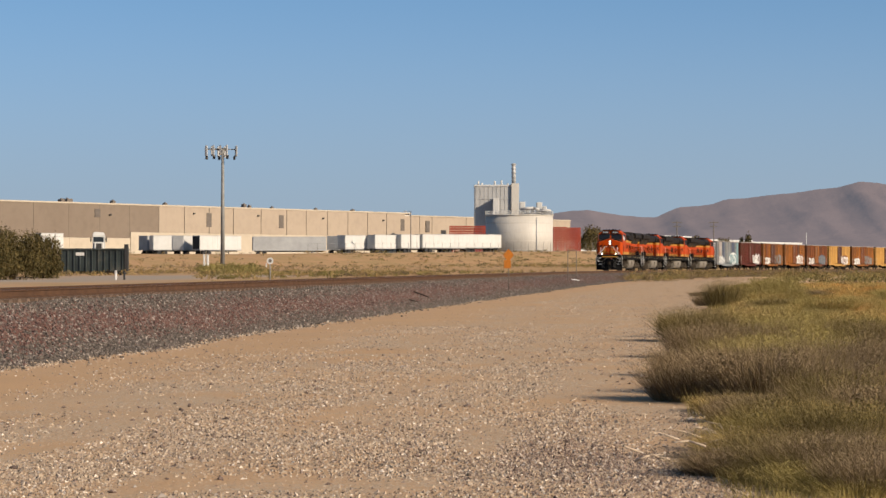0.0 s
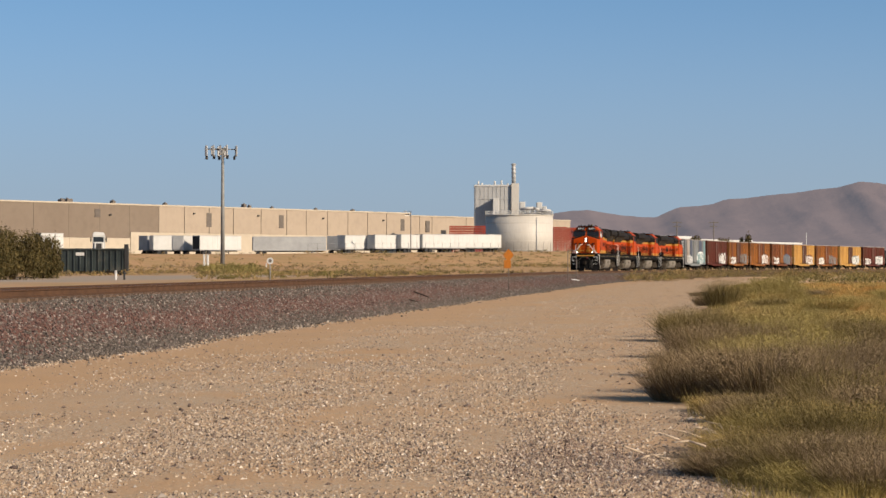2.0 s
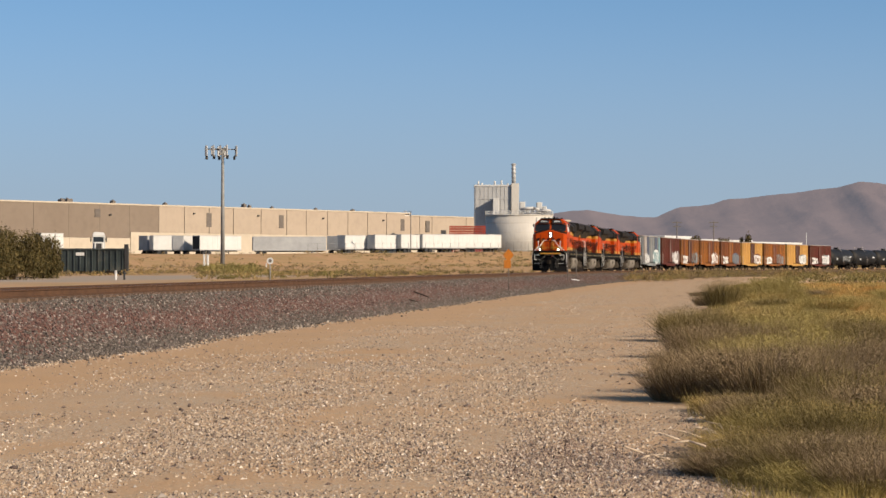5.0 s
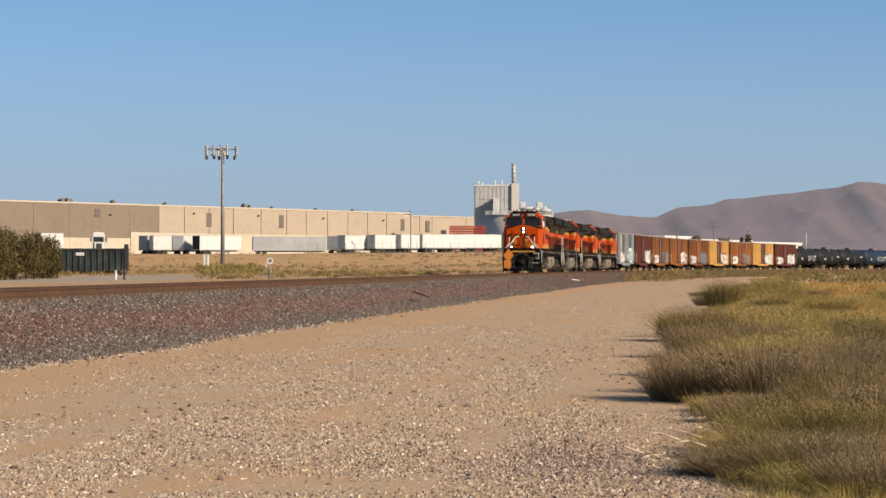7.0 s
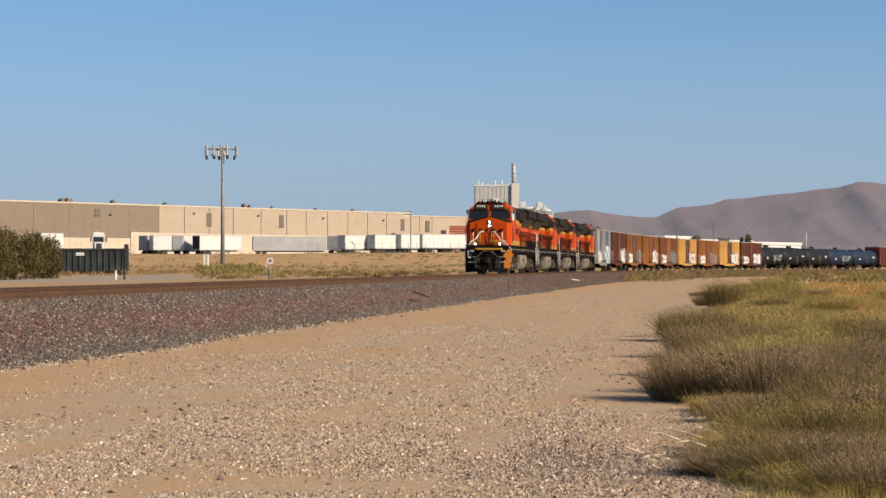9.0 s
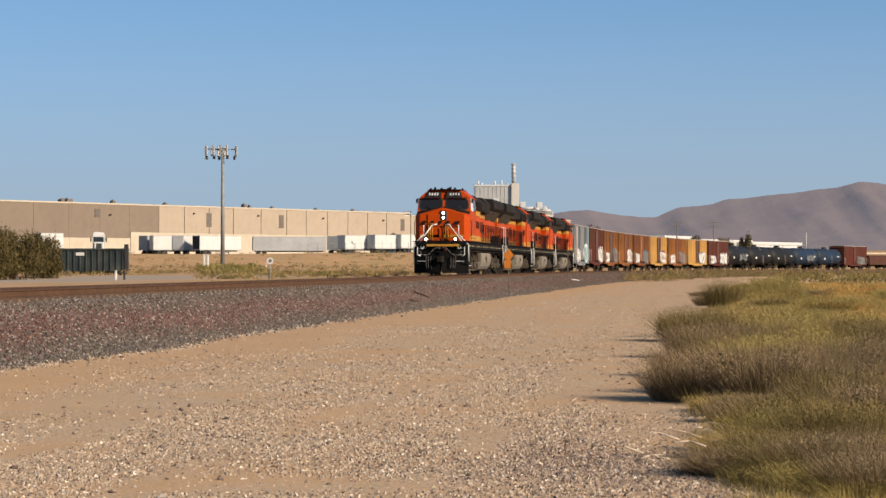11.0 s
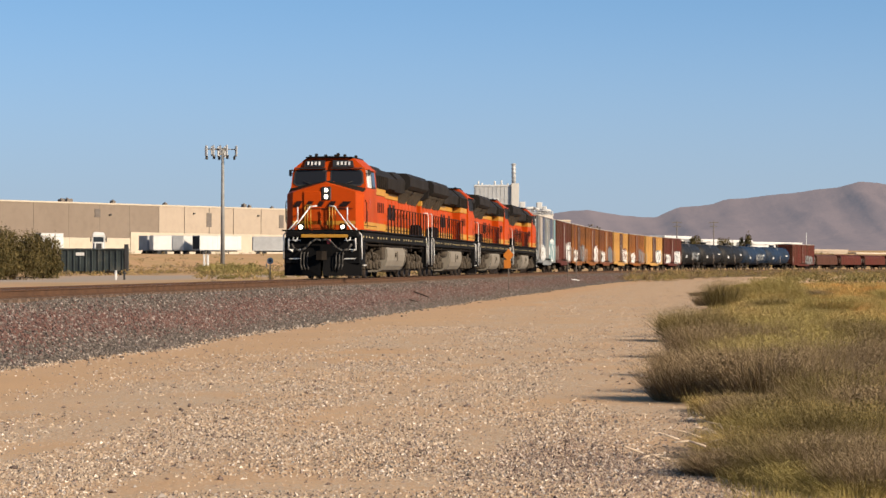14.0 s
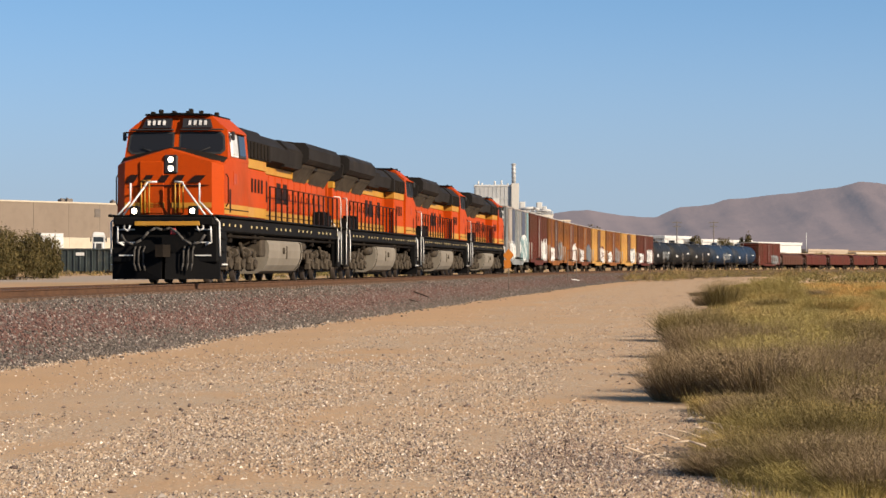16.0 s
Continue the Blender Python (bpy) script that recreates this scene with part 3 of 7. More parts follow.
def make_cell_tower():
    D = 345.0
    x = at_px(394, D)
    z = gz(x, D)
    t = thing("cell_tower", "tall grey steel monopole mobile phone tower", "cell tower", pose(x, D, z, 0, 0, 0))
    H = 1.5 + (472.7 - 262) / 4297.2 * D - z
    part("mast", Build().cyl((0, 0, -0.1), (0, 0, H), 0.32, 0.20, 16), M_POLE, t)
    part("base_plate", Build().cyl((0, 0, -0.2), (0, 0, 0.18), 0.6, 0.6, 16), M_CONC, t)
    arms = Build()
    for a in (0, 120, 240):
        r = radians(a + 8)
        c, s = math.cos(r), math.sin(r)
        arms.cyl((0, 0, H - 0.2), (c * 1.75, s * 1.75, H - 0.2), 0.07, n=6)
        arms.cyl((c * 1.75 - s * 1.7, s * 1.75 + c * 1.7, H - 0.2), (c * 1.75 + s * 1.7, s * 1.75 - c * 1.7, H - 0.2), 0.06, n=6)
    part("platform_arms", arms, M_POLE, t)
    for a in (0, 120, 240):
        r = radians(a + 8)
        c, s = math.cos(r), math.sin(r)
        for k in (-1.6, -0.5, 0.6, 1.6):
            px_, py_ = c * 1.9 - s * k, s * 1.9 + c * k
            m = Matrix.Translation((px_, py_, H - 0.2)) @ Matrix.Rotation(r, 4, 'Z')
            part("antenna", Build().box(-0.08, 0.1, -0.15, 0.15, -1.05 + 0.1 * (k > 0), 0.5, 0.04, m), M_GREYP, t, "white panel antenna")
            if k in (-0.5, 1.6):
                part("radio_unit", Build().box(-0.3, -0.1, -0.2, 0.2, -1.45, -0.85, 0.06, m), M_DARK, t, "grey radio box")


make_cell_tower()


def make_skip():
    D = 214.0
    x0, x1 = at_px(104, D), at_px(222, D)
    z = gz((x0 + x1) / 2, D)
    L = x1 - x0
    t = thing("roll_off_container", "dark green ribbed steel roll-off waste container", "container", pose((x0 + x1) / 2, D, z, 0, 0, 0))
    h = L / 2
    part("shell", Build().box(-h, h, 0.06, 2.4, 0.35, 2.32, 0.03), M_BIN, t)
    for k in range(11):
        x = -h + 0.25 + k * (L - 0.5) / 10
        part("rib", Build().box(x - 0.06, x + 0.06, -0.04, 0.08, 0.35, 2.2, 0.02), M_BIN, t)
    part("top_rail", Build().box(-h - 0.05, h + 0.05, -0.06, 0.10, 2.2, 2.38, 0.03).box(-h - 0.05, h + 0.05, 2.35, 2.5, 2.2, 2.38, 0.03), M_BIN, t)
    part("skid", Build().box(-h, h, 0.3, 0.5, 0.15, 0.36, 0.02).box(-h, h, 1.9, 2.1, 0.15, 0.36, 0.02), M_DARK, t)
    for x in (-h + 0.5, h - 0.5):
        part("roller", Build().cyl((x, 0.2, 0.14), (x, 0.6, 0.14), 0.15, n=12), M_DARK, t)
    part("notice", Build().box(-h + 1.5, -h + 2.25, -0.07, -0.05, 1.75, 2.02), M_SIGNW, t, "white notice plate")
    part("door_post", Build().box(h - 0.1, h + 0.25, -0.1, 0.25, 0.1, 2.75, 0.03), M_DARK, t)


make_skip()


def make_tank():
    D = 545.0
    x = at_px(919, D)
    k = 4297.2 / D
    zt = 1.5 + (472.7 - 383) / k
    R = 59.5 / k
    t = thing("storage_tank", "large pale cylindrical steel storage tank with rooftop rail", "tank", pose(x, D, 3.6))
    H = zt - 3.6
    part("shell", Build().turned([(0, R), (H, R)], "z", 64), M_TANK, t)
    part("top_ring", Build().turned([(H, R - 0.1), (H, R + 0.12), (H + 0.25, R + 0.12), (H + 0.25, R - 0.1)], "z", 64), M_TANK, t)
    for z in np.arange(1.6, H, 2.0):
        part("seam_ring", Build().turned([(z, R), (z + 0.02, R + 0.025), (z + 0.08, R + 0.025), (z + 0.1, R)], "z", 64), M_TANK, t)
    for i in range(40):
        a = 2 * math.pi * i / 40
        part("rail_post", Build().cyl((R * math.cos(a), R * math.sin(a), H + 0.2), (R * math.cos(a), R * math.sin(a), H + 1.1), 0.05, n=5), M_WHITE, t)
    ring = Build()
    for zz in (0.65, 1.1):
        pts = [(R * math.cos(2 * math.pi * i / 40), R * math.sin(2 * math.pi * i / 40), H + zz) for i in range(41)]
        ring.tube(pts, 0.04, 5)
    part("handrail", ring, M_WHITE, t)
    part("fill_pipe", Build().tube([(3.65, -R - 0.3 + 1.2, 0), (3.65, -R - 0.3 + 1.2, H - 0.6)], 0.18, 10).cyl((3.65, -R + 0.9, H - 0.6), (3.65, -R + 2.2, H - 0.6), 0.18), M_GREYP, t, "grey vertical pipe")


make_tank()


def make_process_tower():
    D = 610.0
    k = 4297.2 / D
    x0 = at_px(840, D)

    def zz(py):
        return (472.7 - py) / k + 1.5 - 3.6

    def xx(px):
        return at_px(px, D) - x0
    t = thing("process_building", "pale grey corrugated process tower with chimney", "industrial building", pose(x0, D, 3.6))
    for a, b, z0, z1, mat in ((840, 904.5, 352, 328, M_SILVER), (840, 904.5, 470, 352, M_GREYP)):
        part("wall", Build().box(xx(a), xx(b), 0, 11, max(zz(z0), 0), zz(z1), 0.05), M_SILVER, t)
    # a paler block stands in for the tower's sunlit right-hand side
    part("stair_tower", Build().box(xx(904.8), xx(918.5), -0.6, 9, 0, zz(325), 0.05), M_TANK, t, "paler block for the tower's sunlit right side")
    part("roof_trim", Build().box(xx(839.5), xx(905), -0.15, 11.1, zz(330.5), zz(327.3), 0.03), M_WHITE, t)
    part("annex", Build().box(xx(872), xx(882), -3, -0.02, 0, zz(352), 0.05), M_WHITE, t, "white annex")
    for i in range(9):
        x = xx(843 + i * 7.3)
        part("cladding_rib", Build().box(x - 0.08, x + 0.08, -0.08, 0.0, zz(388), zz(331), 0.02), M_SILVER, t)
    part("belt", Build().box(xx(840), xx(904), -0.12, 0.0, zz(353), zz(351), 0.02), M_GREYP, t)
    for px, top in ((847, 320), (853, 324), (876, 320), (888, 319), (899, 324)):
        part("roof_vent", Build().cyl((xx(px), 2, zz(329)), (xx(px), 2, zz(top)), 0.28, 0.2, 8), M_WHITE, t)
    ch = part("chimney", Build().cyl((xx(909.5), 2, zz(326)), (xx(909.5), 2, zz(289)), 0.52, 0.48, 16), M_SILVER, t, "tall metal chimney")
    for py in (292, 299, 306, 313, 320):
        part("band", Build().cyl((xx(909.5), 2, zz(py)), (xx(909.5), 2, zz(py - 2)), 0.6, n=16), M_GREYP, ch)
    eq = thing("roof_plant", "white rooftop ducts and fans behind the tank", "machinery", pose(at_px(920, 600), 600, 3.6))
    k2 = 4297.2 / 600

    def ex(px):
        return at_px(px, 600) - at_px(920, 600)

    def ez(py):
        return (472.7 - py) / k2 + 1.5 - 3.6
    part("frame_block", Build().box(ex(919), ex(976), 2, 12, 0, ez(377), 0.1), M_GREYP, eq)
    for a, b, p, q in ((920, 930, 377, 357), (931, 938, 377, 366), (940, 947, 377, 369), (950, 960, 377, 358), (961, 968, 377, 365), (968, 976, 377, 371)):
        part("fan_box", Build().box(ex(a), ex(b), 1, 4, ez(p), ez(q), 0.15), M_WHITE, eq)
    part("duct", Build().tube([(ex(922), 0.6, ez(371)), (ex(944), 0.6, ez(368)), (ex(955), 0.6, ez(372)), (ex(974), 0.6, ez(373))], 0.35, 8), M_SILVER, eq)


make_process_tower()


def make_rack(px0, px1, py0, py1, D, nx, nz):
    x0, x1 = at_px(px0, D), at_px(px1, D)
    k = 4297.2 / D
    z0, z1 = (472.7 - py1) / k + 1.5, (472.7 - py0) / k + 1.5
    t = thing("pallet_rack", "red steel storage racking stacked outdoors", "rack", pose(x0, D, 3.6), group="red racks")
    W, z0, z1 = x1 - x0, z0 - 3.6, z1 - 3.6
    for i in range(nx + 1):
        x = W * i / nx
        for y in (0, 2.2):
            part("post", Build().box(x - 0.09, x + 0.09, y - 0.09, y + 0.09, 0, z1), M_RED, t)
    for j in range(nz + 1):
        z = z0 + (z1 - z0) * j / nz
        for y in (0.02, 2.18):
            part("beam", Build().box(-0.05, W + 0.05, y - 0.07, y + 0.07, z - 0.13, z + 0.13), M_RED, t)
        if j:
            part("deck", Build().box(0.1, W - 0.1, 0.1, 2.1, z - 0.04, z + 0.04), M_RED, t)


make_rack(796, 859, 401, 419, 570, 24, 4)
make_rack(980, 1003, 403, 437, 560, 8, 9)
make_rack(1003, 1027, 404, 424, 600, 9, 6)


def make_pole(px, base_py, top_py, D, r, name, label, cat, mat, arm=0.0):
    x = at_px(px, D)
    z = gz(x, D)
    H = 1.5 + (472.7 - top_py) / 4297.2 * D - z
    t = thing(name, label, cat, pose(x, D, z))
    part("pole", Build().cyl((0, 0, -0.1), (0, 0, H), r, r * 0.7, 10), mat, t)
    if arm:
        part("arm", Build().cyl((0, 0, H - 0.05), (-arm, 0, H), 0.05, n=6), mat, t)
        part("lamp_head", Build().box(-arm - 0.6, -arm + 0.1, -0.2, 0.2, H - 0.12, H + 0.05, 0.04), M_SILVER, t)
    return t, H


make_pole(727, 440, 374, 505, 0.11, "yard_light_pole", "slender dark yard light pole with one arm", "lamp post", M_LOUVRE, 0.8)
for px, dep in ((1198, 780), (1263, 820)):
    p_, H_ = make_pole(px, 440, 391, dep, 0.22, "utility_pole", "brown wooden utility pole with crossarms", "utility pole", M_LOUVRE)
    part("crossarm", Build().box(-1.6, 1.6, -0.1, 0.1, H_ - 0.7, H_ - 0.45).box(-1.2, 1.2, -0.1, 0.1, H_ - 2.0, H_ - 1.75), M_LOUVRE, p_)
make_pole(1427, 440, 411, 900, 0.2, "white_mast", "thin white mast beyond the track", "mast", M_GREYP)


def make_shed(pxa, pya, Da, pxb, pyb, Db, label, mat, depth=60.0):
    """A low far hall whose eave runs from one bearing to another."""
    a, b = Vector((at_px(pxa, Da), Da, 0)), Vector((at_px(pxb, Db), Db, 0))
    d = (b - a)
    za, L = 1.5 + (472.7 - pya) / 4297.2 * Da, d.length
    m = pose(a.x, a.y, 0, 0, 0, math.degrees(math.atan2(d.y, d.x)))
    t = thing("distant_hall", label, "building", m, group="far halls")
    n = max(3, int(L / 12))
    part("roof", Build().box(-0.5, L + 0.5, -0.4, depth, za - 1.3, za, 0.1), mat, t)
    for i in range(n):
        part("wall_panel", Build().box(L * i / n + 0.05, L * (i + 1) / n - 0.05, 0, 1.0, 0, za - 1.32, 0.04), mat, t)
    part("back_wall", Build().box(0, L, 1.2, depth - 1, 0, za - 1.5), mat, t)
    for i in range(n):
        part("door", Build().box(L * (i + 0.3) / n, L * (i + 0.6) / n, -0.08, 0.0, 0, (za - 1.3) * 0.5, 0.02), M_GREYP, t)


make_shed(1003, 425, 820, 1060, 425, 840, "white flat-roofed hall far beyond the track", M_WHITE)
make_shed(1176, 417, 980, 1222, 419, 1010, "white hall roof far beyond the track", M_WHITE, 40)
make_shed(1228, 423, 1000, 1330, 425, 1060, "long white hall far beyond the track", M_WHITE, 40)
make_shed(1330, 428, 1040, 1418, 430, 1080, "long white hall with flat roof far off", M_WHITE, 50)
make_shed(1430, 441, 1300, 1500, 444, 1350, "low tan houses far across the plain", M_TAN, 20)
make_shed(1515, 447, 1350, 1600, 449, 1400, "low tan sheds far across the plain", M_CREAM, 20)


# small things beside the line
def make_diamond_sign():
    D = 133.0
    x = at_px(900, D)
    z = gz(x, D)
    t = thing("railway_sign", "orange diamond sign on a thin steel post by the ballast", "sign", pose(x, D, z, 0, 0, 0))
    part("post", Build().cyl((0, 0.03, -0.2), (0, 0.03, 2.5), 0.028, n=8), M_LOUVRE, t)
    part("diamond_plate", Build().prism([(0, 0.0), (0.30, 0.36), (0, 0.72), (-0.30, 0.36)], "y", -0.012, 0.0, pose(0, 0, 1.78)), M_ORSIGN, t, "orange diamond plate")
    part("lower_plate", Build().box(-0.17, 0.2, -0.012, 0.0, 1.42, 1.88, 0.005, pose(-0.08, -0.006, 0)), M_ORSIGN, t, "orange rectangular plate")


make_diamond_sign()


def make_marker_frame():
    D = 190.0
    x = at_px(1005, D)
    z = gz(x, D)
    t = thing("post_frame", "two thin dark steel posts joined by a top bar", "frame", pose(x, D, z))
    k = 4297.2 / D
    H = 1.5 + (472.7 - 443) / k - z
    for xx in (0, 15 / k):
        part("post", Build().cyl((xx, 0, -0.6), (xx, 0, H), 0.03, n=8), M_LOUVRE, t)
    part("top_bar", Build().cyl((-0.05, 0, H - 0.03), (15 / k + 0.05, 0, H - 0.03), 0.025, n=8), M_LOUVRE, t)
    pl = thing("fallen_plate", "white bent plate lying on the ballast", "plate", pose(x + 12 / k, D - 0.6, 1.5 - (495.5 - 472.7) / 4297.2 * (D - 0.6), 16, 5, 4))
    part("plate", Build().box(-0.28, 0.2, -0.12, 0.12, -0.015, 0.015, 0.01).box(0.18, 0.36, -0.1, 0.1, -0.04, 0.0, 0.01), M_SIGNW, pl)


make_marker_frame()


def make_round_marker():
    D = 124.0
    x = at_px(478, D)
    z = gz(x, D)
    t = thing("trackside_marker", "small white round marker on a steel post", "marker", pose(x, D, z))
    H = 1.5 + (472.7 - 456) / 4297.2 * D - z
    part("post", Build().cyl((0, 0.03, -0.1), (0, 0.03, H), 0.03, n=8), M_POLE, t)
    part("disc", Build().cyl((0, 0, H - 0.17), (0, -0.012, H - 0.17), 0.17, n=20), M_SIGNW, t)
    part("disc_mark", Build().cyl((0, -0.013, H - 0.17), (0, -0.018, H - 0.17), 0.09, n=16), M_LOUVRE, t, "dark centre")
    part("side_plate", Build().box(-0.22, -0.16, -0.01, 0.01, H - 0.5, H - 0.3), M_SIGNW, t)


make_round_marker()

for px, D, h, w in ((361.5, 300, 1.9, 0.28), (367.5, 300, 1.9, 0.28)):
    x = at_px(px, D)
    thing("utility_cabinet", "narrow white utility pedestal in the dry grass", "cabinet", pose(x, D, gz(x, D)), b=Build().box(-w / 2, w / 2, -0.15, 0.15, -0.1, h, 0.04).box(-w / 2 - 0.03, w / 2 + 0.03, -0.18, 0.18, h, h + 0.06, 0.02), mat=M_SIGNW)
for px, D, h, mat, lab in ((205, 138, 0.5, M_SIGNW, "short white wooden post beside the access road"), (220, 150, 0.55, M_DARK, "short dark steel post beside the access road")):
    x = at_px(px, D)
    thing("short_post", lab, "post", pose(x, D, gz(x, D)), b=Build().box(-0.06, 0.06, -0.06, 0.06, -0.1, h, 0.015).box(-0.075, 0.075, -0.075, 0.075, h, h + 0.03, 0.01), mat=mat)


def make_fence():
    """Chain-link yard fence along the top of the bank."""
    t = thing("yard_fence", "long chain-link fence on the bank's crest", "fence")
    pts = []
    for i in range(60):
        y = 400 + i * 2.6
        u = -60 + i * 3.0
        m = wall_frame(u, -89.0, 0)
        pts.append((m.translation.x, m.translation.y))
    zs = [gz(*p) for p in pts]
    for (x, y), z in zip(pts, zs):
        part("post", Build().cyl((x, y, z - 0.1), (x, y, z + 1.9), 0.035, n=6), M_POLE, t)
    for hgt in (0.1, 1.0, 1.85):
        part("wire", Build().tube([(x, y, z + hgt) for (x, y), z in zip(pts, zs)], 0.012, 4), M_POLE, t)


make_fence()
# ---------------- train
M_ORANGE = material("orange_loco_paint", (0.36, 0.045, 0.002), 0.5, other=(0.29, 0.034, 0.002), mix=0.8, scale=0.5, fine=9, bump=0.03, dirt=(0.17, 0.035, 0.008), dirt_amount=0.2, spec=0.08)
M_LBLACK = material("black_loco_paint", (0.0055, 0.0055, 0.006), 0.6, other=(0.008, 0.0075, 0.007), scale=0.7, bump=0.05, dirt=(0.018, 0.014, 0.011), dirt_amount=0.18, spec=0.03)
# black for hood, cabinet and wings, lighter than the other black paint
M_HOOD = material("lighter_black_hood_paint", (0.020, 0.017, 0.015), 0.7, other=(0.010, 0.009, 0.0085), mix=0.8, scale=0.6, fine=8, bump=0.06, dirt=(0.045, 0.034, 0.026), dirt_amount=0.22, spec=0.06)
M_YEL = material("yellow_loco_stripe", (0.36, 0.19, 0.016), 0.5, other=(0.32, 0.135, 0.012), scale=1.0, bump=0.02, dirt=(0.35, 0.22, 0.1), dirt_amount=0.1)
M_DUST = material("dust_coated_running_gear", (0.075, 0.06, 0.044), 0.95, other=(0.022, 0.018, 0.015), mix=0.8, scale=3.5, fine=25, bump=0.25, spec=0.08)
M_FUEL = material("dusty_grey_fuel_tank", (0.17, 0.148, 0.118), 0.8, other=(0.115, 0.098, 0.076), mix=0.7, scale=0.9, fine=12, bump=0.08)
M_GEAR = material("dark_running_gear", (0.010, 0.0085, 0.0075), 0.9, other=(0.018, 0.014, 0.011), scale=2.5, bump=0.2, spec=0.03)
M_WHEEL = material("wheel_steel", (0.04, 0.03, 0.024), 0.7, 0.3, other=(0.025, 0.018, 0.014), scale=4, bump=0.1)
M_RAILW = material("white_handrail_paint", (0.62, 0.61, 0.59), 0.4, scale=3, bump=0.02)
M_REFL = material("pale_reflector", (0.5, 0.40, 0.18), 0.3, scale=6, bump=0.0)
M_HOSE = material("grey_rubber_hose", (0.05, 0.045, 0.04), 0.8, scale=6, bump=0.1)
M_LAMP = glow_material("lit_headlight", (1.0, 0.85, 0.62), 4.5)
M_LENS = glass_material("loco_window_glass", (0.012, 0.013, 0.016))
# dark matte version of the cab glass that doesn't mirror the sky
M_DIMWIN = material("matte_dark_cab_glass", (0.012, 0.011, 0.011), 0.55, scale=4, bump=0.0, spec=0.05)
M_NUM = material("number_board_black", (0.02, 0.018, 0.018), 0.4, scale=5, bump=0.0)
M_SIDEWIN = material("silver_sun_blind", (0.52, 0.52, 0.50), 0.4, 0.2, scale=4, bump=0.0)
M_LOGO = material("dark_brown_emblem", (0.016, 0.007, 0.006), 0.7, scale=5, bump=0.0, spec=0.1)
M_REDLENS = material("red_glad_hand", (0.35, 0.03, 0.03), 0.5, scale=5, bump=0.0)
MESH = {}


def shared(key, make, mat):
    """One mesh for all alike parts."""
    if key not in MESH:
        MESH[key] = make().mesh(key, mat)
    return MESH[key]


def wheelset_mesh(r, gauge=0.755):
    b = Build().cyl((0, -1.1, 0), (0, 1.1, 0), 0.09, n=10)
    for y in (-gauge, gauge):
        o = 1 if y > 0 else -1
        b.turned([(y - 0.02, 0.16), (y - 0.05 * o, r + 0.025), (y - 0.03 * o, r + 0.025), (y - 0.01 * o, r), (y + 0.09 * o, r - 0.004), (y + 0.09 * o, r - 0.06), (y + 0.05 * o, r - 0.08), (y + 0.05 * o, 0.2), (y + 0.11 * o, 0.15)], "y", 20)
        for i in range(5):                                    # wheel plate ribs
            a = 2 * math.pi * i / 5
            b.box(0.17, r - 0.1, y + 0.045 * o, y + 0.065 * o, -0.03, 0.03, 0, Matrix.Rotation(a, 4, 'Y'))
    return b


def loco_bogie(loco, x):
    bg = part("bogie", shared("bogie_bolster", lambda: Build().box(-0.5, 0.5, -1.0, 1.0, 0.62, 1.0, 0.05).box(-2.2, 2.2, -0.45, 0.45, 0.55, 0.9, 0.06), M_GEAR), None, loco, "dust-coated three-axle bogie", pose(x, 0, 0))
    for side in (-1, 1):
        def frame_shape():
            b = Build()
            b.prism([(-2.65, 0.78), (-2.5, 0.98), (-1.0, 1.04), (-0.6, 0.9), (0.6, 0.9), (1.0, 1.04), (2.5, 0.98), (2.65, 0.78), (2.3, 0.70), (1.3, 0.62), (0.9, 0.5), (-0.9, 0.5), (-1.3, 0.62), (-2.3, 0.70)], "y", 1.02, 1.22)
            return b
        part("side_frame", shared("side_frame", frame_shape, M_DUST), None, bg, "", pose(0, 0, 0) if side > 0 else pose(0, -2.24, 0))
        for ax in (-1.85, 0.0, 1.85):
            part("axle_box", shared("axle_box", lambda: Build().box(-0.2, 0.2, -0.12, 0.12, -0.2, 0.2, 0.05).cyl((0, 0.1, 0), (0, 0.2, 0), 0.14, n=12), M_DUST), None, bg, "", pose(ax, side * 1.24, 0.53, 0, 0, 0 if side > 0 else 180))
        for sx in (-2.25, -1.4, -0.45, 0.45, 1.4, 2.25):
            part("spring", shared("loco_spring", lambda: Build().turned([(k * 0.045, 0.085 if k % 2 else 0.06) for k in range(9)], "z", 10), M_DUST), None, bg, "", pose(sx, side * 1.27, 0.55))
        for sx in (-0.95, 0.95):
            part("brake_cylinder", shared("brake_cyl", lambda: Build().cyl((-0.22, 0, 0), (0.18, 0, 0), 0.12, n=12).cyl((0.18, 0, 0), (0.4, 0, -0.05), 0.04, n=8), M_DUST), None, bg, "", pose(sx, side * 1.32, 0.86))
        part("sand_pipe", Build().tube([(2.5, side * 1.2, 1.1), (2.62, side * 1.05, 0.6), (2.6, side * 0.8, 0.15)], 0.03, 6), M_DUST, bg)
        part("damper", Build().cyl((-0.2, side * 1.36, 0.62), (0.35, side * 1.38, 1.12), 0.05, n=8), M_DUST, bg)
    axles = []
    for ax in (-1.85, 0.0, 1.85):
        axles.append(part("wheelset", shared("loco_wheelset", lambda: wheelset_mesh(0.53), M_WHEEL), None, bg, "", pose(ax, 0, 0.53)))
    return axles


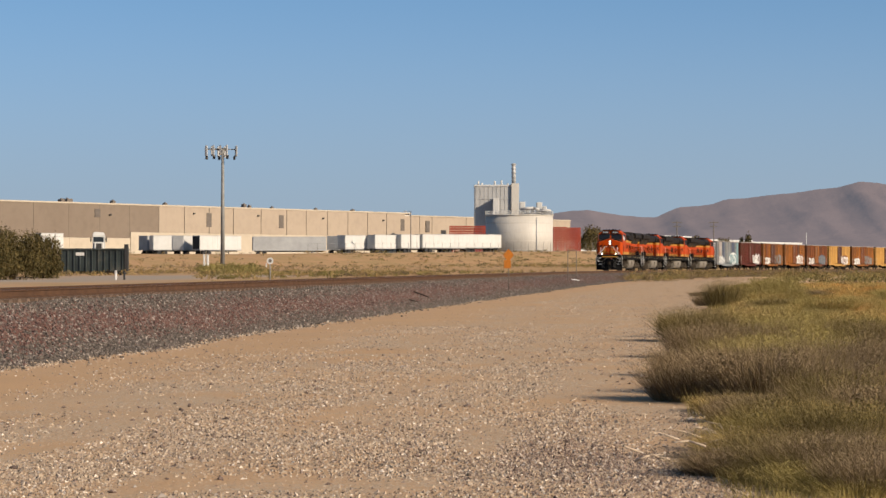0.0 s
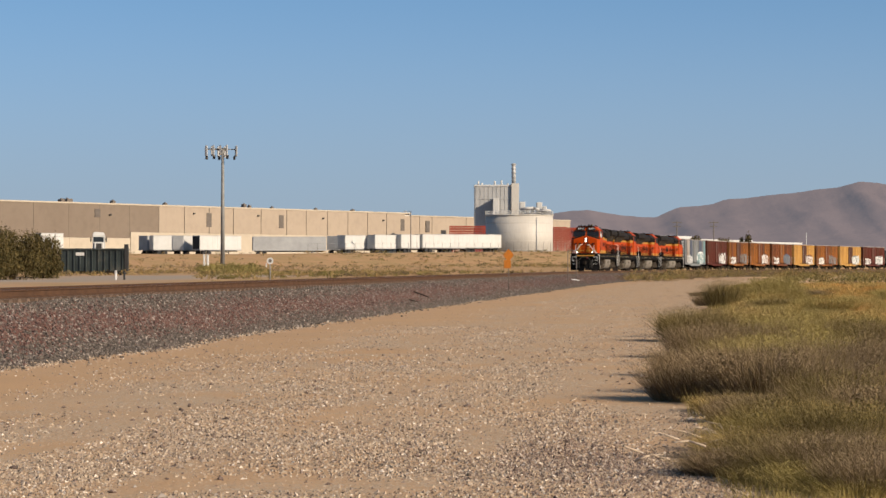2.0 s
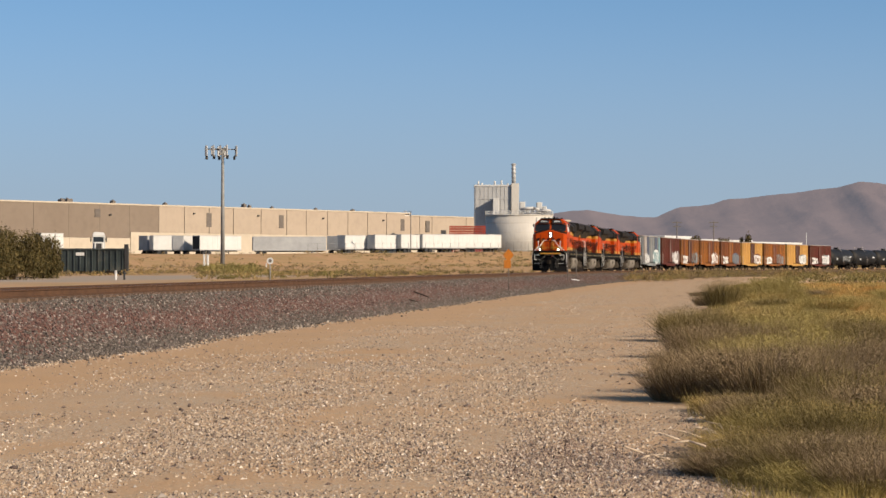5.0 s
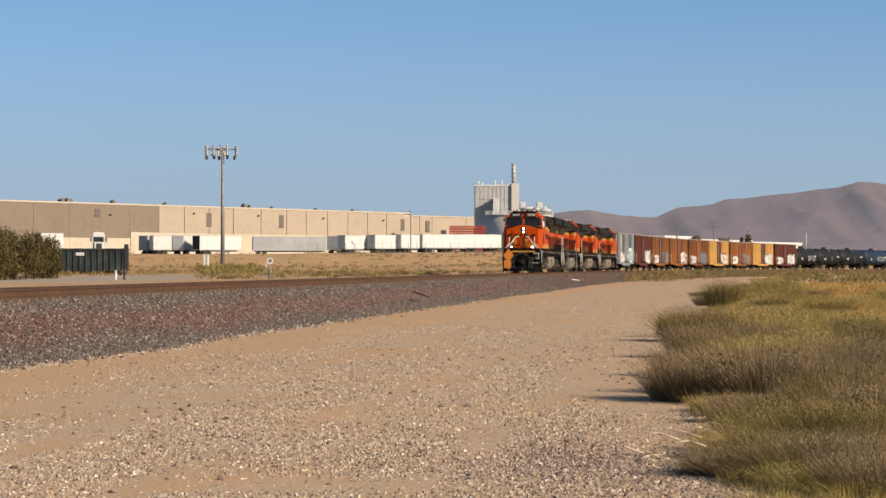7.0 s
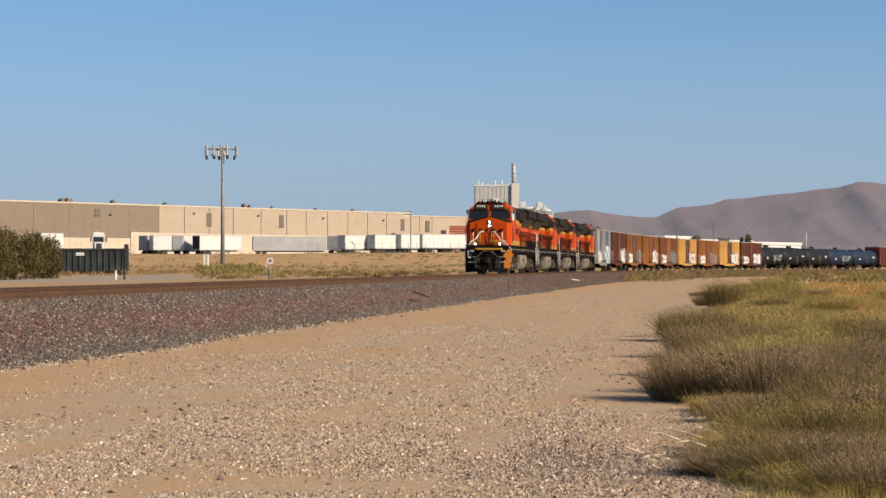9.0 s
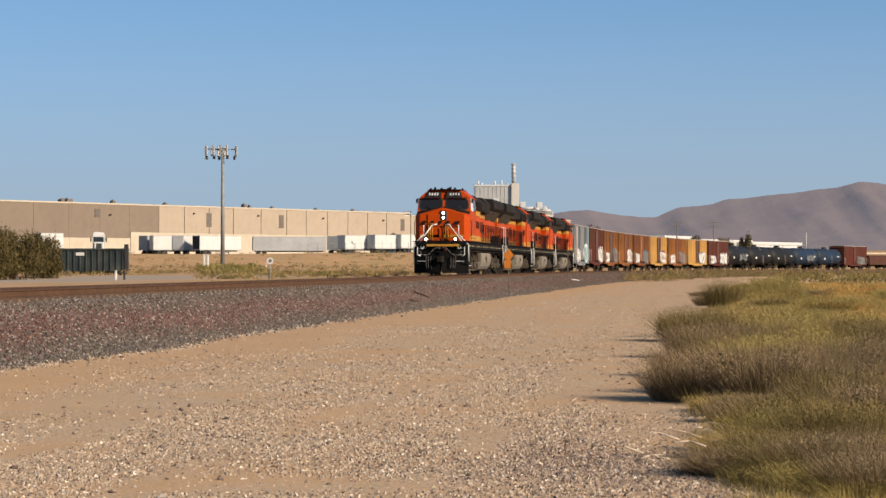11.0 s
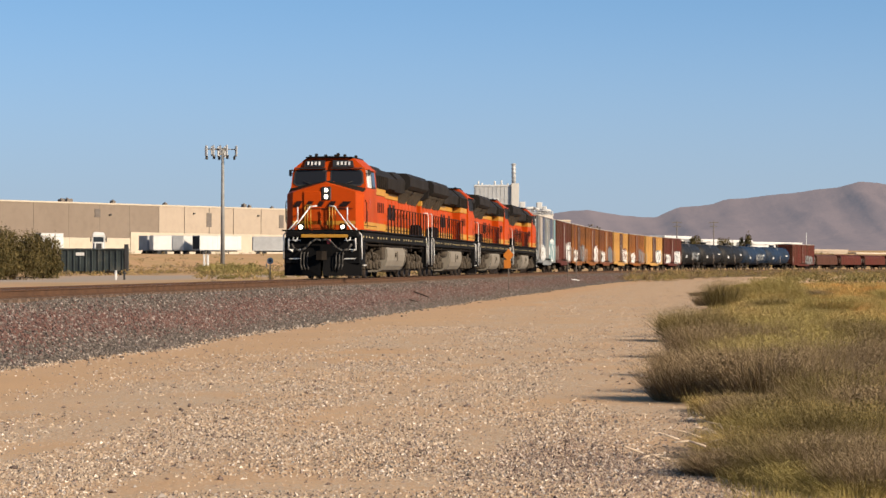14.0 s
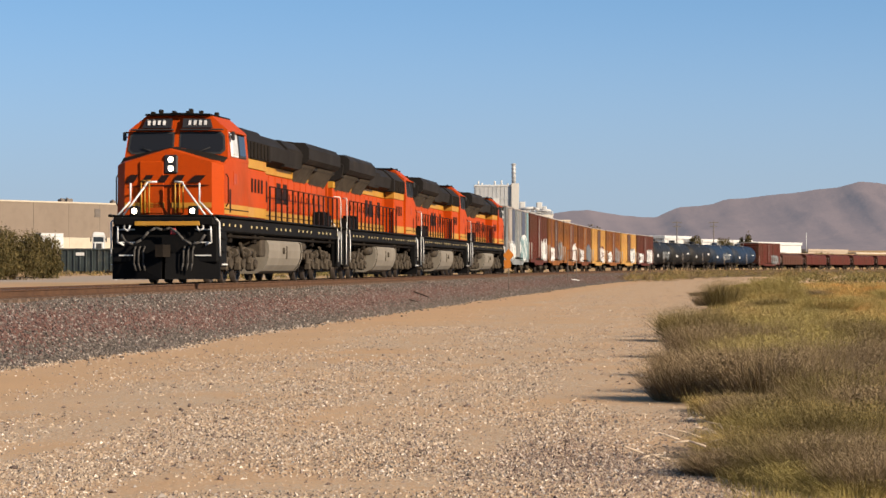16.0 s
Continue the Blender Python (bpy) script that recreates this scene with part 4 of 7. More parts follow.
def make_loco():
    g = thing("locomotive", "orange and black diesel freight locomotive with yellow stripes", "locomotive", group="locomotives")
    axles = loco_bogie(g, 6.9) + loco_bogie(g, -6.9)
    # frame and walkway
    part("frame", Build().box(-10.55, 10.35, -1.46, 1.46, 1.40, 1.80, 0.04).box(-10.0, 9.8, -0.6, 0.6, 1.0, 1.40, 0.03), M_LBLACK, g, "black underframe")
    part("walkway", Build().box(-10.6, 10.9, -1.53, 1.53, 1.802, 1.86, 0.015), M_LBLACK, g)
    for s in (-1, 1):
        for k in range(26):
            x = 10.0 - k * 0.8
            if k % 5 != 4:
                part("reflector", shared("reflector", lambda: Build().box(-0.08, 0.08, -0.004, 0.006, -0.035, 0.035), M_REFL), None, g, "", pose(x, s * 1.466, 1.60))
        part("sill_pipe", Build().tube([(-9.5, s * 1.40, 1.30), (9.3, s * 1.40, 1.30)], 0.045, 6), M_GEAR, g)
        for x in (-8.8, -5.2, 5.0, 8.6):
            part("sill_bracket", Build().box(x - 0.15, x + 0.15, s * 1.32 - 0.08, s * 1.32 + 0.08, 1.12, 1.40, 0.03), M_GEAR, g)
    # fuel tank with chamfered flanks
    tank = [(-1.38, 1.28), (-1.46, 1.16), (-1.48, 0.95), (-1.46, 0.72), (-1.38, 0.50), (-1.24, 0.33), (-1.05, 0.25), (1.05, 0.25), (1.24, 0.33), (1.38, 0.50), (1.46, 0.72), (1.48, 0.95), (1.46, 1.16), (1.38, 1.28)]
    part("fuel_tank", Build().prism(tank, "x", -2.6, 3.3), M_FUEL, g, "dusty pale grey fuel tank")
    for s in (-1, 1):
        part("filler_cap", Build().cyl((0.9, s * 1.46, 0.95), (0.9, s * 1.53, 0.95), 0.1, n=12), M_DUST, g)
        part("tank_gauge", Build().box(0.2, 0.34, s * 1.46 - 0.03, s * 1.46 + 0.03, 0.7, 1.1, 0.01), M_DUST, g)
        for x in (-2.3, 3.0):
            part("tank_strap", Build().prism([(y * 1.012, z * 1.0) for y, z in tank], "x", x - 0.05, x + 0.05), M_DUST, g)
            break
        part("air_reservoir", Build().turned([(-3.9, 0.05), (-3.85, 0.19), (-2.75, 0.19), (-2.7, 0.05)], "x", 14, Matrix.Translation((0, s * 1.2, 1.1))), M_DUST, g)
        part("battery_box", Build().box(3.45, 4.2, s * 1.1 - 0.3, s * 1.1 + 0.3, 0.75, 1.36, 0.04), M_DUST, g)
    # nose and cab
    nose = []
    for s in (-1, 1):
        nose += [(10.36, s * 1.22, 1.87), (10.05, s * 1.48, 1.87), (6.6, s * 1.48, 1.87), (10.33, s * 1.20, 3.30), (10.02, s * 1.48, 3.22), (9.30, s * 1.48, 3.42), (6.6, s * 1.48, 3.42), (9.3, s * 0.2, 3.74)]
    nose += [(10.34, 0, 3.66), (6.6, 0, 3.74)]
    part("nose", Build().hull(nose), M_ORANGE, g, "orange wide nose")
    for s in (-1, 1):
        part("anti_glare_panel", Build().hull([(10.05, 0.03 * s, 3.70), (10.05, s * 1.10, 3.40), (9.86, s * 1.44, 3.30), (9.42, s * 1.46, 3.47), (9.45, s * 0.9, 3.60), (9.45, 0.03 * s, 3.76), (10.0, 0.03 * s, 3.715)]), M_GEAR, g, "dull dark anti-glare panel")
    cab = []
    for s in (-1, 1):
        cab += [(9.38, s * 1.46, 3.40), (9.12, s * 1.38, 4.25), (6.6, s * 1.50, 3.40), (6.6, s * 1.42, 4.25), (9.0, s * 0.92, 4.64), (6.6, s * 0.95, 4.66)]
    cab += [(9.42, 0, 3.40), (9.16, 0, 4.25), (9.02, 0, 4.67), (6.6, 0, 4.69)]
    part("cab", Build().hull(cab), M_ORANGE, g, "orange cab")
    part("cab_roof", Build().hull([(x, s * y, z) for s in (-1, 1) for x, y, z in ((9.2, 0.92, 4.645), (6.5, 0.95, 4.66), (9.2, 0.90, 4.69), (6.5, 0.93, 4.71))] + [(9.22, 0, 4.72), (6.5, 0, 4.74)]), M_LBLACK, g, "black cab roof")
    tilt = Matrix.Translation((9.40, 0, 3.40)) @ Matrix.Rotation(-math.atan2(0.26, 0.85), 4, 'Y')
    for s in (-1, 1):
        yaw = Matrix.Rotation(s * 0.02, 4, 'Z')
        pane = [(s * 0.12, 0.24), (s * 0.12, 0.76), (s * 1.20, 0.77), (s * 1.28, 0.68), (s * 1.31, 0.32), (s * 1.22, 0.22)]
        fr = [(s * 0.075, 0.19), (s * 0.075, 0.81), (s * 1.23, 0.82), (s * 1.33, 0.71), (s * 1.37, 0.29), (s * 1.25, 0.17)]
        w = part("windscreen_frame", Build().prism(fr, "x", 0.0, 0.035, tilt @ yaw), M_BLACK, g, "black rubber window frame")
        part("windscreen", Build().prism(pane, "x", 0.03, 0.042, tilt @ yaw), M_LENS, w, "dark tinted windscreen")
        part("wiper", Build().tube([tilt @ Vector((0.06, s * 0.5, 0.16)), tilt @ Vector((0.07, s * 0.95, 0.34))], 0.015, 5), M_BLACK, w)
        part("visor", Build().box(9.18, 9.32, s * 0.70 - 0.60, s * 0.70 + 0.60, 4.225, 4.265, 0.01), M_BLACK, g)
        nb = part("number_board", Build().hull([(x, s * y, z) for x, y, z in ((9.30, 0.16, 4.30), (9.25, 0.98, 4.30), (9.18, 0.16, 4.56), (9.12, 0.90, 4.55), (8.9, 0.16, 4.3), (8.9, 0.98, 4.3), (8.9, 0.16, 4.56), (8.9, 0.9, 4.55))]), M_NUM, g, "black number board")
        for k in range(4):
            part("bar", Build().box(-0.012, 0.012, -0.036, 0.036, -0.07, 0.07, 0.0, pose(9.247 - 0.009 * k, s * (0.36 + 0.145 * k), 4.435, 0, -24, -s * 3)), M_SIGNW, nb, "plain white bar")
        # cab side windows
        lean = pose(0, s * 1.49, 3.40, s * 6.0, 0, 0)
        for x0, x1, mat in ((8.15, 8.95, M_SIDEWIN), (7.05, 7.95, M_LENS)):
            f2 = part("side_window_frame", Build().box(x0 - 0.06, x1 + 0.06, -0.03, 0.03, 0.10, 0.80, 0.02, lean), M_RAILW if mat is M_SIDEWIN else M_BLACK, g)
            part("side_window", Build().box(x0, x1, -0.045, 0.045, 0.15, 0.75, 0.02, lean), mat, f2)
        part("rear_mirror", Build().box(9.0, 9.06, s * 1.53 - 0.05, s * 1.53 + 0.05, 3.95, 4.2, 0.02).cyl((9.0, s * 1.3, 4.05), (9.03, s * 1.53, 4.05), 0.02, n=5), M_BLACK, g)
        part("sun_shade", Build().box(7.0, 9.0, s * 1.42 - 0.10, s * 1.42 + 0.10, 4.17, 4.21, 0.01), M_ORANGE, g)
        # painted bands on the cab side
        part("lower_stripe", Build().box(6.6, 10.0, s * 1.484 - 0.004, s * 1.484 + 0.004, 1.90, 2.18), M_YEL, g, "yellow stripe")
        part("stripe_line", Build().box(6.6, 10.0, s * 1.490 - 0.004, s * 1.490 + 0.004, 2.02, 2.05), M_LOGO, g)
        part("front_stripe", Build().box(10.34, 10.385, min(s * 0.1, s * 1.2), max(s * 0.1, s * 1.2), 2.06, 2.20), M_YEL, g, "yellow stripe")
        part("crest", Build().box(8.2, 8.75, s * 1.484 - 0.003, s * 1.484 + 0.004, 2.72, 3.12), M_ORANGE, g)
        for k in range(3):
            part("cab_mark", Build().box(8.25 + 0.16 * k, 8.35 + 0.16 * k, s * 1.488 - 0.003, s * 1.488 + 0.004, 2.75, 3.05), M_RED, g, "faded emblem bar")
        part("cab_grab", Build().tube([(9.85, s * 1.50, 2.1), (9.85, s * 1.56, 2.2), (9.85, s * 1.56, 2.9), (9.85, s * 1.50, 3.0)], 0.018, 6), M_LOGO, g)
        part("door_slot", Build().box(9.1, 9.32, s * 1.487 - 0.003, s * 1.487 + 0.004, 1.95, 2.6), M_LOGO, g, "dark step opening")
    # lamps, emblem and door on the nose
    part("headlight_housing", Build().box(10.25, 10.40, -0.11, 0.27, 2.98, 3.50, 0.04), M_NUM, g)
    for z in (3.37, 3.12):
        part("headlight", Build().turned([(10.40, 0.075), (10.43, 0.066), (10.435, 0.02)], "x", 16, Matrix.Translation((0, 0.08, z))), M_LAMP, g, "lit round headlight")
    part("horn_disc", Build().cyl((10.33, -0.58, 3.12), (10.38, -0.58, 3.12), 0.17, n=20), M_LOGO, g, "dark round emblem")
    y0 = -1.18
    for k, (w, h) in enumerate(((0.36, 0.22), (0.36, 0.21), (0.36, 0.21), (0.36, 0.21), (0.50, 0.20))):
        part("emblem_bar", Build().prism([(y0, 2.74), (y0 + w * 0.62, 2.74), (y0 + w, 2.74 + h), (y0 + w * 0.42, 2.74 + h)], "x", 10.34, 10.392), M_LOGO, g, "dark emblem shape")
        y0 += w + 0.07
    part("emblem_swoosh", Build().prism([(-1.1, 2.64), (0.9, 2.64), (1.15, 2.68), (-0.6, 2.68)], "x", 10.34, 10.388), M_LOGO, g, "dark emblem shape")
    part("nose_door", Build().box(10.35, 10.385, -0.78, -0.12, 1.9, 3.32, 0.015), M_ORANGE, g)
    for y in (-0.72, -0.62, -0.50, 0.22, 0.34, 0.44):
        part("grab_rail", Build().tube([(10.36, y, 1.92), (10.46, y, 1.95), (10.46, y, 2.72), (10.36, y, 2.76)], 0.02, 6), M_YEL, g, "yellow grab rail")
    part("grab_bar", Build().tube([(10.40, -0.72, 2.80), (10.46, -0.60, 2.80), (10.46, -0.45, 2.80)], 0.018, 6), M_YEL, g)
    # front platform, pilot, plough, coupler
    part("front_platform", Build().box(10.36, 10.93, -1.38, 1.38, 1.56, 1.80, 0.04), M_LBLACK, g)
    part("platform_edge", Build().box(10.93, 10.97, -0.78, 1.0, 1.56, 1.68, 0.01), M_YEL, g, "yellow platform edge")
    part("pilot", Build().box(10.50, 10.72, -1.46, 1.46, 0.55, 1.58, 0.05), M_LBLACK, g, "black pilot plate")
    for s in (-1, 1):
        part("plough", Build().hull([(10.95, s * 0.05, 0.12), (10.6, s * 1.48, 0.12), (10.85, s * 0.05, 0.82), (10.6, s * 1.48, 0.80), (10.45, s * 0.05, 0.12), (10.45, s * 1.48, 0.12), (10.5, s * 1.48, 0.8), (10.5, s * 0.05, 0.8)]), M_LBLACK, g, "black snow plough")
        part("ditch_light_housing", Build().box(10.70, 10.93, s * 0.80 - 0.13, s * 0.80 + 0.13, 1.83, 2.10, 0.04), M_LBLACK, g)
        part("ditch_light", Build().turned([(10.93, 0.075), (10.96, 0.066), (10.965, 0.02)], "x", 16, Matrix.Translation((0, s * 0.80, 1.96))), M_LAMP, g, "lit round ditch light")
        part("cable", Build().tube([(10.95, s * 0.02, 1.45), (11.0, s * 0.2, 1.50), (11.02, s * 0.38, 1.40), (11.02, s * 0.58, 1.18), (11.02, s * 0.8, 1.06), (11.0, s * 1.02, 1.12), (10.93, s * 1.15, 1.32)], 0.035, 6), M_HOSE, g, "hanging grey cable")
        for k, y in enumerate((0.55, 0.68, 0.8)):
            part("air_hose", Build().tube([(10.74, s * y, 1.0), (10.9, s * y, 0.9), (10.95, s * y, 0.55), (10.93, s * (y - 0.05), 0.35)], 0.025, 6), M_HOSE, g)
        part("step_well", Build().box(9.75, 10.5, s * 1.38 - 0.12, s * 1.38 + 0.12, 0.45, 1.42, 0.03), M_LBLACK, g)
        for z in (0.5, 0.85, 1.2):
            part("step", Build().box(9.8, 10.45, s * 1.44 - 0.12, s * 1.44 + 0.1, z, z + 0.04), M_RAILW if z == 0.5 else M_LBLACK, g)
            part("pilot_step_edge", Build().box(10.73, 10.75, s * 1.05 - 0.22, s * 1.05 + 0.22, z + 0.25, z + 0.28), M_RAILW, g, "white step edge")
        part("corner_rail", Build().tube([(10.72, s * 0.95, 2.72), (10.74, s * 0.95, 2.22), (10.70, s * 1.49, 1.66), (10.66, s * 1.50, 0.75)], 0.026, 8), M_RAILW, g, "white handrail")
        part("front_rail", Build().tube([(10.62, s * 0.24, 2.76), (10.72, s * 0.48, 2.74), (10.78, s * 0.56, 2.60), (10.82, s * 1.27, 1.66), (10.80, s * 1.29, 1.12), (10.76, s * 1.12, 1.04)], 0.026, 8), M_RAILW, g, "white handrail")
        part("loop_rail", Build().tube([(10.86, s * 1.02, 1.72), (10.9, s * 1.1, 1.5), (10.9, s * 0.98, 1.42), (10.9, s * 0.92, 1.56), (10.86, s * 1.0, 1.74)], 0.022, 6), M_RAILW, g, "white lever loop")
        # rear end
        part("rear_step_well", Build().box(-10.55, -9.8, s * 1.38 - 0.12, s * 1.38 + 0.12, 0.45, 1.42, 0.03), M_LBLACK, g)
        part("rear_corner_rail", Build().tube([(-10.2, s * 1.30, 2.95), (-10.35, s * 1.50, 2.93), (-10.45, s * 1.52, 2.75), (-10.40, s * 1.52, 2.1), (-10.56, s * 1.52, 1.62), (-10.56, s * 1.52, 0.55)], 0.017, 8), M_RAILW, g, "white handrail")
        part("rear_step_rail", Build().tube([(-9.72, s * 1.50, 1.84), (-9.74, s * 1.54, 1.5), (-9.74, s * 1.54, 0.62)], 0.017, 8), M_RAILW, g, "white handrail")
        part("rear_end_rail", Build().tube([(-10.62, s * 0.4, 2.75), (-10.7, s * 0.6, 2.6), (-10.7, s * 1.3, 1.7), (-10.7, s * 1.3, 0.9)], 0.017, 8), M_RAILW, g, "white handrail")
    part("coupler", Build().box(10.6, 11.0, -0.14, 0.14, 0.76, 1.02, 0.04).hull([(10.95, -0.2, 0.72), (11.2, -0.16, 0.72), (11.2, 0.05, 0.72), (10.95, 0.2, 0.72), (10.95, -0.2, 1.05), (11.2, -0.16, 1.05), (11.2, 0.05, 1.05), (10.95, 0.2, 1.05)]), M_GEAR, g)
    part("rear_coupler", Build().box(-11.15, -10.5, -0.15, 0.15, 0.75, 1.03, 0.04), M_GEAR, g)
    part("rear_pilot", Build().box(-10.66, -10.5, -1.44, 1.44, 0.5, 1.8, 0.04), M_LBLACK, g)
    part("red_glad_hand", Build().box(10.94, 11.0, 0.2, 0.36, 1.32, 1.5, 0.03), M_REDLENS, g, "red marker lamp")
    # long hood
    part("hood", Build().box(-10.3, 6.6, -0.98, 0.98, 1.86, 3.32, 0.03), M_ORANGE, g, "orange hood")
    part("hood_top", Build().prism([(-1.0, 3.56), (-1.30, 3.70), (-1.36, 4.12), (-1.0, 4.45), (1.0, 4.45), (1.36, 4.12), (1.30, 3.70), (1.0, 3.56)], "x", -10.3, 6.58), M_HOOD, g, "black hood top")
    part("hood_stripe", Build().box(-10.31, 6.59, -0.995, 0.995, 3.322, 3.556, 0.01), M_YEL, g, "yellow stripe")
    part("hood_lower_stripe", Build().box(-10.31, 6.59, -0.990, 0.990, 1.90, 2.18), M_YEL, g, "yellow stripe")
    part("hood_stripe_line", Build().box(-10.312, 6.592, -0.995, 0.995, 2.02, 2.05), M_LOGO, g)
    part("hood_end", Build().box(-10.36, -10.3, -0.8, 0.8, 1.9, 4.1, 0.02), M_ORANGE, g)
    # equipment behind the cab
    part("equipment_cabinet", Build().prism([(-1.46, 3.60), (-1.46, 4.10), (-1.05, 4.50), (1.05, 4.50), (1.46, 4.10), (1.46, 3.60)], "x", 2.9, 6.45), M_HOOD, g, "black equipment cabinet")
    part("cabinet_lower", Build().box(3.4, 6.58, -1.40, 1.40, 1.87, 3.30, 0.03), M_ORANGE, g)
    part("cabinet_stripe", Build().box(3.4, 6.5, -1.41, 1.41, 3.31, 3.59, 0.01), M_YEL, g, "yellow stripe")
    part("cabinet_low_stripe", Build().box(3.42, 6.56, -1.41, 1.41, 1.90, 2.18), M_YEL, g, "yellow stripe")
    for s in (-1, 1):
        for k in range(6):
            part("intake_louvre", Build().box(3.2 + 0.55 * k, 3.5 + 0.55 * k, s * 1.475 - 0.02, s * 1.475 + 0.02, 3.62, 4.08, 0.01), M_GEAR, g)
        y0 = 0
        for k, w in enumerate((0.42, 0.42, 0.42, 0.42)):
            part("side_letter_bar", Build().box(4.0 + 0.5 * k, 4.0 + 0.5 * k + w * 0.6, s * 1.412 - 0.003, s * 1.412 + 0.004, 2.62, 3.02), M_LOGO, g, "plain dark bar")
        for k in range(11):
            x = 2.6 - k * 1.15
            d = part("hood_door", Build().box(x - 0.52, x + 0.52, s * 0.99 - 0.015, s * 0.99 + 0.015, 2.22, 3.28, 0.01), M_ORANGE, g)
            part("latch", Build().box(x + 0.36, x + 0.42, s * 1.01 - 0.015, s * 1.01 + 0.015, 2.6, 2.8), M_LOGO, d)
            if k in (1, 3, 4):
                part("door_grille", Build().box(x - 0.34, x + 0.34, s * 1.01 - 0.01, s * 1.01 + 0.01, 2.45, 3.1, 0.01), M_LOGO, d, "dark grille")
        part("radiator_wing", Build().prism([(s * 0.6, 3.80), (s * 1.42, 3.84), (s * 1.56, 3.98), (s * 1.56, 4.34), (s * 1.40, 4.52), (s * 0.6, 4.55)], "x", -10.1, -3.4), M_HOOD, g, "black flared radiator wing")
        for xa, xb in ((-9.9, -6.6), (-5.9, -3.5)):
            sup = part("radiator_intake", Build().prism([(s * 0.97, 3.2), (s * 1.36, 3.82), (s * 0.97, 3.82)], "x", xa, xb), M_DUST, g, "dusty grey-brown intake screen")
            for k in range(int((xb - xa) / 0.4)):
                x = xa + 0.25 + 0.4 * k
                part("screen_fin", Build().prism([(s * 0.985, 3.19), (s * 1.385, 3.81), (s * 1.30, 3.81), (s * 0.96, 3.24)], "x", x, x + 0.07), M_DUST, sup)
        part("brake_grid_box", Build().prism([(s * 0.9, 3.58), (s * 1.28, 3.62), (s * 1.36, 4.2), (s * 1.1, 4.46), (s * 0.6, 4.46)], "x", -3.2, -0.4), M_HOOD, g)
        # walkway handrail
        rail_pts = [(3.3, s * 1.5, 2.86), (-9.7, s * 1.5, 2.86)]
        part("handrail", Build().tube(rail_pts, 0.018, 6), M_LOGO, g)
        for k in range(14):
            x = 3.3 - k * 1.0
            part("stanchion", shared("stanchion", lambda: Build().box(-0.045, 0.045, -0.025, 0.025, 0, 1.02, 0.01), M_LOGO), None, g, "", pose(x, s * 1.5, 1.85))
        for k in range(4):
            part("walkway_box", Build().box(-8.9 + k * 0.42, -8.62 + k * 0.42, s * 1.25 - 0.18, s * 1.25 + 0.18, 1.86, 2.25 + 0.1 * (k % 2), 0.02), M_LBLACK, g)
    # roof things
    part("exhaust_stack", Build().box(-2.6, -1.6, -0.4, 0.4, 4.40, 4.62, 0.04), M_GEAR, g)
    for x in (-5.2, -6.9, -8.6):
        part("radiator_fan", Build().cyl((x, 0, 4.5), (x, 0, 4.64), 0.68, n=20), M_GEAR, g)
    part("horn", Build().cyl((4.6, 0.1, 4.5), (4.6, 0.1, 4.62), 0.05, n=6).cyl((4.45, 0.1, 4.66), (4.85, 0.1, 4.66), 0.04, 0.09, n=10).cyl((4.75, 0.25, 4.66), (4.35, 0.25, 4.66), 0.04, 0.08, n=10), M_GEAR, g)
    for x, y, h in ((8.8, -0.55, 0.10), (8.7, -0.2, 0.07), (8.5, 0.15, 0.08), (8.8, 0.3, 0.12), (8.4, 0.5, 0.09), (8.2, 0.9, 0.05), (8.7, -0.8, 0.05)):
        part("roof_antenna", Build().box(x - 0.1, x + 0.1, y - 0.05, y + 0.05, 4.66, 4.73 + h, 0.015), M_GEAR, g)
    return g, axles


# ---- freight wagons
def paint(name, c, dirt=(0.05, 0.026, 0.016), amount=0.46, **kw):
    return material(name, c, 0.65, other=tuple(v * 0.75 for v in c), mix=0.8, scale=2.0, fine=14, bump=0.08, dirt=dirt, dirt_amount=amount, stretch=(1, 1, 0.16), spec=0.08, **kw)


M_OXIDE = paint("oxide_red_wagon_paint", (0.085, 0.016, 0.012))
M_RUSTOR = paint("faded_orange_wagon_paint", (0.26, 0.092, 0.017))
M_RUSTBR = paint("rusty_brown_wagon_paint", (0.17, 0.052, 0.016))
M_YELW = paint("yellow_wagon_paint", (0.40, 0.225, 0.062), (0.15, 0.07, 0.03), 0.34)
M_GREYW = paint("pale_grey_blue_wagon_paint", (0.19, 0.205, 0.21), (0.06, 0.05, 0.05), 0.36)
M_TANKB = material("black_tank_wagon_paint", (0.008, 0.0082, 0.009), 0.6, other=(0.012, 0.012, 0.012), scale=0.5, bump=0.03, spec=0.15, dirt=(0.04, 0.033, 0.026), dirt_amount=0.12)
# black tank whose bluish sheen is put into the base colour
M_TANKBL = material("blue_sheen_tank_paint", (0.010, 0.022, 0.048), 0.6, other=(0.012, 0.018, 0.026), scale=0.5, bump=0.03, spec=0.15, dirt=(0.04, 0.033, 0.026), dirt_amount=0.1)
M_ROOFG = material("galvanised_wagon_roof", (0.30, 0.28, 0.26), 0.65, 0.2, other=(0.2, 0.15, 0.115), scale=0.5, bump=0.05)
M_SPRAYW = material("white_spray_paint", (0.62, 0.62, 0.60), 0.6, scale=2, bump=0.0)
M_SPRAYT = material("teal_spray_paint", (0.12, 0.21, 0.22), 0.6, scale=2, bump=0.0)
M_SPRAYD = material("dark_spray_paint", (0.05, 0.06, 0.09), 0.6, scale=2, bump=0.0)
M_RUSTDK = paint("dark_brown_door_paint", (0.075, 0.03, 0.02))


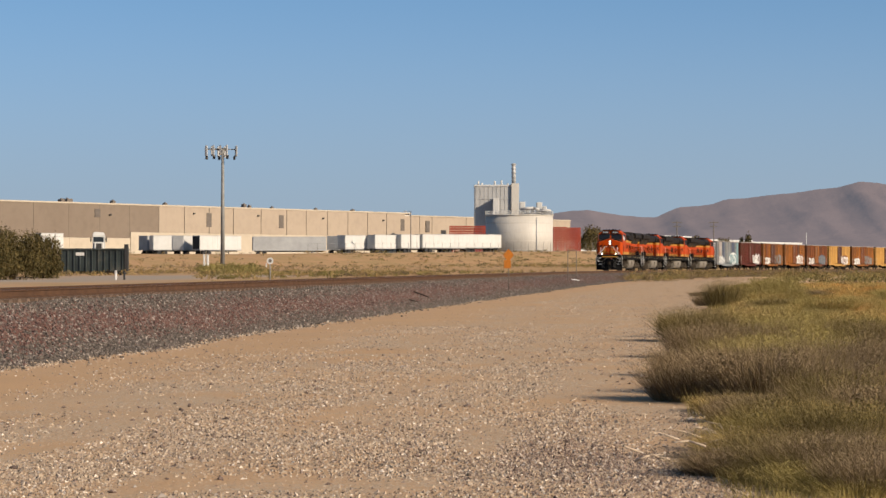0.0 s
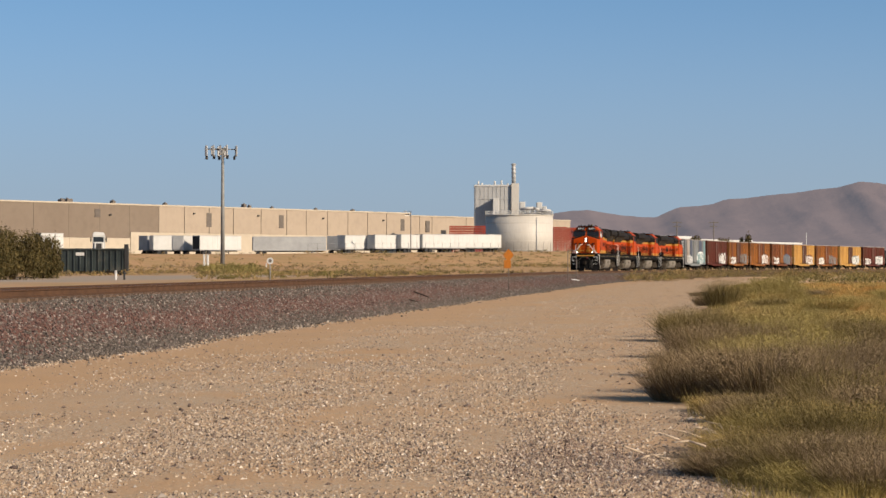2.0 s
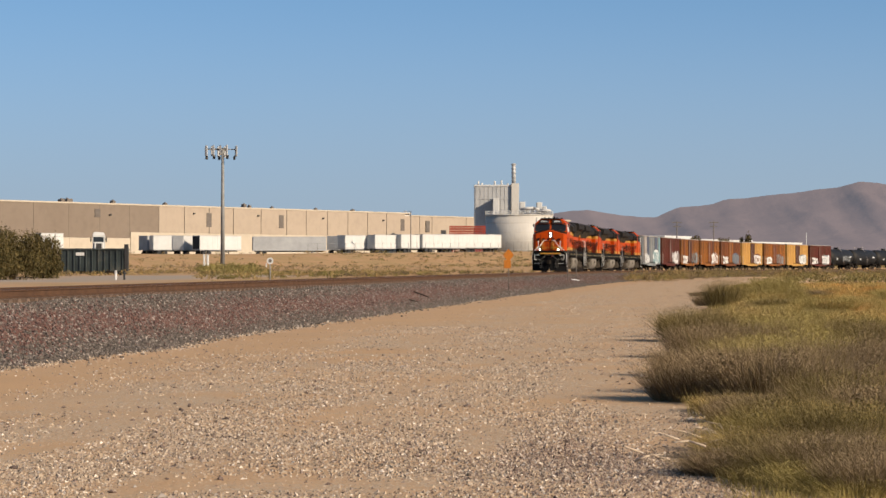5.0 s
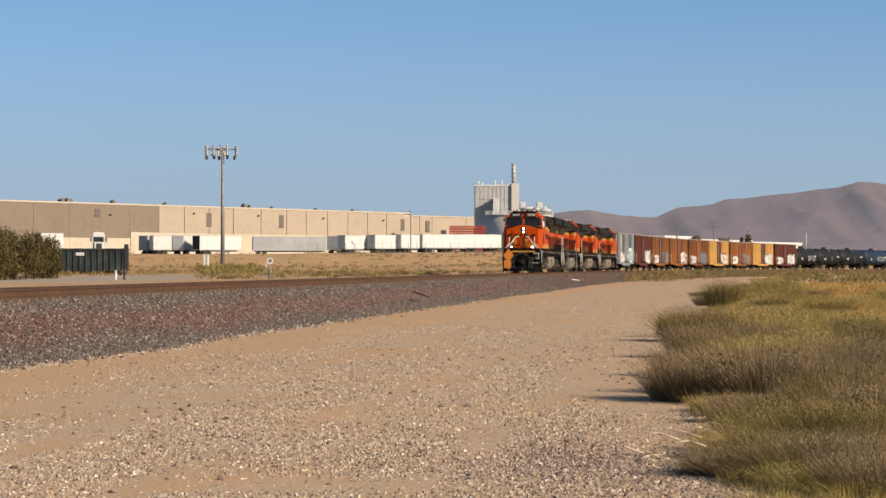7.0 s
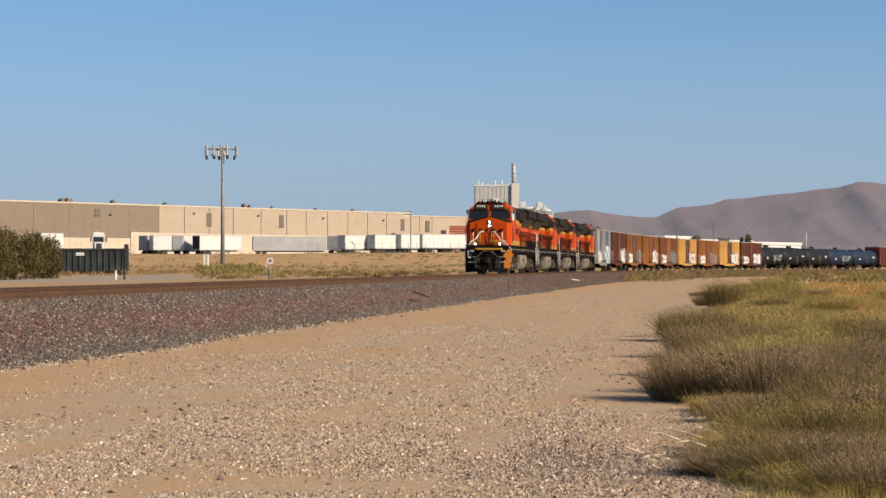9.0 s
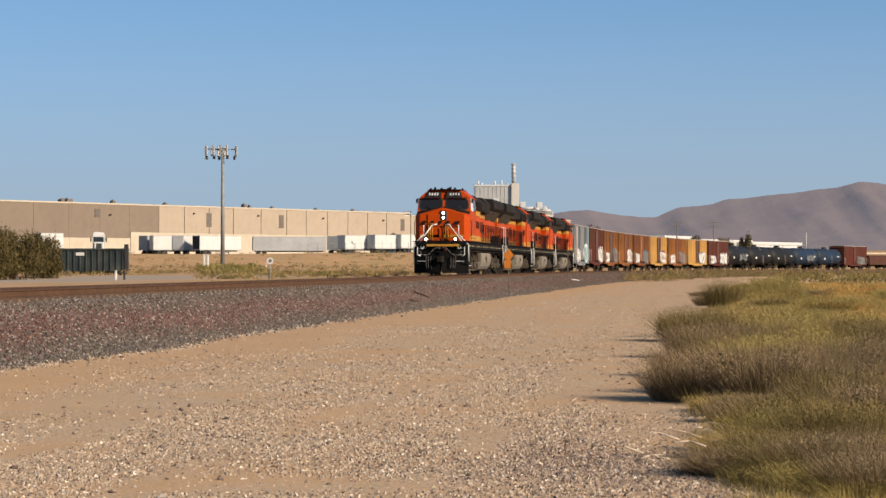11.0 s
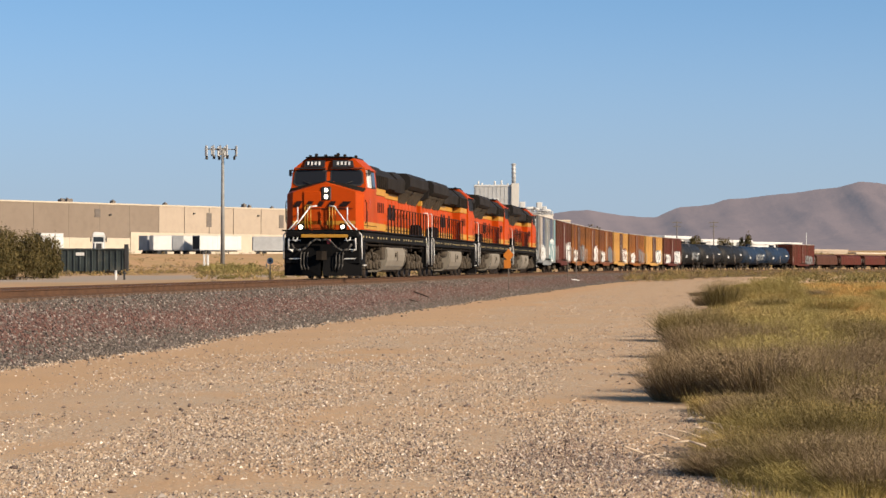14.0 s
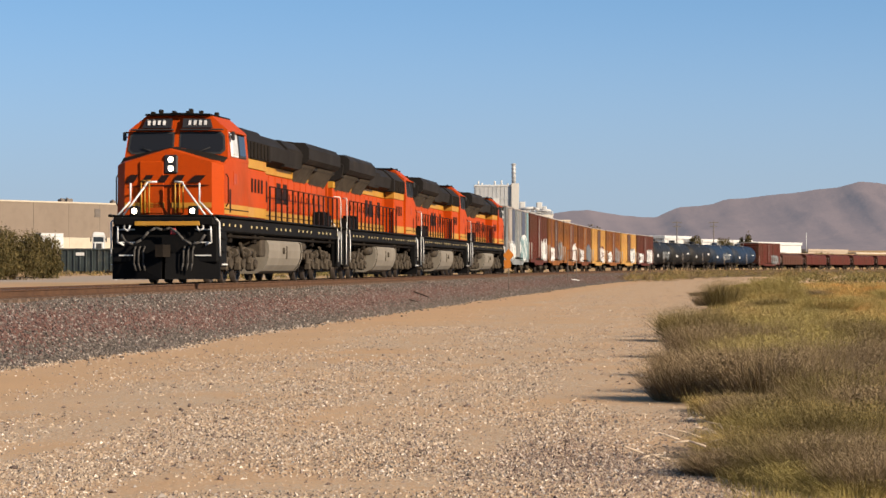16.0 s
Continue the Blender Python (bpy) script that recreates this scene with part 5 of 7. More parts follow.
def freight_bogie(w, x):
    b = part("bogie", shared("freight_bolster", lambda: Build().box(-0.25, 0.25, -1.15, 1.15, 0.5, 0.82, 0.04), M_GEAR), None, w, "cast steel two-axle bogie", pose(x, 0, 0))
    for s in (-1, 1):
        part("side_frame", shared("freight_side", lambda: Build().prism([(-1.15, 0.36), (-1.15, 0.56), (-0.95, 0.62), (-0.45, 0.78), (0.45, 0.78), (0.95, 0.62), (1.15, 0.56), (1.15, 0.36), (0.95, 0.34), (0.5, 0.22), (-0.5, 0.22), (-0.95, 0.34)], "y", -0.07, 0.07), M_GEAR), None, b, "", pose(0, s * 1.02, 0))
        for sx in (-0.18, 0, 0.18):
            part("spring", shared("freight_spring", lambda: Build().turned([(k * 0.04, 0.075 if k % 2 else 0.055) for k in range(7)], "z", 8), M_DUST), None, b, "", pose(sx, s * 1.10, 0.26))
        for ax in (-0.89, 0.89):
            part("bearing_cap", shared("bearing_cap", lambda: Build().cyl((0, -0.05, 0), (0, 0.05, 0), 0.11, n=12), M_DUST), None, b, "", pose(ax, s * 1.12, 0.44))
    for ax in (-0.89, 0.89):
        part("wheelset", shared("freight_wheelset", lambda: wheelset_mesh(0.44), M_WHEEL), None, b, "", pose(ax, 0, 0.44))


def couplers(w, L):
    for s in (-1, 1):
        part("coupler", shared("coupler", lambda: Build().box(0, 0.85, -0.13, 0.13, 0.74, 1.0, 0.03).hull([(0.7, -0.2, 0.7), (0.98, -0.15, 0.7), (0.98, 0.05, 0.7), (0.7, 0.2, 0.7), (0.7, -0.2, 1.04), (0.98, -0.15, 1.04), (0.98, 0.05, 1.04), (0.7, 0.2, 1.04)]), M_GEAR), None, w, "", pose(s * (L / 2 - 0.95), 0, 0, 0, 0, 0 if s > 0 else 180))


def ribbon(b, pts, w, y, s, thick=0.008):
    """A fat painted stroke on the side at y."""
    p, f, n = [], [], len(pts)
    for i, (x, z) in enumerate(pts):
        (xa, za), (xb, zb) = pts[max(0, i - 1)], pts[min(n - 1, i + 1)]
        d = math.hypot(xb - xa, zb - za) or 1
        nx, nz = -(zb - za) / d * w / 2, (xb - xa) / d * w / 2
        p += [(x + nx, y, z + nz), (x - nx, y, z - nz), (x - nx, y + s * thick, z - nz), (x + nx, y + s * thick, z + nz)]
    for i in range(n - 1):
        f += [tuple(4 * i + k for k in (j, (j + 1) % 4)) + tuple(4 * i + 4 + k for k in ((j + 1) % 4, j)) for j in range(4)]
    b.add(p, f + [(3, 2, 1, 0), tuple(4 * n - 4 + k for k in range(4))])


def graffiti(w, x0, x1, z0, z1, seed, mat, y=1.53, back=None):
    rnd = random.Random(seed)
    for s in (1,):
        if back:
            bb = Build()
            n = 12
            bb.prism([((x0 + x1) / 2 + (x1 - x0) * 0.54 * math.cos(2 * math.pi * i / n) * (0.9 + 0.15 * rnd.random()), (z0 + z1) / 2 + (z1 - z0) * 0.6 * math.sin(2 * math.pi * i / n) * (0.9 + 0.15 * rnd.random())) for i in range(n)], "y", s * y, s * (y + 0.004))
            part("graffiti_ground", bb, back, w, "sprayed backing patch")
        x, step = x0, (x1 - x0) / 5
        for k in range(5):
            b = Build()
            h = (z1 - z0) * rnd.uniform(0.75, 1.0)
            kind = rnd.randrange(4)
            if kind == 0:
                pts = [(x + step * (0.5 + 0.36 * math.cos(a)), z0 + h * (0.5 + 0.46 * math.sin(a))) for a in np.linspace(0.7, 5.6, 9)]
            elif kind == 1:
                pts = [(x + step * 0.15, z0), (x + step * 0.3, z0 + h), (x + step * 0.6, z0 + h * 0.1), (x + step * 0.85, z0 + h)]
            elif kind == 2:
                pts = [(x + step * (0.5 + 0.36 * math.cos(a)), z0 + h * (0.5 + 0.46 * math.sin(a))) for a in np.linspace(0, 6.3, 11)]
            else:
                pts = [(x + step * 0.8, z0 + h), (x + step * 0.2, z0 + h * 0.75), (x + step * 0.75, z0 + h * 0.4), (x + step * 0.15, z0)]
            ribbon(b, pts, step * 0.36, s * (y + 0.006), s)
            part("graffiti_stroke", b, mat, w, "sprayed paint stroke")
            x += step


def make_boxcar(L, body, door, label, seed, top=4.45, tag=M_SPRAYW, tag_back=None, bands=None, tag_span=(0.1, 0.8), double=False, end_mat=None):
    w = thing("boxcar", label, "boxcar", group="freight wagons")
    h = L / 2 - 0.85
    part("body", Build().box(-h, h, -1.45, 1.45, 0.98, top - 0.12, 0.02), body, w)
    part("roof", Build().prism([(-1.52, top - 0.16), (-1.5, top - 0.08), (0, top), (1.5, top - 0.08), (1.52, top - 0.16)], "x", -h - 0.04, h + 0.04), M_ROOFG, w, "galvanised roof")
    part("underframe", Build().box(-h, h, -0.3, 0.3, 0.75, 1.06, 0.03).box(-h, h, -1.46, -1.3, 0.95, 1.07, 0.02).box(-h, h, 1.3, 1.46, 0.95, 1.07, 0.02), M_GEAR, w)
    for s in (-1, 1):
        part("side_sill", Build().prism([(-h, 1.07), (-h, 0.80), (-h * 0.55, 0.78), (-h * 0.45, 0.60), (h * 0.45, 0.60), (h * 0.55, 0.78), (h, 0.80), (h, 1.07)], "y", s * 1.42, s * 1.50), body, w)
        n = int(2 * h / 0.95)
        for k in range(n + 1):
            x = -h + 0.04 + k * (2 * h - 0.08) / n
            if abs(x) > 1.62 or not double:
                part("rib", shared("rib%d%s" % (int(top * 100), body.name), lambda: Build().prism([(-0.06, 1.45), (-0.035, 1.505), (0.035, 1.505), (0.06, 1.45)], "z", 1.08, top - 0.16), body), None, w, "", pose(x, 0, 0, 0, 0, 0 if s > 0 else 180))
        d = part("door", Build().box(-1.55, 1.55, min(s * 1.47, s * 1.535), max(s * 1.47, s * 1.535), 1.12, top - 0.25, 0.015), door, w, "sliding door")
        for k in range(5):
            z = 1.4 + k * (top - 2.0) / 4.4
            part("door_ridge", Build().box(-1.5, 1.5, min(s * 1.53, s * 1.56), max(s * 1.53, s * 1.56), z, z + 0.07, 0.01), door, d)
        part("door_bar", Build().box(0.9, 0.96, min(s * 1.55, s * 1.59), max(s * 1.55, s * 1.59), 1.2, top - 0.4, 0.01), M_ROOFG, d)
        part("door_track", Build().box(-3.2, 3.2, s * 1.55 - 0.03, s * 1.55 + 0.03, 1.0, 1.08), M_GEAR, w)
        for e in (-1, 1):
            lad = part("ladder", Build().tube([(e * (h - 0.05), s * 1.56, 1.0), (e * (h - 0.05), s * 1.56, 2.2)], 0.02, 5).tube([(e * (h - 0.5), s * 1.56, 1.0), (e * (h - 0.5), s * 1.56, 2.2)], 0.02, 5), M_ROOFG, w)
            for k in range(4):
                part("rung", Build().cyl((e * (h - 0.05), s * 1.56, 1.1 + 0.33 * k), (e * (h - 0.5), s * 1.56, 1.1 + 0.33 * k), 0.015, n=5), M_ROOFG, lad)
    for e in (-1, 1):
        for k in range(8):
            z = 1.3 + k * (top - 1.7) / 7.5
            part("end_corrugation", Build().prism([(e * h, z), (e * (h + 0.07), z + 0.06), (e * (h + 0.07), z + 0.16), (e * h, z + 0.22)], "y", -1.3, 1.3), end_mat or body, w)
        freight_bogie(w, e * (h - 1.75))
    part("air_tank", Build().turned([(-0.6, 0.05), (-0.55, 0.2), (0.55, 0.2), (0.6, 0.05)], "x", 12, Matrix.Translation((1.4, 0.6, 0.62))), M_GEAR, w)
    couplers(w, L)
    for k, (a, b, mat) in enumerate(bands or ()):
        part("paint_band", Build().box(a * h, b * h, 1.452, 1.512, 1.1, top - 0.2), mat, w, "repainted side panel")
    a, b = tag_span
    # the side is seen with the wagon's front at negative bearing
    graffiti(w, -h * b, -h * a, 1.0, 2.55, seed, tag, 1.565, tag_back)
    if seed % 2:
        graffiti(w, h * 0.30, h * 0.85, 1.0, 2.1, seed + 40, M_SPRAYW, 1.565, None)
    return w


def make_tank_wagon(L, mat, seed):
    w = thing("tank_wagon", "black cylindrical railway tank wagon with top walkway" if mat is M_TANKB else "black cylindrical railway tank wagon with painted-in bluish sheen and top walkway", "tank wagon", group="freight wagons")
    h = L / 2 - 0.75
    R, c = 1.50, 2.26
    prof = [(-h, 0.3), (-h + 0.05, 0.8), (-h + 0.22, 1.2), (-h + 0.5, 1.42), (-h + 0.85, R), (h - 0.85, R), (h - 0.5, 1.42), (h - 0.22, 1.2), (h - 0.05, 0.8), (h, 0.3)]
    sh = part("shell", Build().turned(prof, "x", 36, Matrix.Translation((0, 0, c))), mat, w)
    for x in np.linspace(-h + 1.5, h - 1.5, 6):
        part("weld_band", Build().turned([(x - 0.04, R + 0.001), (x - 0.03, R + 0.012), (x + 0.03, R + 0.012), (x + 0.04, R + 0.001)], "x", 36, Matrix.Translation((0, 0, c))), mat, sh)
    part("manway", Build().cyl((0, 0, c + R - 0.1), (0, 0, c + R + 0.35), 0.42, n=16), mat, w)
    part("platform", Build().box(-1.2, 1.2, -0.75, 0.75, c + R - 0.02, c + R + 0.03, 0.01), M_ROOFG, w, "galvanised top platform")
    for s in (-1, 1):
        part("platform_rail", Build().tube([(-1.2, s * 0.78, c + R), (-1.2, s * 0.78, c + R + 0.5), (1.2, s * 0.78, c + R + 0.5), (1.2, s * 0.78, c + R)], 0.02, 5), M_ROOFG, w)
        part("side_ladder", Build().tube([(-0.2, s * 1.55, 0.7), (-0.2, s * 1.55, c), (-0.2, s * 0.8, c + R + 0.1)], 0.02, 5).tube([(0.2, s * 1.55, 0.7), (0.2, s * 1.55, c), (0.2, s * 0.8, c + R + 0.1)], 0.02, 5), M_ROOFG, w)
        for k in range(3):
            part("stencil_bar", Build().box(-h * 0.7 + 0.5 * k, -h * 0.7 + 0.5 * k + 0.38, s * 1.502 - 0.006, s * 1.502 + 0.006, c - 0.05, c + 0.16), M_SPRAYW, w, "plain white stencil bar")
            part("hazard_bar", Build().box(h * 0.55 + 0.35 * k, h * 0.55 + 0.35 * k + 0.2, s * 1.48 - 0.03, s * 1.48 + 0.012, c - 0.5, c - 0.15), M_SPRAYW, w, "plain white bar")
    for e in (-1, 1):
        part("saddle", Build().box(e * (h - 1.7) - 1.3, e * (h - 1.7) + 1.3, -1.35, 1.35, 0.78, 1.12, 0.05), M_GEAR, w)
        part("end_walkway", Build().box(e * (h + 0.1) - 0.25, e * (h + 0.1) + 0.25, -1.4, 1.4, 1.05, 1.1), M_GEAR, w)
        part("end_rail", Build().tube([(e * (h + 0.3), -1.4, 1.1), (e * (h + 0.3), -1.4, 2.1), (e * (h + 0.3), 1.4, 2.1), (e * (h + 0.3), 1.4, 1.1)], 0.02, 5), M_GEAR, w)
        freight_bogie(w, e * (h - 1.6))
    couplers(w, L)
    if seed % 2:
        graffiti(w, -h * 0.6, h * 0.1, 1.6, 2.5, seed, M_GREYW, 1.50, None)
    return w


def make_coil_wagon(L, mat, seed):
    w = thing("covered_coil_wagon", "low oxide red covered wagon with rounded hood", "covered wagon", group="freight wagons")
    h = L / 2 - 0.8
    part("deck", Build().box(-h, h, -1.4, 1.4, 0.85, 1.15, 0.04).box(-h, h, -0.35, 0.35, 0.6, 0.85, 0.03), M_GEAR, w)
    arch = [(-1.44, 0.86), (-1.44, 2.05), (-1.32, 2.42), (-0.98, 2.64), (0, 2.76), (0.98, 2.64), (1.32, 2.42), (1.44, 2.05), (1.44, 0.86)]
    hood = part("hood", Build().prism(arch, "x", -h + 0.7, h - 0.7), mat, w, "rounded steel hood")
    for k in range(9):
        x = -h + 0.75 + k * (2 * h - 1.5) / 8
        part("hoop", Build().prism([(y * 1.012, 1.16 + (z - 1.16) * 1.012) for y, z in arch], "x", x - 0.05, x + 0.05), mat, hood)
    for e in (-1, 1):
        part("end_bulkhead", Build().box(e * (h - 0.62) - 0.06, e * (h - 0.62) + 0.06, -1.4, 1.4, 1.15, 2.2, 0.03), mat, w)
        part("end_rail", Build().tube([(e * h, -1.35, 1.15), (e * h, -1.35, 2.0), (e * h, 1.35, 2.0), (e * h, 1.35, 1.15)], 0.02, 5), M_ROOFG, w)
        freight_bogie(w, e * (h - 1.8))
    for k in range(3):
        part("mark_bar", Build().box(-h * 0.55 + 0.45 * k, -h * 0.55 + 0.45 * k + 0.36, 1.425, 1.437, 1.5 + 0.1 * k, 1.75 + 0.1 * k), M_SPRAYW, w, "plain white bar")
    couplers(w, L)
    return w


LENGTHS = [22.31] * 4 + [19.27, 17.65, 16.96, 17.06, 17.16, 17.38, 17.75, 17.60, 17.68, 17.68, 17.41, 17.49, 17.94, 18.11, 18.53, 18.34, 18.04, 17.93, 18.04, 18.04, 18.04]


def run(t):
    """Metres still to go at t to the place at the end."""
    u = 16.0 - t
    return 13.2039 * u + 0.00541 * u * u + 0.000249 * u ** 3


def vehicle_rows(k, reverse=False, bogies=0.66):
    start = -0.6 + sum(LENGTHS[:k])
    L = LENGTHS[k]
    rows = []
    for i in range(0, 33):
        t = i * 0.5
        mid = run(t) + start + L / 2
        a, b = on_track(mid - L * bogies / 2), on_track(mid + L * bogies / 2)
        x, y = (a[0] + b[0]) / 2, (a[1] + b[1]) / 2
        ang = math.degrees(math.atan2(a[1] - b[1], a[0] - b[0])) + (180 if reverse else 0)
        rows.append((t, pose(float(x), float(y), RAIL, 0, 0, ang)))
    return rows


LOCO, AXLES = make_loco()
LOCOS = [LOCO] + [copy_thing(LOCO, pose(0, 0, 0)) for _ in range(3)]
for o in LOCOS[1:]:                      # trailing engines run with their lamps dark
    tagged(o, "orange and black diesel locomotive coupled backwards behind the lead")
    for c in o.children:
        if c.name.startswith(("headlight.", "ditch_light.")):
            c.data = c.data.copy()
            c.data.materials[0] = M_RAILW
        if c.name.startswith("side_window_frame"):
            c.data = c.data.copy()
            c.data.materials[0] = M_BLACK
            for q in c.children:
                q.data = q.data.copy()
                q.data.materials[0] = M_DIMWIN
WAGONS = [
    make_boxcar(LENGTHS[4], M_GREYW, M_GREYW, "pale blue-grey high boxcar covered in graffiti", 11, 4.42, M_SPRAYT, M_SPRAYW, [(-0.62, -0.35, M_SPRAYD), (0.55, 0.8, M_ROOFG), (0.30, 0.5, M_SPRAYD), (-0.95, -0.78, M_SPRAYT)], end_mat=M_SPRAYW),
    make_boxcar(LENGTHS[5], M_OXIDE, M_OXIDE, "oxide red boxcar with white graffiti along its base", 2, 4.45, M_SPRAYW, None),
    make_boxcar(LENGTHS[6], M_RUSTOR, M_RUSTDK, "faded orange boxcar with dark rusty door", 5, 4.45, M_GREYW, None, [(0.5, 0.72, M_RUSTBR)]),
    make_boxcar(LENGTHS[7], M_RUSTOR, M_RUSTBR, "faded orange boxcar with pale graffiti", 6, 4.45, M_SPRAYW, M_RUSTBR, [(-0.4, -0.25, M_RUSTDK)]),
    make_boxcar(LENGTHS[8], M_RUSTBR, M_RUSTOR, "rusty brown boxcar with blue-grey graffiti", 7, 4.45, M_GREYW, M_SPRAYD),
    make_boxcar(LENGTHS[9], M_YELW, M_RUSTDK, "yellow boxcar with dark brown door and graffiti", 8, 4.45, M_SPRAYW, M_RUSTBR),
    make_boxcar(LENGTHS[10], M_RUSTOR, M_RUSTBR, "rusty orange boxcar with brown door", 9, 4.45, M_GREYW, M_RUSTBR),
    make_boxcar(LENGTHS[11], M_YELW, M_RUSTDK, "yellow boxcar with dark door and white graffiti", 10, 4.45, M_SPRAYW, M_GREYW),
    make_boxcar(LENGTHS[12], M_OXIDE, M_OXIDE, "oxide red boxcar with long white graffiti", 13, 4.45, M_SPRAYW, M_GREYW),
    make_tank_wagon(LENGTHS[13], M_TANKB, 1), make_tank_wagon(LENGTHS[14], M_TANKB, 2), make_tank_wagon(LENGTHS[15], M_TANKB, 4),
    make_tank_wagon(LENGTHS[16], M_TANKBL, 3), make_tank_wagon(LENGTHS[17], M_TANKBL, 6),
    make_boxcar(LENGTHS[18], M_OXIDE, M_OXIDE, "oxide red boxcar behind the black tank wagons", 14, 4.5, M_GREYW, None),
    make_coil_wagon(LENGTHS[19], M_RUSTDK, 1),
] + [make_coil_wagon(LENGTHS[k], M_OXIDE, k) for k in range(20, 25)]


def motions():
    for k, ob in enumerate(LOCOS):
        walk(ob, vehicle_rows(k, k > 0, 0.62))
        d = 1 if k == 0 else -1
        for bogie in (c for c in ob.children if c.name.startswith("bogie")):
            for ax in (c for c in bogie.children if c.name.startswith("wheelset")):
                x = ax.matrix_basis.translation.x
                walk(ax, [(i / 30, pose(x, 0, 0.53) @ Matrix.Rotation(d * (run(0) - run(i / 30)) / 0.53, 4, 'Y')) for i in range(481)])
    for k, ob in enumerate(WAGONS):
        walk(ob, vehicle_rows(k + 4))
# ---------------- loose stone
rng = np.random.default_rng(7)
OCT_F = np.array([(0, 2, 4), (2, 1, 4), (1, 3, 4), (3, 0, 4), (2, 0, 5), (1, 2, 5), (3, 1, 5), (0, 3, 5)])


def stones(x, y, z, r, flat=0.65):
    """Many small angular stones as one set of vertices and triangles."""
    n = len(x)
    base = np.array([(1, 0, 0), (-1, 0, 0), (0, 1, 0), (0, -1, 0), (0, 0, 1), (0, 0, -1)], float)
    p = base[None] * (0.7 + 0.6 * rng.random((n, 6, 1)))
    p += rng.normal(0, 0.22, (n, 6, 3))
    p[:, :, 2] *= flat
    a = rng.random(n) * 6.283
    c, s = np.cos(a)[:, None], np.sin(a)[:, None]
    q = np.stack([p[:, :, 0] * c - p[:, :, 1] * s, p[:, :, 0] * s + p[:, :, 1] * c, p[:, :, 2]], -1) * r[:, None, None]
    q += np.stack([x, y, z + r * 0.25], -1)[:, None, :]
    f = (OCT_F[None] + 6 * np.arange(n)[:, None, None]).reshape(-1, 3)
    return q.reshape(-1, 3), f


TET_F = np.array([(0, 1, 3), (1, 2, 3), (2, 0, 3), (0, 2, 1)])


def chips(x, y, z, r):
    """Small crushed chips: four-faced splinters."""
    n = len(x)
    a = rng.random(n)[:, None] * 6.283 + np.array([0, 2.1, 4.2])[None] + rng.normal(0, 0.3, (n, 3))
    k = 0.75 + 0.6 * rng.random((n, 3))
    low = np.stack([np.cos(a) * k, np.sin(a) * k, -0.35 + 0.25 * rng.random((n, 3))], -1)
    top = np.stack([rng.normal(0, 0.3, n), rng.normal(0, 0.3, n), 0.5 + 0.5 * rng.random(n)], -1)[:, None]
    q = np.concatenate([low, top], 1) * r[:, None, None] + np.stack([x, y, z + r * 0.1], -1)[:, None, :]
    f = (TET_F[None] + 4 * np.arange(n)[:, None, None]).reshape(-1, 3)
    return q.reshape(-1, 3), f


def blot(x, y, px, d, w, l):
    """A soft patch on the road round a bearing and a distance."""
    return np.exp(-((x - (px - 784) / 4297.2 * d) / w) ** 2 - ((y - d) / l) ** 2)


def patchy(x, y):
    """0 to 1: where crushed stone lies thick, drawn out along the road between bare wheel tracks."""
    u, v = x * 0.994 - y * 0.11, x * 0.11 + y * 0.994
    base = 0.50 + 0.16 * np.sin(u * 2.3 + 0.9 * np.sin(v * 0.23)) + 0.14 * np.sin(u * 0.9 + v * 0.21 + 1.0) + 0.12 * np.sin(v * 0.9 + 2 * np.sin(u * 1.3))
    ruts = sum(np.exp(-((u - c - 0.25 * np.sin(v * 0.11 + c)) / 0.22) ** 2) for c in (-2.0, -3.6, -5.6, -7.3))
    bare = blot(x, y, 590, 16.6, 1.25, 0.55) + blot(x, y, 850, 21.5, 0.22, 3.2) + 0.9 * blot(x, y, 1065, 33, 0.6, 8.0) + 0.8 * blot(x, y, 150, 26, 1.8, 2.6)
    more = blot(x, y, 680, 19.3, 0.75, 1.8) + 1.2 * blot(x, y, 1030, 19, 0.9, 4.2) + 0.7 * blot(x, y, 760, 32, 1.2, 5.0)
    return np.clip(base + 0.55 * more - 0.42 * ruts - 0.75 * bare, 0.03, 1)


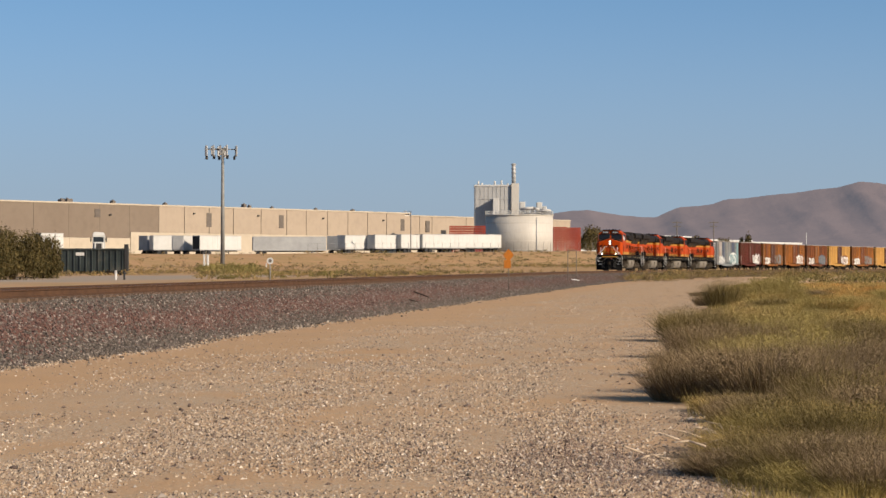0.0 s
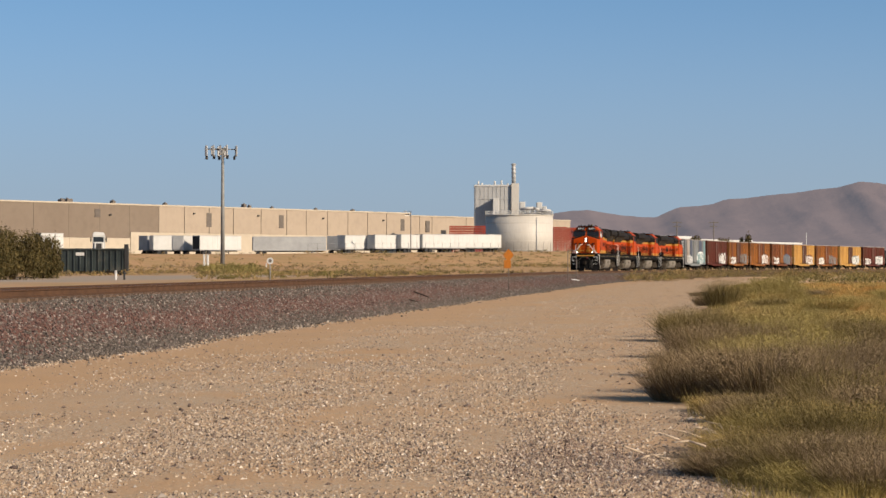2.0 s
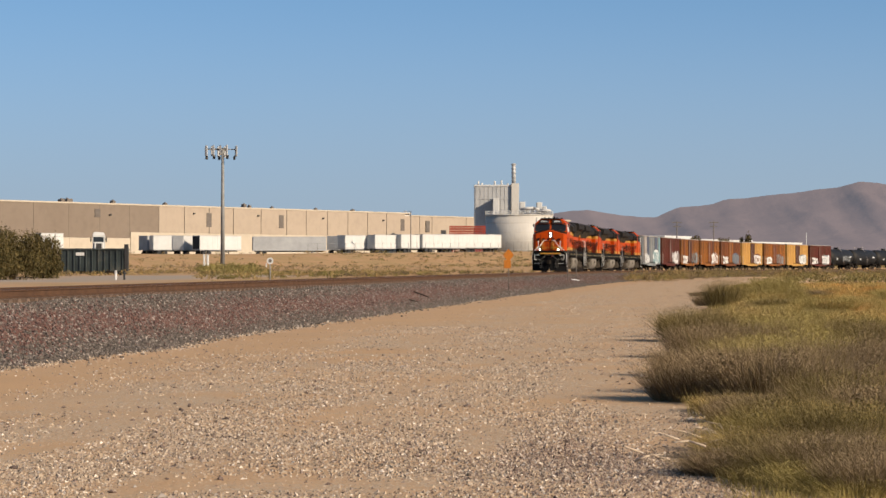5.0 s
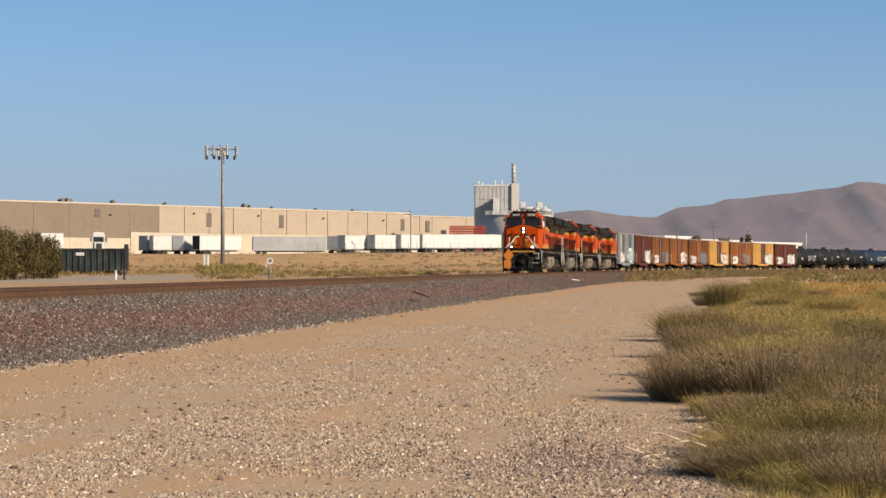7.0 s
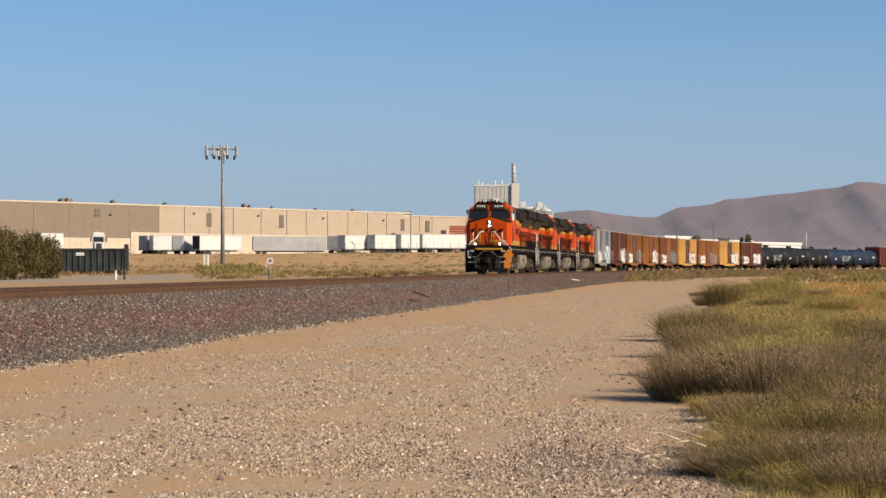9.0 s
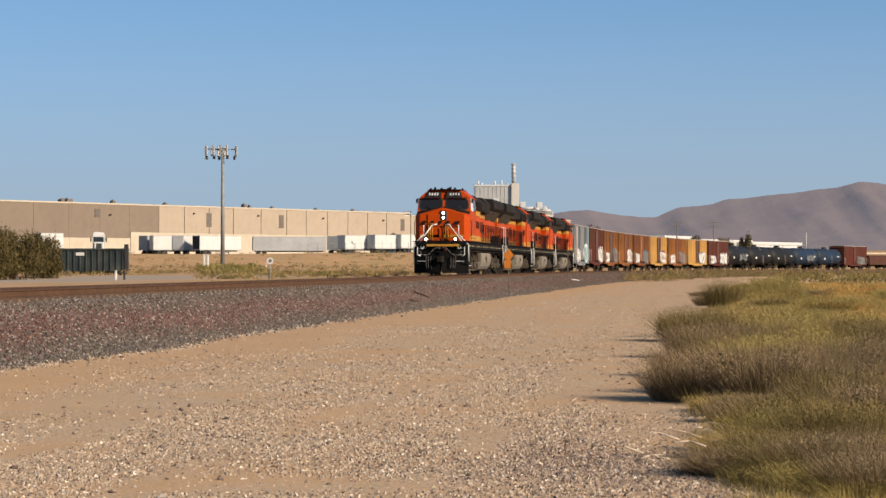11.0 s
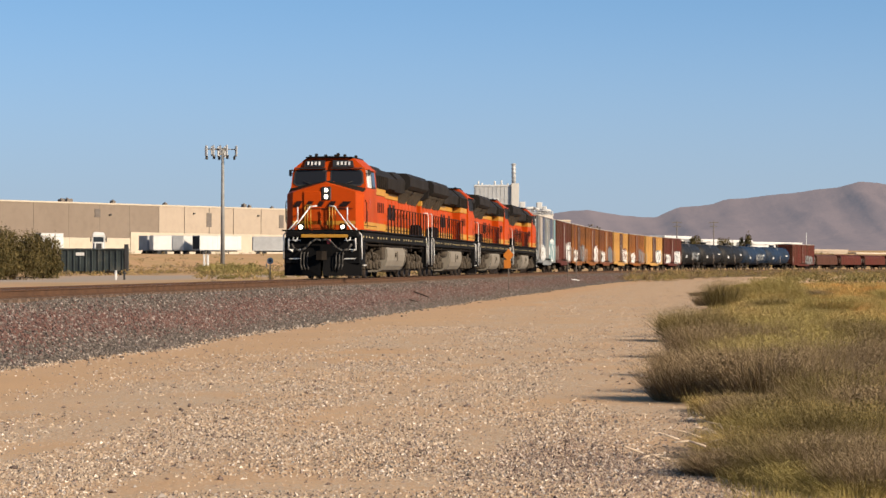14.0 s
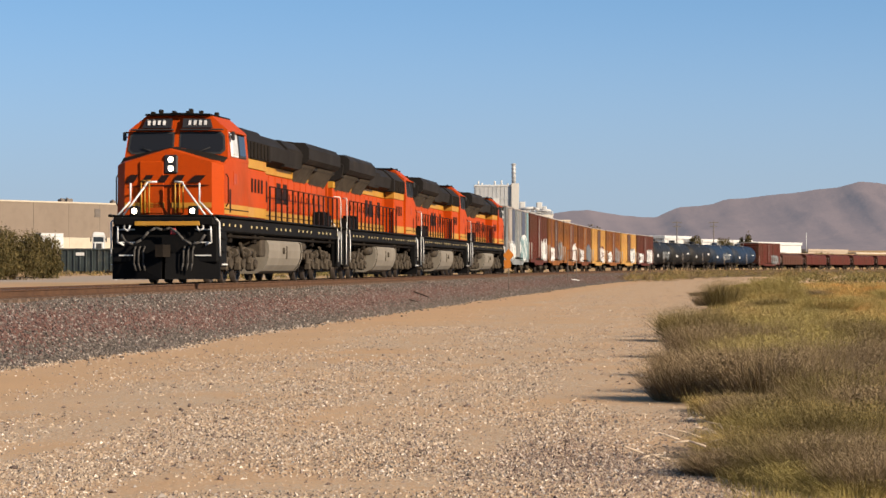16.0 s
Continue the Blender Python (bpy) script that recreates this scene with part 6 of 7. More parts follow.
def road_stones():
    sets = {"tan": [], "dark": []}
    for y0, y1, dens, lo, hi in ((15.2, 19.5, 2500, 0.005, 0.021), (19.5, 27, 1500, 0.006, 0.022), (27, 38, 620, 0.0075, 0.023), (38, 62, 200, 0.0095, 0.026), (62, 130, 26, 0.014, 0.034), (130, 260, 2.4, 0.02, 0.05)):
        n = int(dens * 0.19 * (y1 * y1 - y0 * y0))
        y = np.sqrt(rng.uniform(y0 * y0, y1 * y1, n))
        x = rng.uniform(-0.19, 0.19, n) * y
        off, s = track_offset(x, y)
        thick = patchy(x, y) * (0.10 + 0.9 * smooth(off + 0.5 * wobble(x, y, 4.0, 2), 5.6, 8.6)) * np.where(y > 62, 0.8, 1.0)
        fringe = np.exp(-((off - 4.35 - 0.2 * wobble(x, y, 1.5, 6)) / 0.42) ** 2)
        keep = (off > 3.8) & (x < veg_edge(y) + 1.2) & (rng.random(n) < np.maximum(thick, 1.0 * fringe))
        r = (lo + (hi - lo) * rng.random(n) ** 3.6) * (1 + 0.7 * fringe)
        shady = rng.random(n) < np.clip(0.22 + 0.65 * blot(x, y, 1040, 18.5, 0.85, 4.0) + 0.5 * blot(x, y, 1270, 25, 0.4, 5.0), 0, 0.85)
        for k, m in (("tan", keep & ~shady), ("dark", keep & shady)):
            sets[k].append(np.stack([x, y, r])[:, m])
    n = 420                                                    # single larger stones
    y = np.sqrt(rng.uniform(13.8 ** 2, 45.0 ** 2, n))
    x = rng.uniform(-0.19, 0.17, n) * y
    big = (x < veg_edge(y) + 0.6) & (track_offset(x, y)[0] > 5)
    x, y, r = x[big], y[big], rng.uniform(0.018, 0.036, n)[big]
    pal = {"tan": [(0.085, 0.062, 0.046), (0.24, 0.18, 0.125), (0.31, 0.235, 0.165), (0.37, 0.29, 0.21), (0.20, 0.155, 0.12), (0.28, 0.22, 0.16), (0.42, 0.345, 0.265), (0.16, 0.12, 0.09), (0.58, 0.51, 0.43)],
           "dark": [(0.07, 0.05, 0.042), (0.13, 0.09, 0.07), (0.20, 0.145, 0.115), (0.10, 0.07, 0.06), (0.30, 0.24, 0.19), (0.16, 0.11, 0.088), (0.09, 0.065, 0.055), (0.50, 0.44, 0.38)]}
    say = {"tan": "loose crushed tan and grey stone on the service road", "dark": "darker brown crushed stone on the service road"}
    for k in sets:
        a, b, c = np.concatenate(sets[k], 1)
        m = island_material(k + "_road_stone", pal[k])
        v, f = chips(a, b, on_ground(a, b), c)
        if k == "dark":
            v2, f2 = stones(x, y, on_ground(x, y), r)
            v, f = np.concatenate([v, v2]), np.concatenate([f, f2 + len(v)])
        tagged(new("gravel", raw_mesh("gravel", v, f, m)), say[k], "gravel", kind="stuff")


road_stones()


def ballast_stones():
    bed_o, bed_z = [1.2, 1.85, 2.7, 3.7, 4.6], [0.785, 0.785, 0.48, 0.12, -0.06]
    sets = {"grey": [], "red": []}
    for s0, s1, dens in ((-45, -5, 420), (-5, 35, 330), (35, 90, 170), (90, 200, 60)):
        n = int(dens * (s1 - s0) * 3.1)
        s = rng.uniform(s0, s1, n)
        o = np.where(rng.random(n) < 0.03, 4.25 + rng.exponential(0.16, n), rng.uniform(1.2, 4.35, n))      # a few roll out onto the sand
        x, y, _ = on_track(s, o)
        z = np.maximum(np.interp(o, bed_o, bed_z) + 0.03 * wobble(x, y, 1.3, 4), np.where(o > 4.1, on_ground(x, y), -9))
        r = rng.uniform(0.018, 0.042, n)
        reddish = np.exp(-((o - 2.9 - 0.25 * wobble(x, y, 4.0, 9)) / 0.75) ** 2) > rng.random(n) * 1.1
        sets["red"].append(np.stack([x, y, z, r])[:, reddish])
        sets["grey"].append(np.stack([x, y, z, r])[:, ~reddish])
    pal = {"grey": [(0.04, 0.033, 0.028), (0.065, 0.053, 0.045), (0.09, 0.074, 0.062), (0.075, 0.06, 0.052), (0.12, 0.10, 0.082), (0.052, 0.043, 0.038), (0.27, 0.23, 0.2)],
           "red": [(0.075, 0.037, 0.030), (0.105, 0.053, 0.043), (0.07, 0.043, 0.038), (0.135, 0.075, 0.06), (0.09, 0.048, 0.041), (0.085, 0.068, 0.06), (0.26, 0.21, 0.185)]}
    for k, lab in (("grey", "loose grey crushed ballast rock on the shoulder"), ("red", "loose reddish crushed ballast rock on the slope")):
        x, y, z, r = np.concatenate(sets[k], 1)
        v, f = stones(x, y, z, r, 0.85)
        tagged(new("ballast_rock", raw_mesh("ballast_rock", v, f, island_material(k + "_ballast_rock", pal[k]))), lab, "ballast", kind="stuff")


ballast_stones()

# ---------------- plants
def blades(n, spread, h, w, lean=0.5, tall=0.5, cx=0.0, cy=0.0):
    """n upright blades (one triangle each) round a root."""
    a, d = rng.random(n) * 6.283, spread * np.sqrt(rng.random(n))
    bx, by = cx + d * np.cos(a), cy + d * np.sin(a)
    t = rng.random(n) * 6.283
    out = lean * (0.3 + rng.random(n))
    hh = h * (tall + (1 - tall) * rng.random(n))
    tx, ty = bx + out * hh * np.cos(a + rng.normal(0, 0.7, n)), by + out * hh * np.sin(a + rng.normal(0, 0.7, n))
    ww = w * (0.6 + 0.8 * rng.random(n))
    p0 = np.stack([bx - ww * np.cos(t), by - ww * np.sin(t), np.zeros(n)], -1)
    p1 = np.stack([bx + ww * np.cos(t), by + ww * np.sin(t), np.zeros(n)], -1)
    return np.stack([p0, p1, np.stack([tx, ty, hh], -1)], 1)


def sprigs(n, rx, h, size, lumps=9, low=0.08):
    """Small leaves in clumps that fill an uneven dome."""
    ca, cr, cz = rng.random(lumps) * 6.283, rx * (0.25 + 0.6 * rng.random(lumps)), h * (0.30 + 0.5 * rng.random(lumps))
    k = rng.integers(0, lumps, n)
    d = rng.normal(0, 1, (n, 3))
    d /= np.linalg.norm(d, axis=1, keepdims=True)
    rad = (0.35 + 0.65 * rng.random(n) ** 0.4)[:, None] * np.array([rx * 0.48, rx * 0.48, h * 0.36])
    c = np.stack([cr[k] * np.cos(ca[k]), cr[k] * np.sin(ca[k]), cz[k]], -1) + d * rad * (0.6 + 0.6 * rng.random((lumps, 1))[k])
    c[:, 2] = np.clip(c[:, 2], h * low, None)
    e1, e2 = rng.normal(0, 1, (n, 3)) * size * 0.45, rng.normal(0, 1, (n, 3)) * size * 0.2
    e1[:, 2] = np.abs(e1[:, 2]) * 1.4 + size * 0.3
    return np.stack([c - e2, c + e2, c + e1], 1)


def twigs(n, rx, h, w):
    a = rng.random(n) * 6.283
    d = rx * (0.2 + 0.8 * rng.random(n))
    tip = np.stack([d * np.cos(a), d * np.sin(a), h * (0.45 + 0.55 * rng.random(n)) * (1 - 0.35 * (d / rx) ** 2)], -1)
    r = np.stack([0.08 * rx * np.cos(a), 0.08 * rx * np.sin(a), np.zeros(n)], -1)
    o = np.stack([-np.sin(a), np.cos(a), np.zeros(n)], -1) * w
    return np.stack([r - o, r + o, tip], 1)


def tri_mesh(name, tris, mat):
    v = tris.reshape(-1, 3)
    return raw_mesh(name, v, np.arange(len(v)).reshape(-1, 3), mat)


SCRUB = {
    "olive": island_material("olive_scrub_leaf", [(0.085, 0.066, 0.022), (0.12, 0.09, 0.03), (0.15, 0.112, 0.04), (0.10, 0.078, 0.025), (0.19, 0.135, 0.055)]),
    "grey": island_material("grey_brown_twig", [(0.125, 0.085, 0.046), (0.175, 0.122, 0.068), (0.215, 0.155, 0.09), (0.155, 0.112, 0.056), (0.10, 0.072, 0.036)]),
    "gold": island_material("golden_dry_grass", [(0.28, 0.20, 0.068), (0.34, 0.24, 0.088), (0.24, 0.178, 0.058), (0.31, 0.205, 0.07), (0.22, 0.17, 0.052)]),
    "green": island_material("yellow_green_scrub", [(0.17, 0.134, 0.038), (0.22, 0.172, 0.052), (0.26, 0.20, 0.068), (0.185, 0.146, 0.043), (0.29, 0.215, 0.085)]),
    "rust": island_material("rust_coloured_grass", [(0.36, 0.18, 0.048), (0.42, 0.21, 0.06), (0.32, 0.18, 0.052), (0.36, 0.22, 0.066)]),
}
M_TWIG = material("dry_wood_twig", (0.16, 0.115, 0.08), 0.9, scale=6, bump=0.3)
M_DEAD = material("bleached_dead_wood", (0.42, 0.34, 0.26), 0.9, other=(0.30, 0.23, 0.17), scale=6, bump=0.3)


def shrub_meshes(kind, k):
    """Leaves and stems of a shrub about 1 m high and 1.3 m across."""
    leaf = np.concatenate([sprigs(3600, 0.62, 0.85, 0.027, 15), blades(3600, 0.42, 0.88, 0.0032, 0.55, 0.25), blades(700, 0.34, 1.08, 0.003, 0.5, 0.6)])
    stem = twigs(120, 0.55, 0.9, 0.008)
    return tri_mesh("shrub_leaves", leaf, SCRUB[kind]), tri_mesh("shrub_stems", stem, M_TWIG)


PROTO = {(kind, k): shrub_meshes(kind, k) for kind in ("olive", "grey", "gold", "green", "rust") for k in range(2)}
SAID = {"olive": "low olive desert shrub with dense small leaves", "grey": "dry grey-brown twiggy desert shrub", "gold": "golden dry desert bunch shrub", "green": "yellow-green leafy desert shrub", "rust": "rust-coloured dry desert bunch grass"}


def shrub(x, y, h, w, kind):
    leaf, stem = PROTO[(kind, int(rng.integers(0, 2)))]
    m = pose(x, y, gz(x, y) - 0.03, 0, 0, float(rng.uniform(0, 360)))
    ob = thing("shrub", SAID[kind], "shrub", m, group="scrub beside the road")
    for nm, me in (("foliage", leaf), ("stem", stem)):
        part(nm, me, None, ob, "", Matrix.Diagonal((w / 1.3, w / 1.3, h, 1)))
    return ob


EDGE = [(1225, 27.5, 0.75, 1.3, "grey"), (1290, 29, 0.85, 1.5, "grey"), (1370, 28.5, 0.8, 1.5, "olive"), (1215, 33, 0.62, 1.1, "grey"), (1250, 40, 0.85, 1.6, "grey"), (1320, 41, 0.9, 1.8, "grey"),
        (1235, 48, 0.95, 1.8, "olive"), (1212, 52, 0.8, 1.3, "olive"), (1290, 54, 1.0, 2.2, "grey"), (1280, 88, 1.5, 1.6, "olive"), (1255, 95, 0.75, 1.5, "grey"), (1345, 33, 0.8, 1.7, "green"),
        (1420, 35, 0.85, 1.8, "green"), (1490, 30, 0.9, 1.6, "grey"), (1400, 47, 0.9, 2.0, "olive"), (1470, 44, 0.85, 2.1, "grey"), (1545, 42, 0.9, 1.8, "olive"), (1500, 24, 0.75, 1.3, "olive"),
        (1375, 21.5, 0.55, 1.0, "olive"), (1440, 19.5, 0.6, 1.1, "olive"), (1330, 19.0, 0.34, 0.9, "grey"), (1530, 19.5, 0.65, 1.2, "olive"), (1400, 17.3, 0.42, 0.9, "olive"), (1490, 17.0, 0.5, 1.0, "grey"), (1560, 22.5, 0.7, 1.3, "grey"),
        (1372, 105, 1.5, 1.8, "green"), (1388, 112, 1.2, 1.6, "olive"), (1340, 118, 0.6, 1.8, "green"), (1240, 125, 0.4, 1.3, "grey")]
for px, d, h, w, kind in EDGE:
    shrub(at_px(px, d), d, h * 0.82, w, kind)
for i in range(56):
    d = float(rng.uniform(15.4, 26))
    e = float(veg_edge(d)) + 0.12
    shrub(e + (0.20 * d - e) * float(rng.random()) ** 0.7, d, float(rng.uniform(0.18, 0.40)), float(rng.uniform(0.6, 1.1)), ("olive", "grey", "gold", "olive", "grey", "green")[i % 6])
for i in range(150):
    d = 27 + 150 * float(rng.random()) ** 1.5
    e = float(veg_edge(d)) + 0.9
    x = e + (0.195 * d - e) * float(rng.random())
    px = 784 + x / d * 4297
    roll = rng.random()
    if d < 37:
        kind = "grey" if px > 1440 or roll < 0.5 else ("green" if roll < 0.8 else "olive")
    elif px > 1450 and d > 46:
        kind = "rust" if roll < 0.42 else ("gold" if roll < 0.75 else "green")
    else:
        kind = "green" if roll < 0.66 else ("olive" if roll < 0.80 else ("gold" if roll < 0.92 else "grey"))
    shrub(x, d, float(rng.uniform(0.28, 0.5) if rng.random() < 0.7 else rng.uniform(0.55, 0.85)), float(rng.uniform(1.0, 2.2)), kind)


def grass_field():
    """Grass between the shrubs, in tufts."""
    for kind, share, hgt in (("green", 0.52, 0.42), ("gold", 0.34, 0.46), ("olive", 0.20, 0.36), ("rust", 0.34, 0.5)):
        T = []
        for y0, y1, tufts, per, w, k in ((14, 24, 900, 46, 0.0024, 0.36), (24, 45, 1000, 34, 0.0045, 0.48), (45, 90, 1400, 26, 0.009, 0.6), (90, 200, 1700, 18, 0.018, 0.75)):
            n = int(tufts * share * 2.0)
            y = np.sqrt(rng.uniform(y0 * y0, y1 * y1, n))
            e = veg_edge(y) + 0.25
            x = e + (0.20 * y - e) * rng.random(n) ** 0.9
            if kind == "rust":
                keep = (x / y > 0.15) & (y > 46)
            else:
                keep = (x > e) & ((kind != "gold") | (y > 30) | ((y > 16.5) & (rng.random(n) < 0.5))) & (rng.random(n) < 0.35 + 0.65 * (0.5 + 0.5 * wobble(x, y, 1.7, {"green": 1, "gold": 3, "olive": 5}[kind]))) & ((kind != "green") | (y > 27) | (rng.random(n) < 0.35))
            x, y = x[keep], y[keep]
            z = on_ground(x, y)
            for i in range(len(x)):
                t = blades(per, 0.16 + 0.004 * y[i], hgt * k * (0.6 + 0.6 * rng.random()), w, 0.5, 0.35)
                T.append(t + np.array([x[i], y[i], z[i] - 0.01]))
        tagged(new("grass", tri_mesh("grass", np.concatenate(T), SCRUB[kind])), {"green": "thin yellow-green grass between the shrubs", "gold": "dry golden grass between the shrubs", "olive": "short olive weeds between the shrubs", "rust": "rust-coloured dry grass"}[kind], "grass", kind="stuff")


grass_field()


def far_scrub():
    """Scrub on the bank, along the line and over the plain."""
    beds = {"olive": [], "gold": [], "green": [], "grey": []}
    kinds = list(beds)

    def clump(x, y, w, h, kind, n=60, size=0.16):
        t = sprigs(n, w, h, size, 4, 0.0)
        beds[kind].append(t + np.array([x, y, gz(x, y)]))
    n = 0
    while n < 1500:                                             # bank below the yard
        u, q = float(rng.uniform(-70, 170)), float(rng.uniform(92, 175))
        m = wall_frame(u, -q, 0)
        x, y = m.translation.x, m.translation.y
        if track_offset(np.array([x]), np.array([y]))[0][0] > -9:
            continue
        px = 784 + x / y * 4297
        dense = 1.0 if q > 128 else 0.6
        if rng.random() < dense:
            k = kinds[int(rng.integers(0, 4))] if q < 128 else ("green", "gold", "gold", "olive")[int(rng.integers(0, 4))]
            clump(x, y, float(rng.uniform(0.5, 1.3)), float(rng.uniform(0.25, 0.65)) * (1.3 if q > 128 else 1.0), k)
        n += 1
    for i in range(620):                                       # weeds between the track and the far end of the road
        s, o = float(rng.uniform(165, 420)), float(rng.uniform(5.2, 9.5))
        x, y, _ = on_track(s, o)
        clump(float(x), float(y), float(rng.uniform(0.6, 1.4)), float(rng.uniform(0.6, 1.35)), ("olive", "gold", "grey", "green")[i % 4], 90, 0.11)
    for i in range(420):                                       # plain beyond the road on the right
        d = float(rng.uniform(170, 480))
        x = float(rng.uniform(veg_edge(min(d, 210)) * d / min(d, 210) * 1.05, 0.2 * d + 3))
        o = track_offset(np.array([x]), np.array([d]))[0][0]
        if o > 15:
            clump(x, d, float(rng.uniform(0.7, 1.8)), float(rng.uniform(0.4, 0.85)), ("green", "olive", "gold", "green")[i % 4], 90, 0.13)
    for i in range(420):                                       # verge behind the track
        s, o = float(rng.uniform(-20, 200)), float(rng.uniform(-34, -9))
        x, y, _ = on_track(s, o)
        px = 784 + x / y * 4297
        if px > 352:
            clump(float(x), float(y), float(rng.uniform(0.4, 0.9)), float(rng.uniform(0.2, 0.5)), ("gold", "green", "olive", "green")[i % 4], 60, 0.11)
    for i in range(1500):                                      # flat and bank behind the track, as seen across it
        px, d = float(rng.uniform(90, 1010)), float(170 * (2.75 ** rng.random()))
        x = at_px(px, d)
        if yard(x, d) > 92 and track_offset(np.array([x]), np.array([d]))[0][0] < -10 and abs(track_offset(np.array([x]), np.array([d]))[0][0] + 24) > 9:
            clump(x, d, float(rng.uniform(0.3, 0.9)), float(rng.uniform(0.15, 0.5)), ("gold", "grey", "gold", "olive")[i % 4], 36, 0.13)
    for i in range(110):                                        # greener patch round the tower's foot
        px, d = float(rng.uniform(355, 455)), float(rng.uniform(240, 330))
        clump(at_px(px, d), d, float(rng.uniform(0.8, 1.5)), float(rng.uniform(0.5, 0.9)), "green", 60, 0.18)
    dull = {"olive": [(0.06, 0.048, 0.018), (0.095, 0.075, 0.028), (0.125, 0.095, 0.037)], "gold": [(0.17, 0.118, 0.046), (0.22, 0.15, 0.06), (0.26, 0.175, 0.075)],
            "green": [(0.105, 0.088, 0.026), (0.145, 0.118, 0.038), (0.18, 0.14, 0.05)], "grey": [(0.09, 0.063, 0.038), (0.14, 0.098, 0.06), (0.18, 0.13, 0.08)]}
    for kind, t in beds.items():
        tagged(new("desert_scrub", tri_mesh("desert_scrub", np.concatenate(t), island_material("far_%s_scrub" % kind, dull[kind]))), "scattered small desert scrub on the bank and verge", "scrub", kind="stuff")


far_scrub()


def big_bush(px, d, h, w, kind, label):
    x = at_px(px, d)
    ob = thing("bush", label, "bush", pose(x, d, gz(x, d) - 0.05), group="tall bushes")
    limbs = Build()
    for i in range(26):
        a, r = float(rng.random() * 6.283), float(rng.uniform(0.2, 0.9)) * w / 2
        mid = (r * 0.4 * math.cos(a), r * 0.4 * math.sin(a), h * 0.4)
        tip = (r * math.cos(a), r * math.sin(a), h * float(rng.uniform(0.7, 1.02)))
        limbs.cyl((0.1 * math.cos(a), 0.1 * math.sin(a), 0), mid, 0.035, 0.02, 5).cyl(mid, tip, 0.02, 0.006, 5)
    part("branch_frame", limbs, M_TWIG, ob)
    part("foliage", tri_mesh("bush_foliage", np.concatenate([sprigs(9000, w / 2, h, 0.14, 26, 0.02), sprigs(2500, w / 2 * 1.1, h * 1.1, 0.10, 40, 0.02), sprigs(5000, w / 2 * 1.15, h * 0.62, 0.14, 24, 0.0)]), SCRUB[kind]), None, ob)


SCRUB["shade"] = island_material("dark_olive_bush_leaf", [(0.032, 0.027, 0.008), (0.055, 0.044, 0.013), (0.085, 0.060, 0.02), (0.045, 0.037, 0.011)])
big_bush(22, 150, 3.0, 3.6, "shade", "large feathery olive desert bush behind the track")
big_bush(74, 156, 2.45, 2.2, "shade", "rounded olive desert bush beside the dark container")
big_bush(-22, 146, 3.1, 3.0, "shade", "grey-brown desert bush behind the track")


def far_tree(px, d, h, w):
    x = at_px(px, d)
    ob = thing("tree", "dark green tree far beyond the track", "tree", pose(x, d, gz(x, d)), group="far trees")
    b = Build().cyl((0, 0, -0.2), (0, 0, h * 0.5), 0.3, 0.18, 8)
    for i in range(7):
        a = i * 0.9
        b.cyl((0, 0, h * (0.3 + 0.03 * i)), (w * 0.35 * math.cos(a), w * 0.35 * math.sin(a), h * 0.75), 0.1, 0.04, 5)
    part("trunk", b, M_TWIG, ob)
    part("crown", tri_mesh("tree_crown", sprigs(1600, w / 2, h, 0.55, 12, 0.2), SCRUB["shade"]), None, ob)


for px, d, h, w in ((1321, 1030, 9.0, 4.5), (1314, 1032, 7.6, 4), (1228, 760, 5.6, 4), (1236, 765, 5.0, 3.5), (1285, 900, 6.0, 6), (1046, 760, 8.0, 9), (1058, 770, 7.5, 8), (1040, 640, 6.5, 8)):
    far_tree(px, d, h, w)


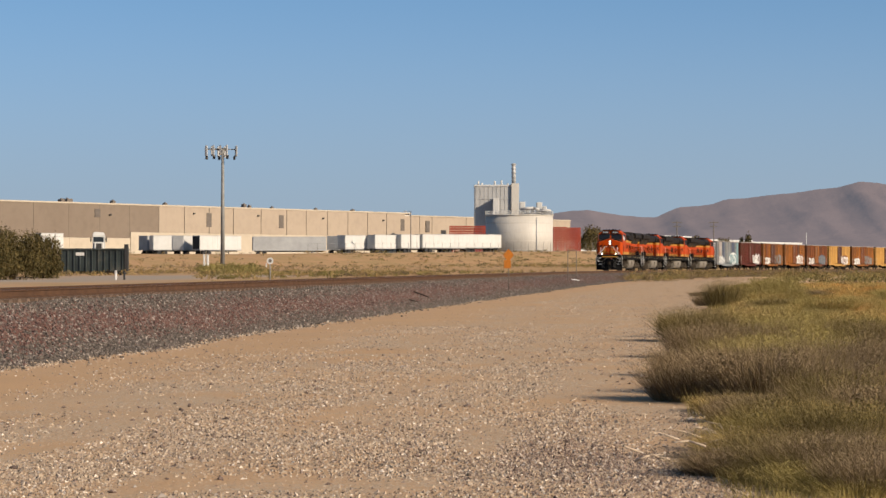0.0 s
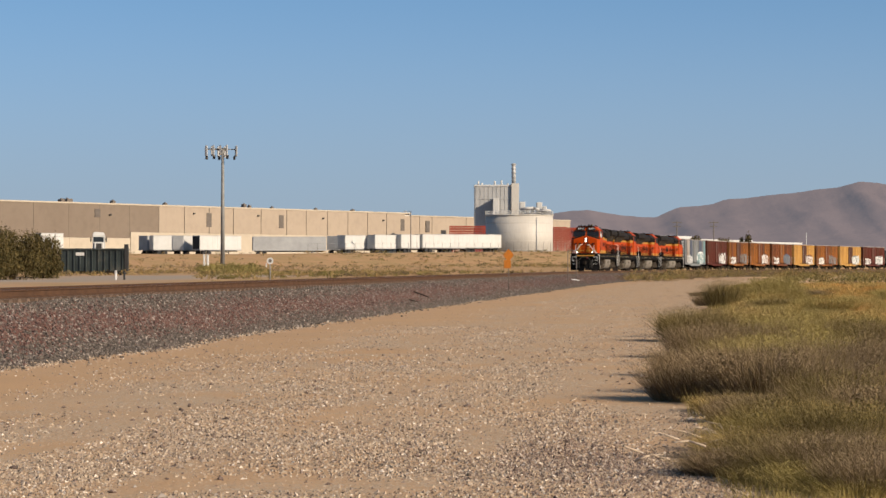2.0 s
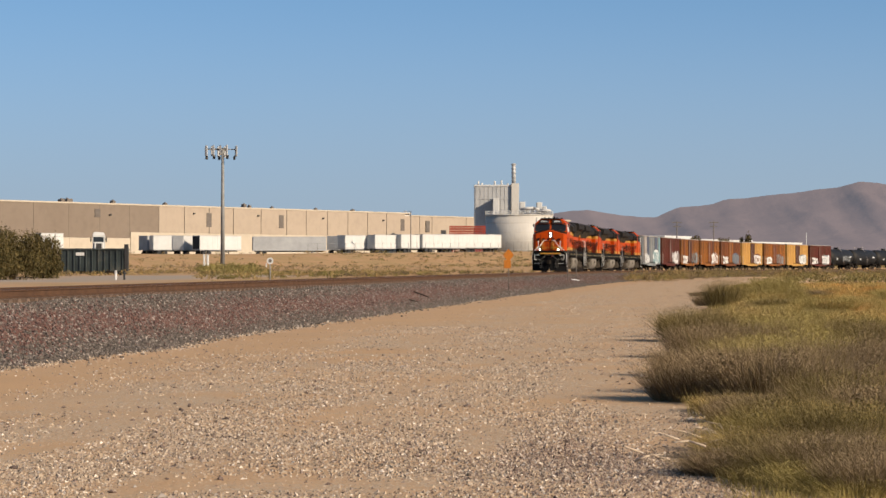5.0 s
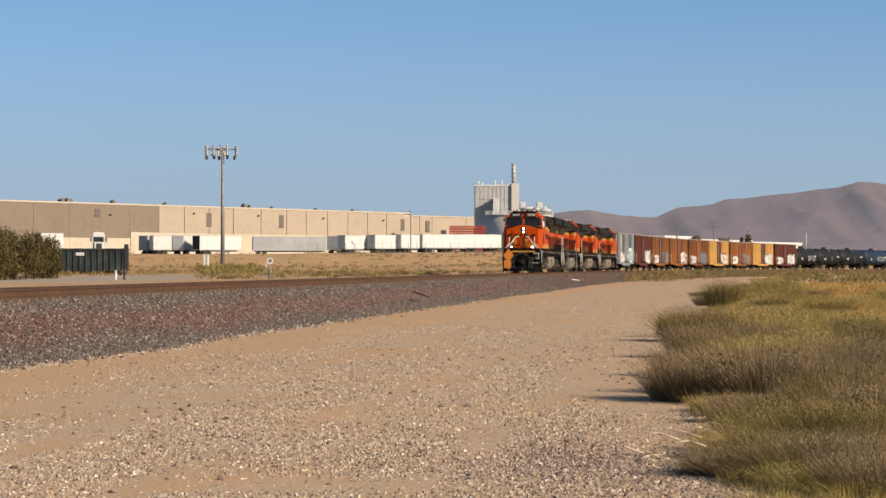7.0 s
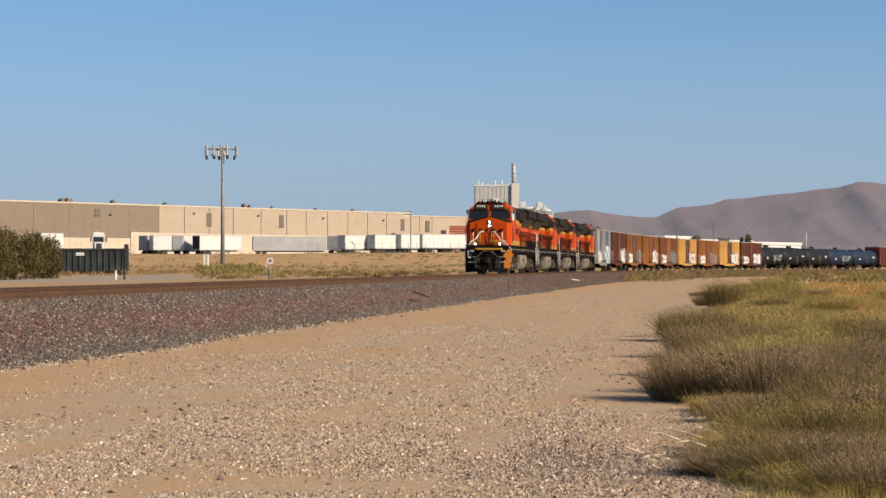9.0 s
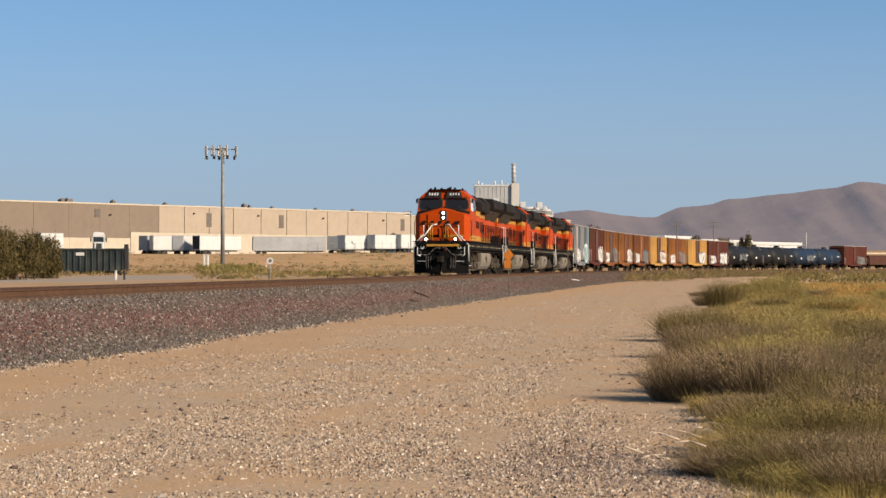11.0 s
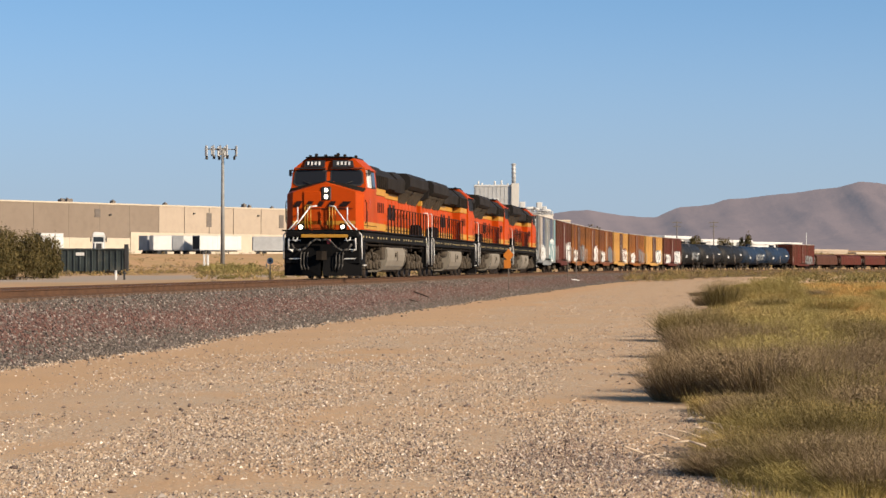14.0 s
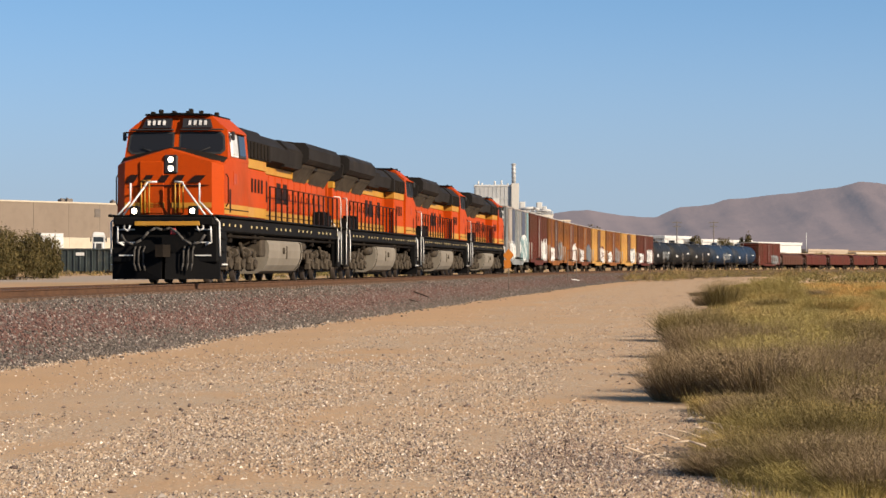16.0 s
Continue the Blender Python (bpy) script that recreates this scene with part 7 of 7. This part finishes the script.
def dead_branches(px, d, n, label):
    x = at_px(px, d)
    ob = thing("dead_branches", label, "branches", pose(x, d, gz(x, d)))
    for i in range(n):
        a, L = float(rng.random() * 6.283), float(rng.uniform(0.15, 0.5))
        c = Vector((float(rng.normal(0, 0.25)), float(rng.normal(0, 0.35)), 0.02 + 0.12 * float(rng.random())))
        m = c + Vector((math.cos(a) * L * 0.5, math.sin(a) * L * 0.5, float(rng.uniform(-0.01, 0.08))))
        e = c + Vector((math.cos(a + 0.3) * L, math.sin(a + 0.3) * L, float(rng.uniform(-0.01, 0.1))))
        part("branch", Build().cyl(c, m, 0.011, 0.008, 5).cyl(m, e, 0.008, 0.003, 5), M_DEAD, ob)


dead_branches(1335, 20.2, 22, "tangle of bleached dead branches at the scrub's edge")
dead_branches(1240, 18.6, 8, "few bleached dry sticks on the gravel")
dead_branches(1450, 26.5, 12, "bleached dead branches between the shrubs")


def lying_bar(px, py, length, ang, label):
    d = 1.5
    for _ in range(40):                                       # down the slope to where the bearing meets the ballast
        x = at_px(px, d)
        off = float(track_offset(np.array([x]), np.array([d]))[0][0])
        z = float(np.interp(off, [1.85, 2.7, 3.7, 4.6], [0.785, 0.48, 0.12, -0.06]))
        d = 0.5 * d + 0.5 * (1.5 - z) * 4297.2 / (py - 472.7)
    thing("scrap_timber", label, "timber", pose(x, d, z + 0.06, 0, 14, ang), b=Build().box(-length / 2, length / 2, -0.02, 0.02, -0.02, 0.02, 0.008).box(length / 2 - 0.1, length / 2 + 0.15, -0.018, 0.012, -0.015, 0.018, 0.006), mat=M_DUST)


lying_bar(747, 529, 0.7, -46, "dark piece of scrap timber lying on the ballast slope")
lying_bar(730, 536, 0.22, -15, "short dark scrap of timber on the ballast slope")

# ---------------- ties under the rails, piece by piece
TIE = Build().prism([(-0.13, 0.0), (-0.11, 0.19), (0.11, 0.19), (0.13, 0.0)], "x", -1.3, 1.3).mesh("tie", M_TIE)
CLIP = Build().box(-0.06, 0.06, -0.05, 0.05, 0, 0.03, 0.008).mesh("clip", M_RAIL)
for k in range(270):
    s = -34 + k * 0.6
    x, y, t = on_track(s)
    tie = part("tie", TIE, None, TRACK, "", pose(float(x), float(y), RAIL - 0.172 - 0.192, 0, 0, -math.degrees(float(t))))
far_ties = Build()
for k in range(900):
    s = 128 + k * 0.6
    x, y, t = on_track(s)
    far_ties.box(-1.3, 1.3, -0.12, 0.12, 0, 0.19, 0, pose(float(x), float(y), RAIL - 0.172 - 0.192, 0, 0, -math.degrees(float(t))))
tagged(part("far_ties", far_ties, M_TIE, TRACK), kind="stuff")

motions()
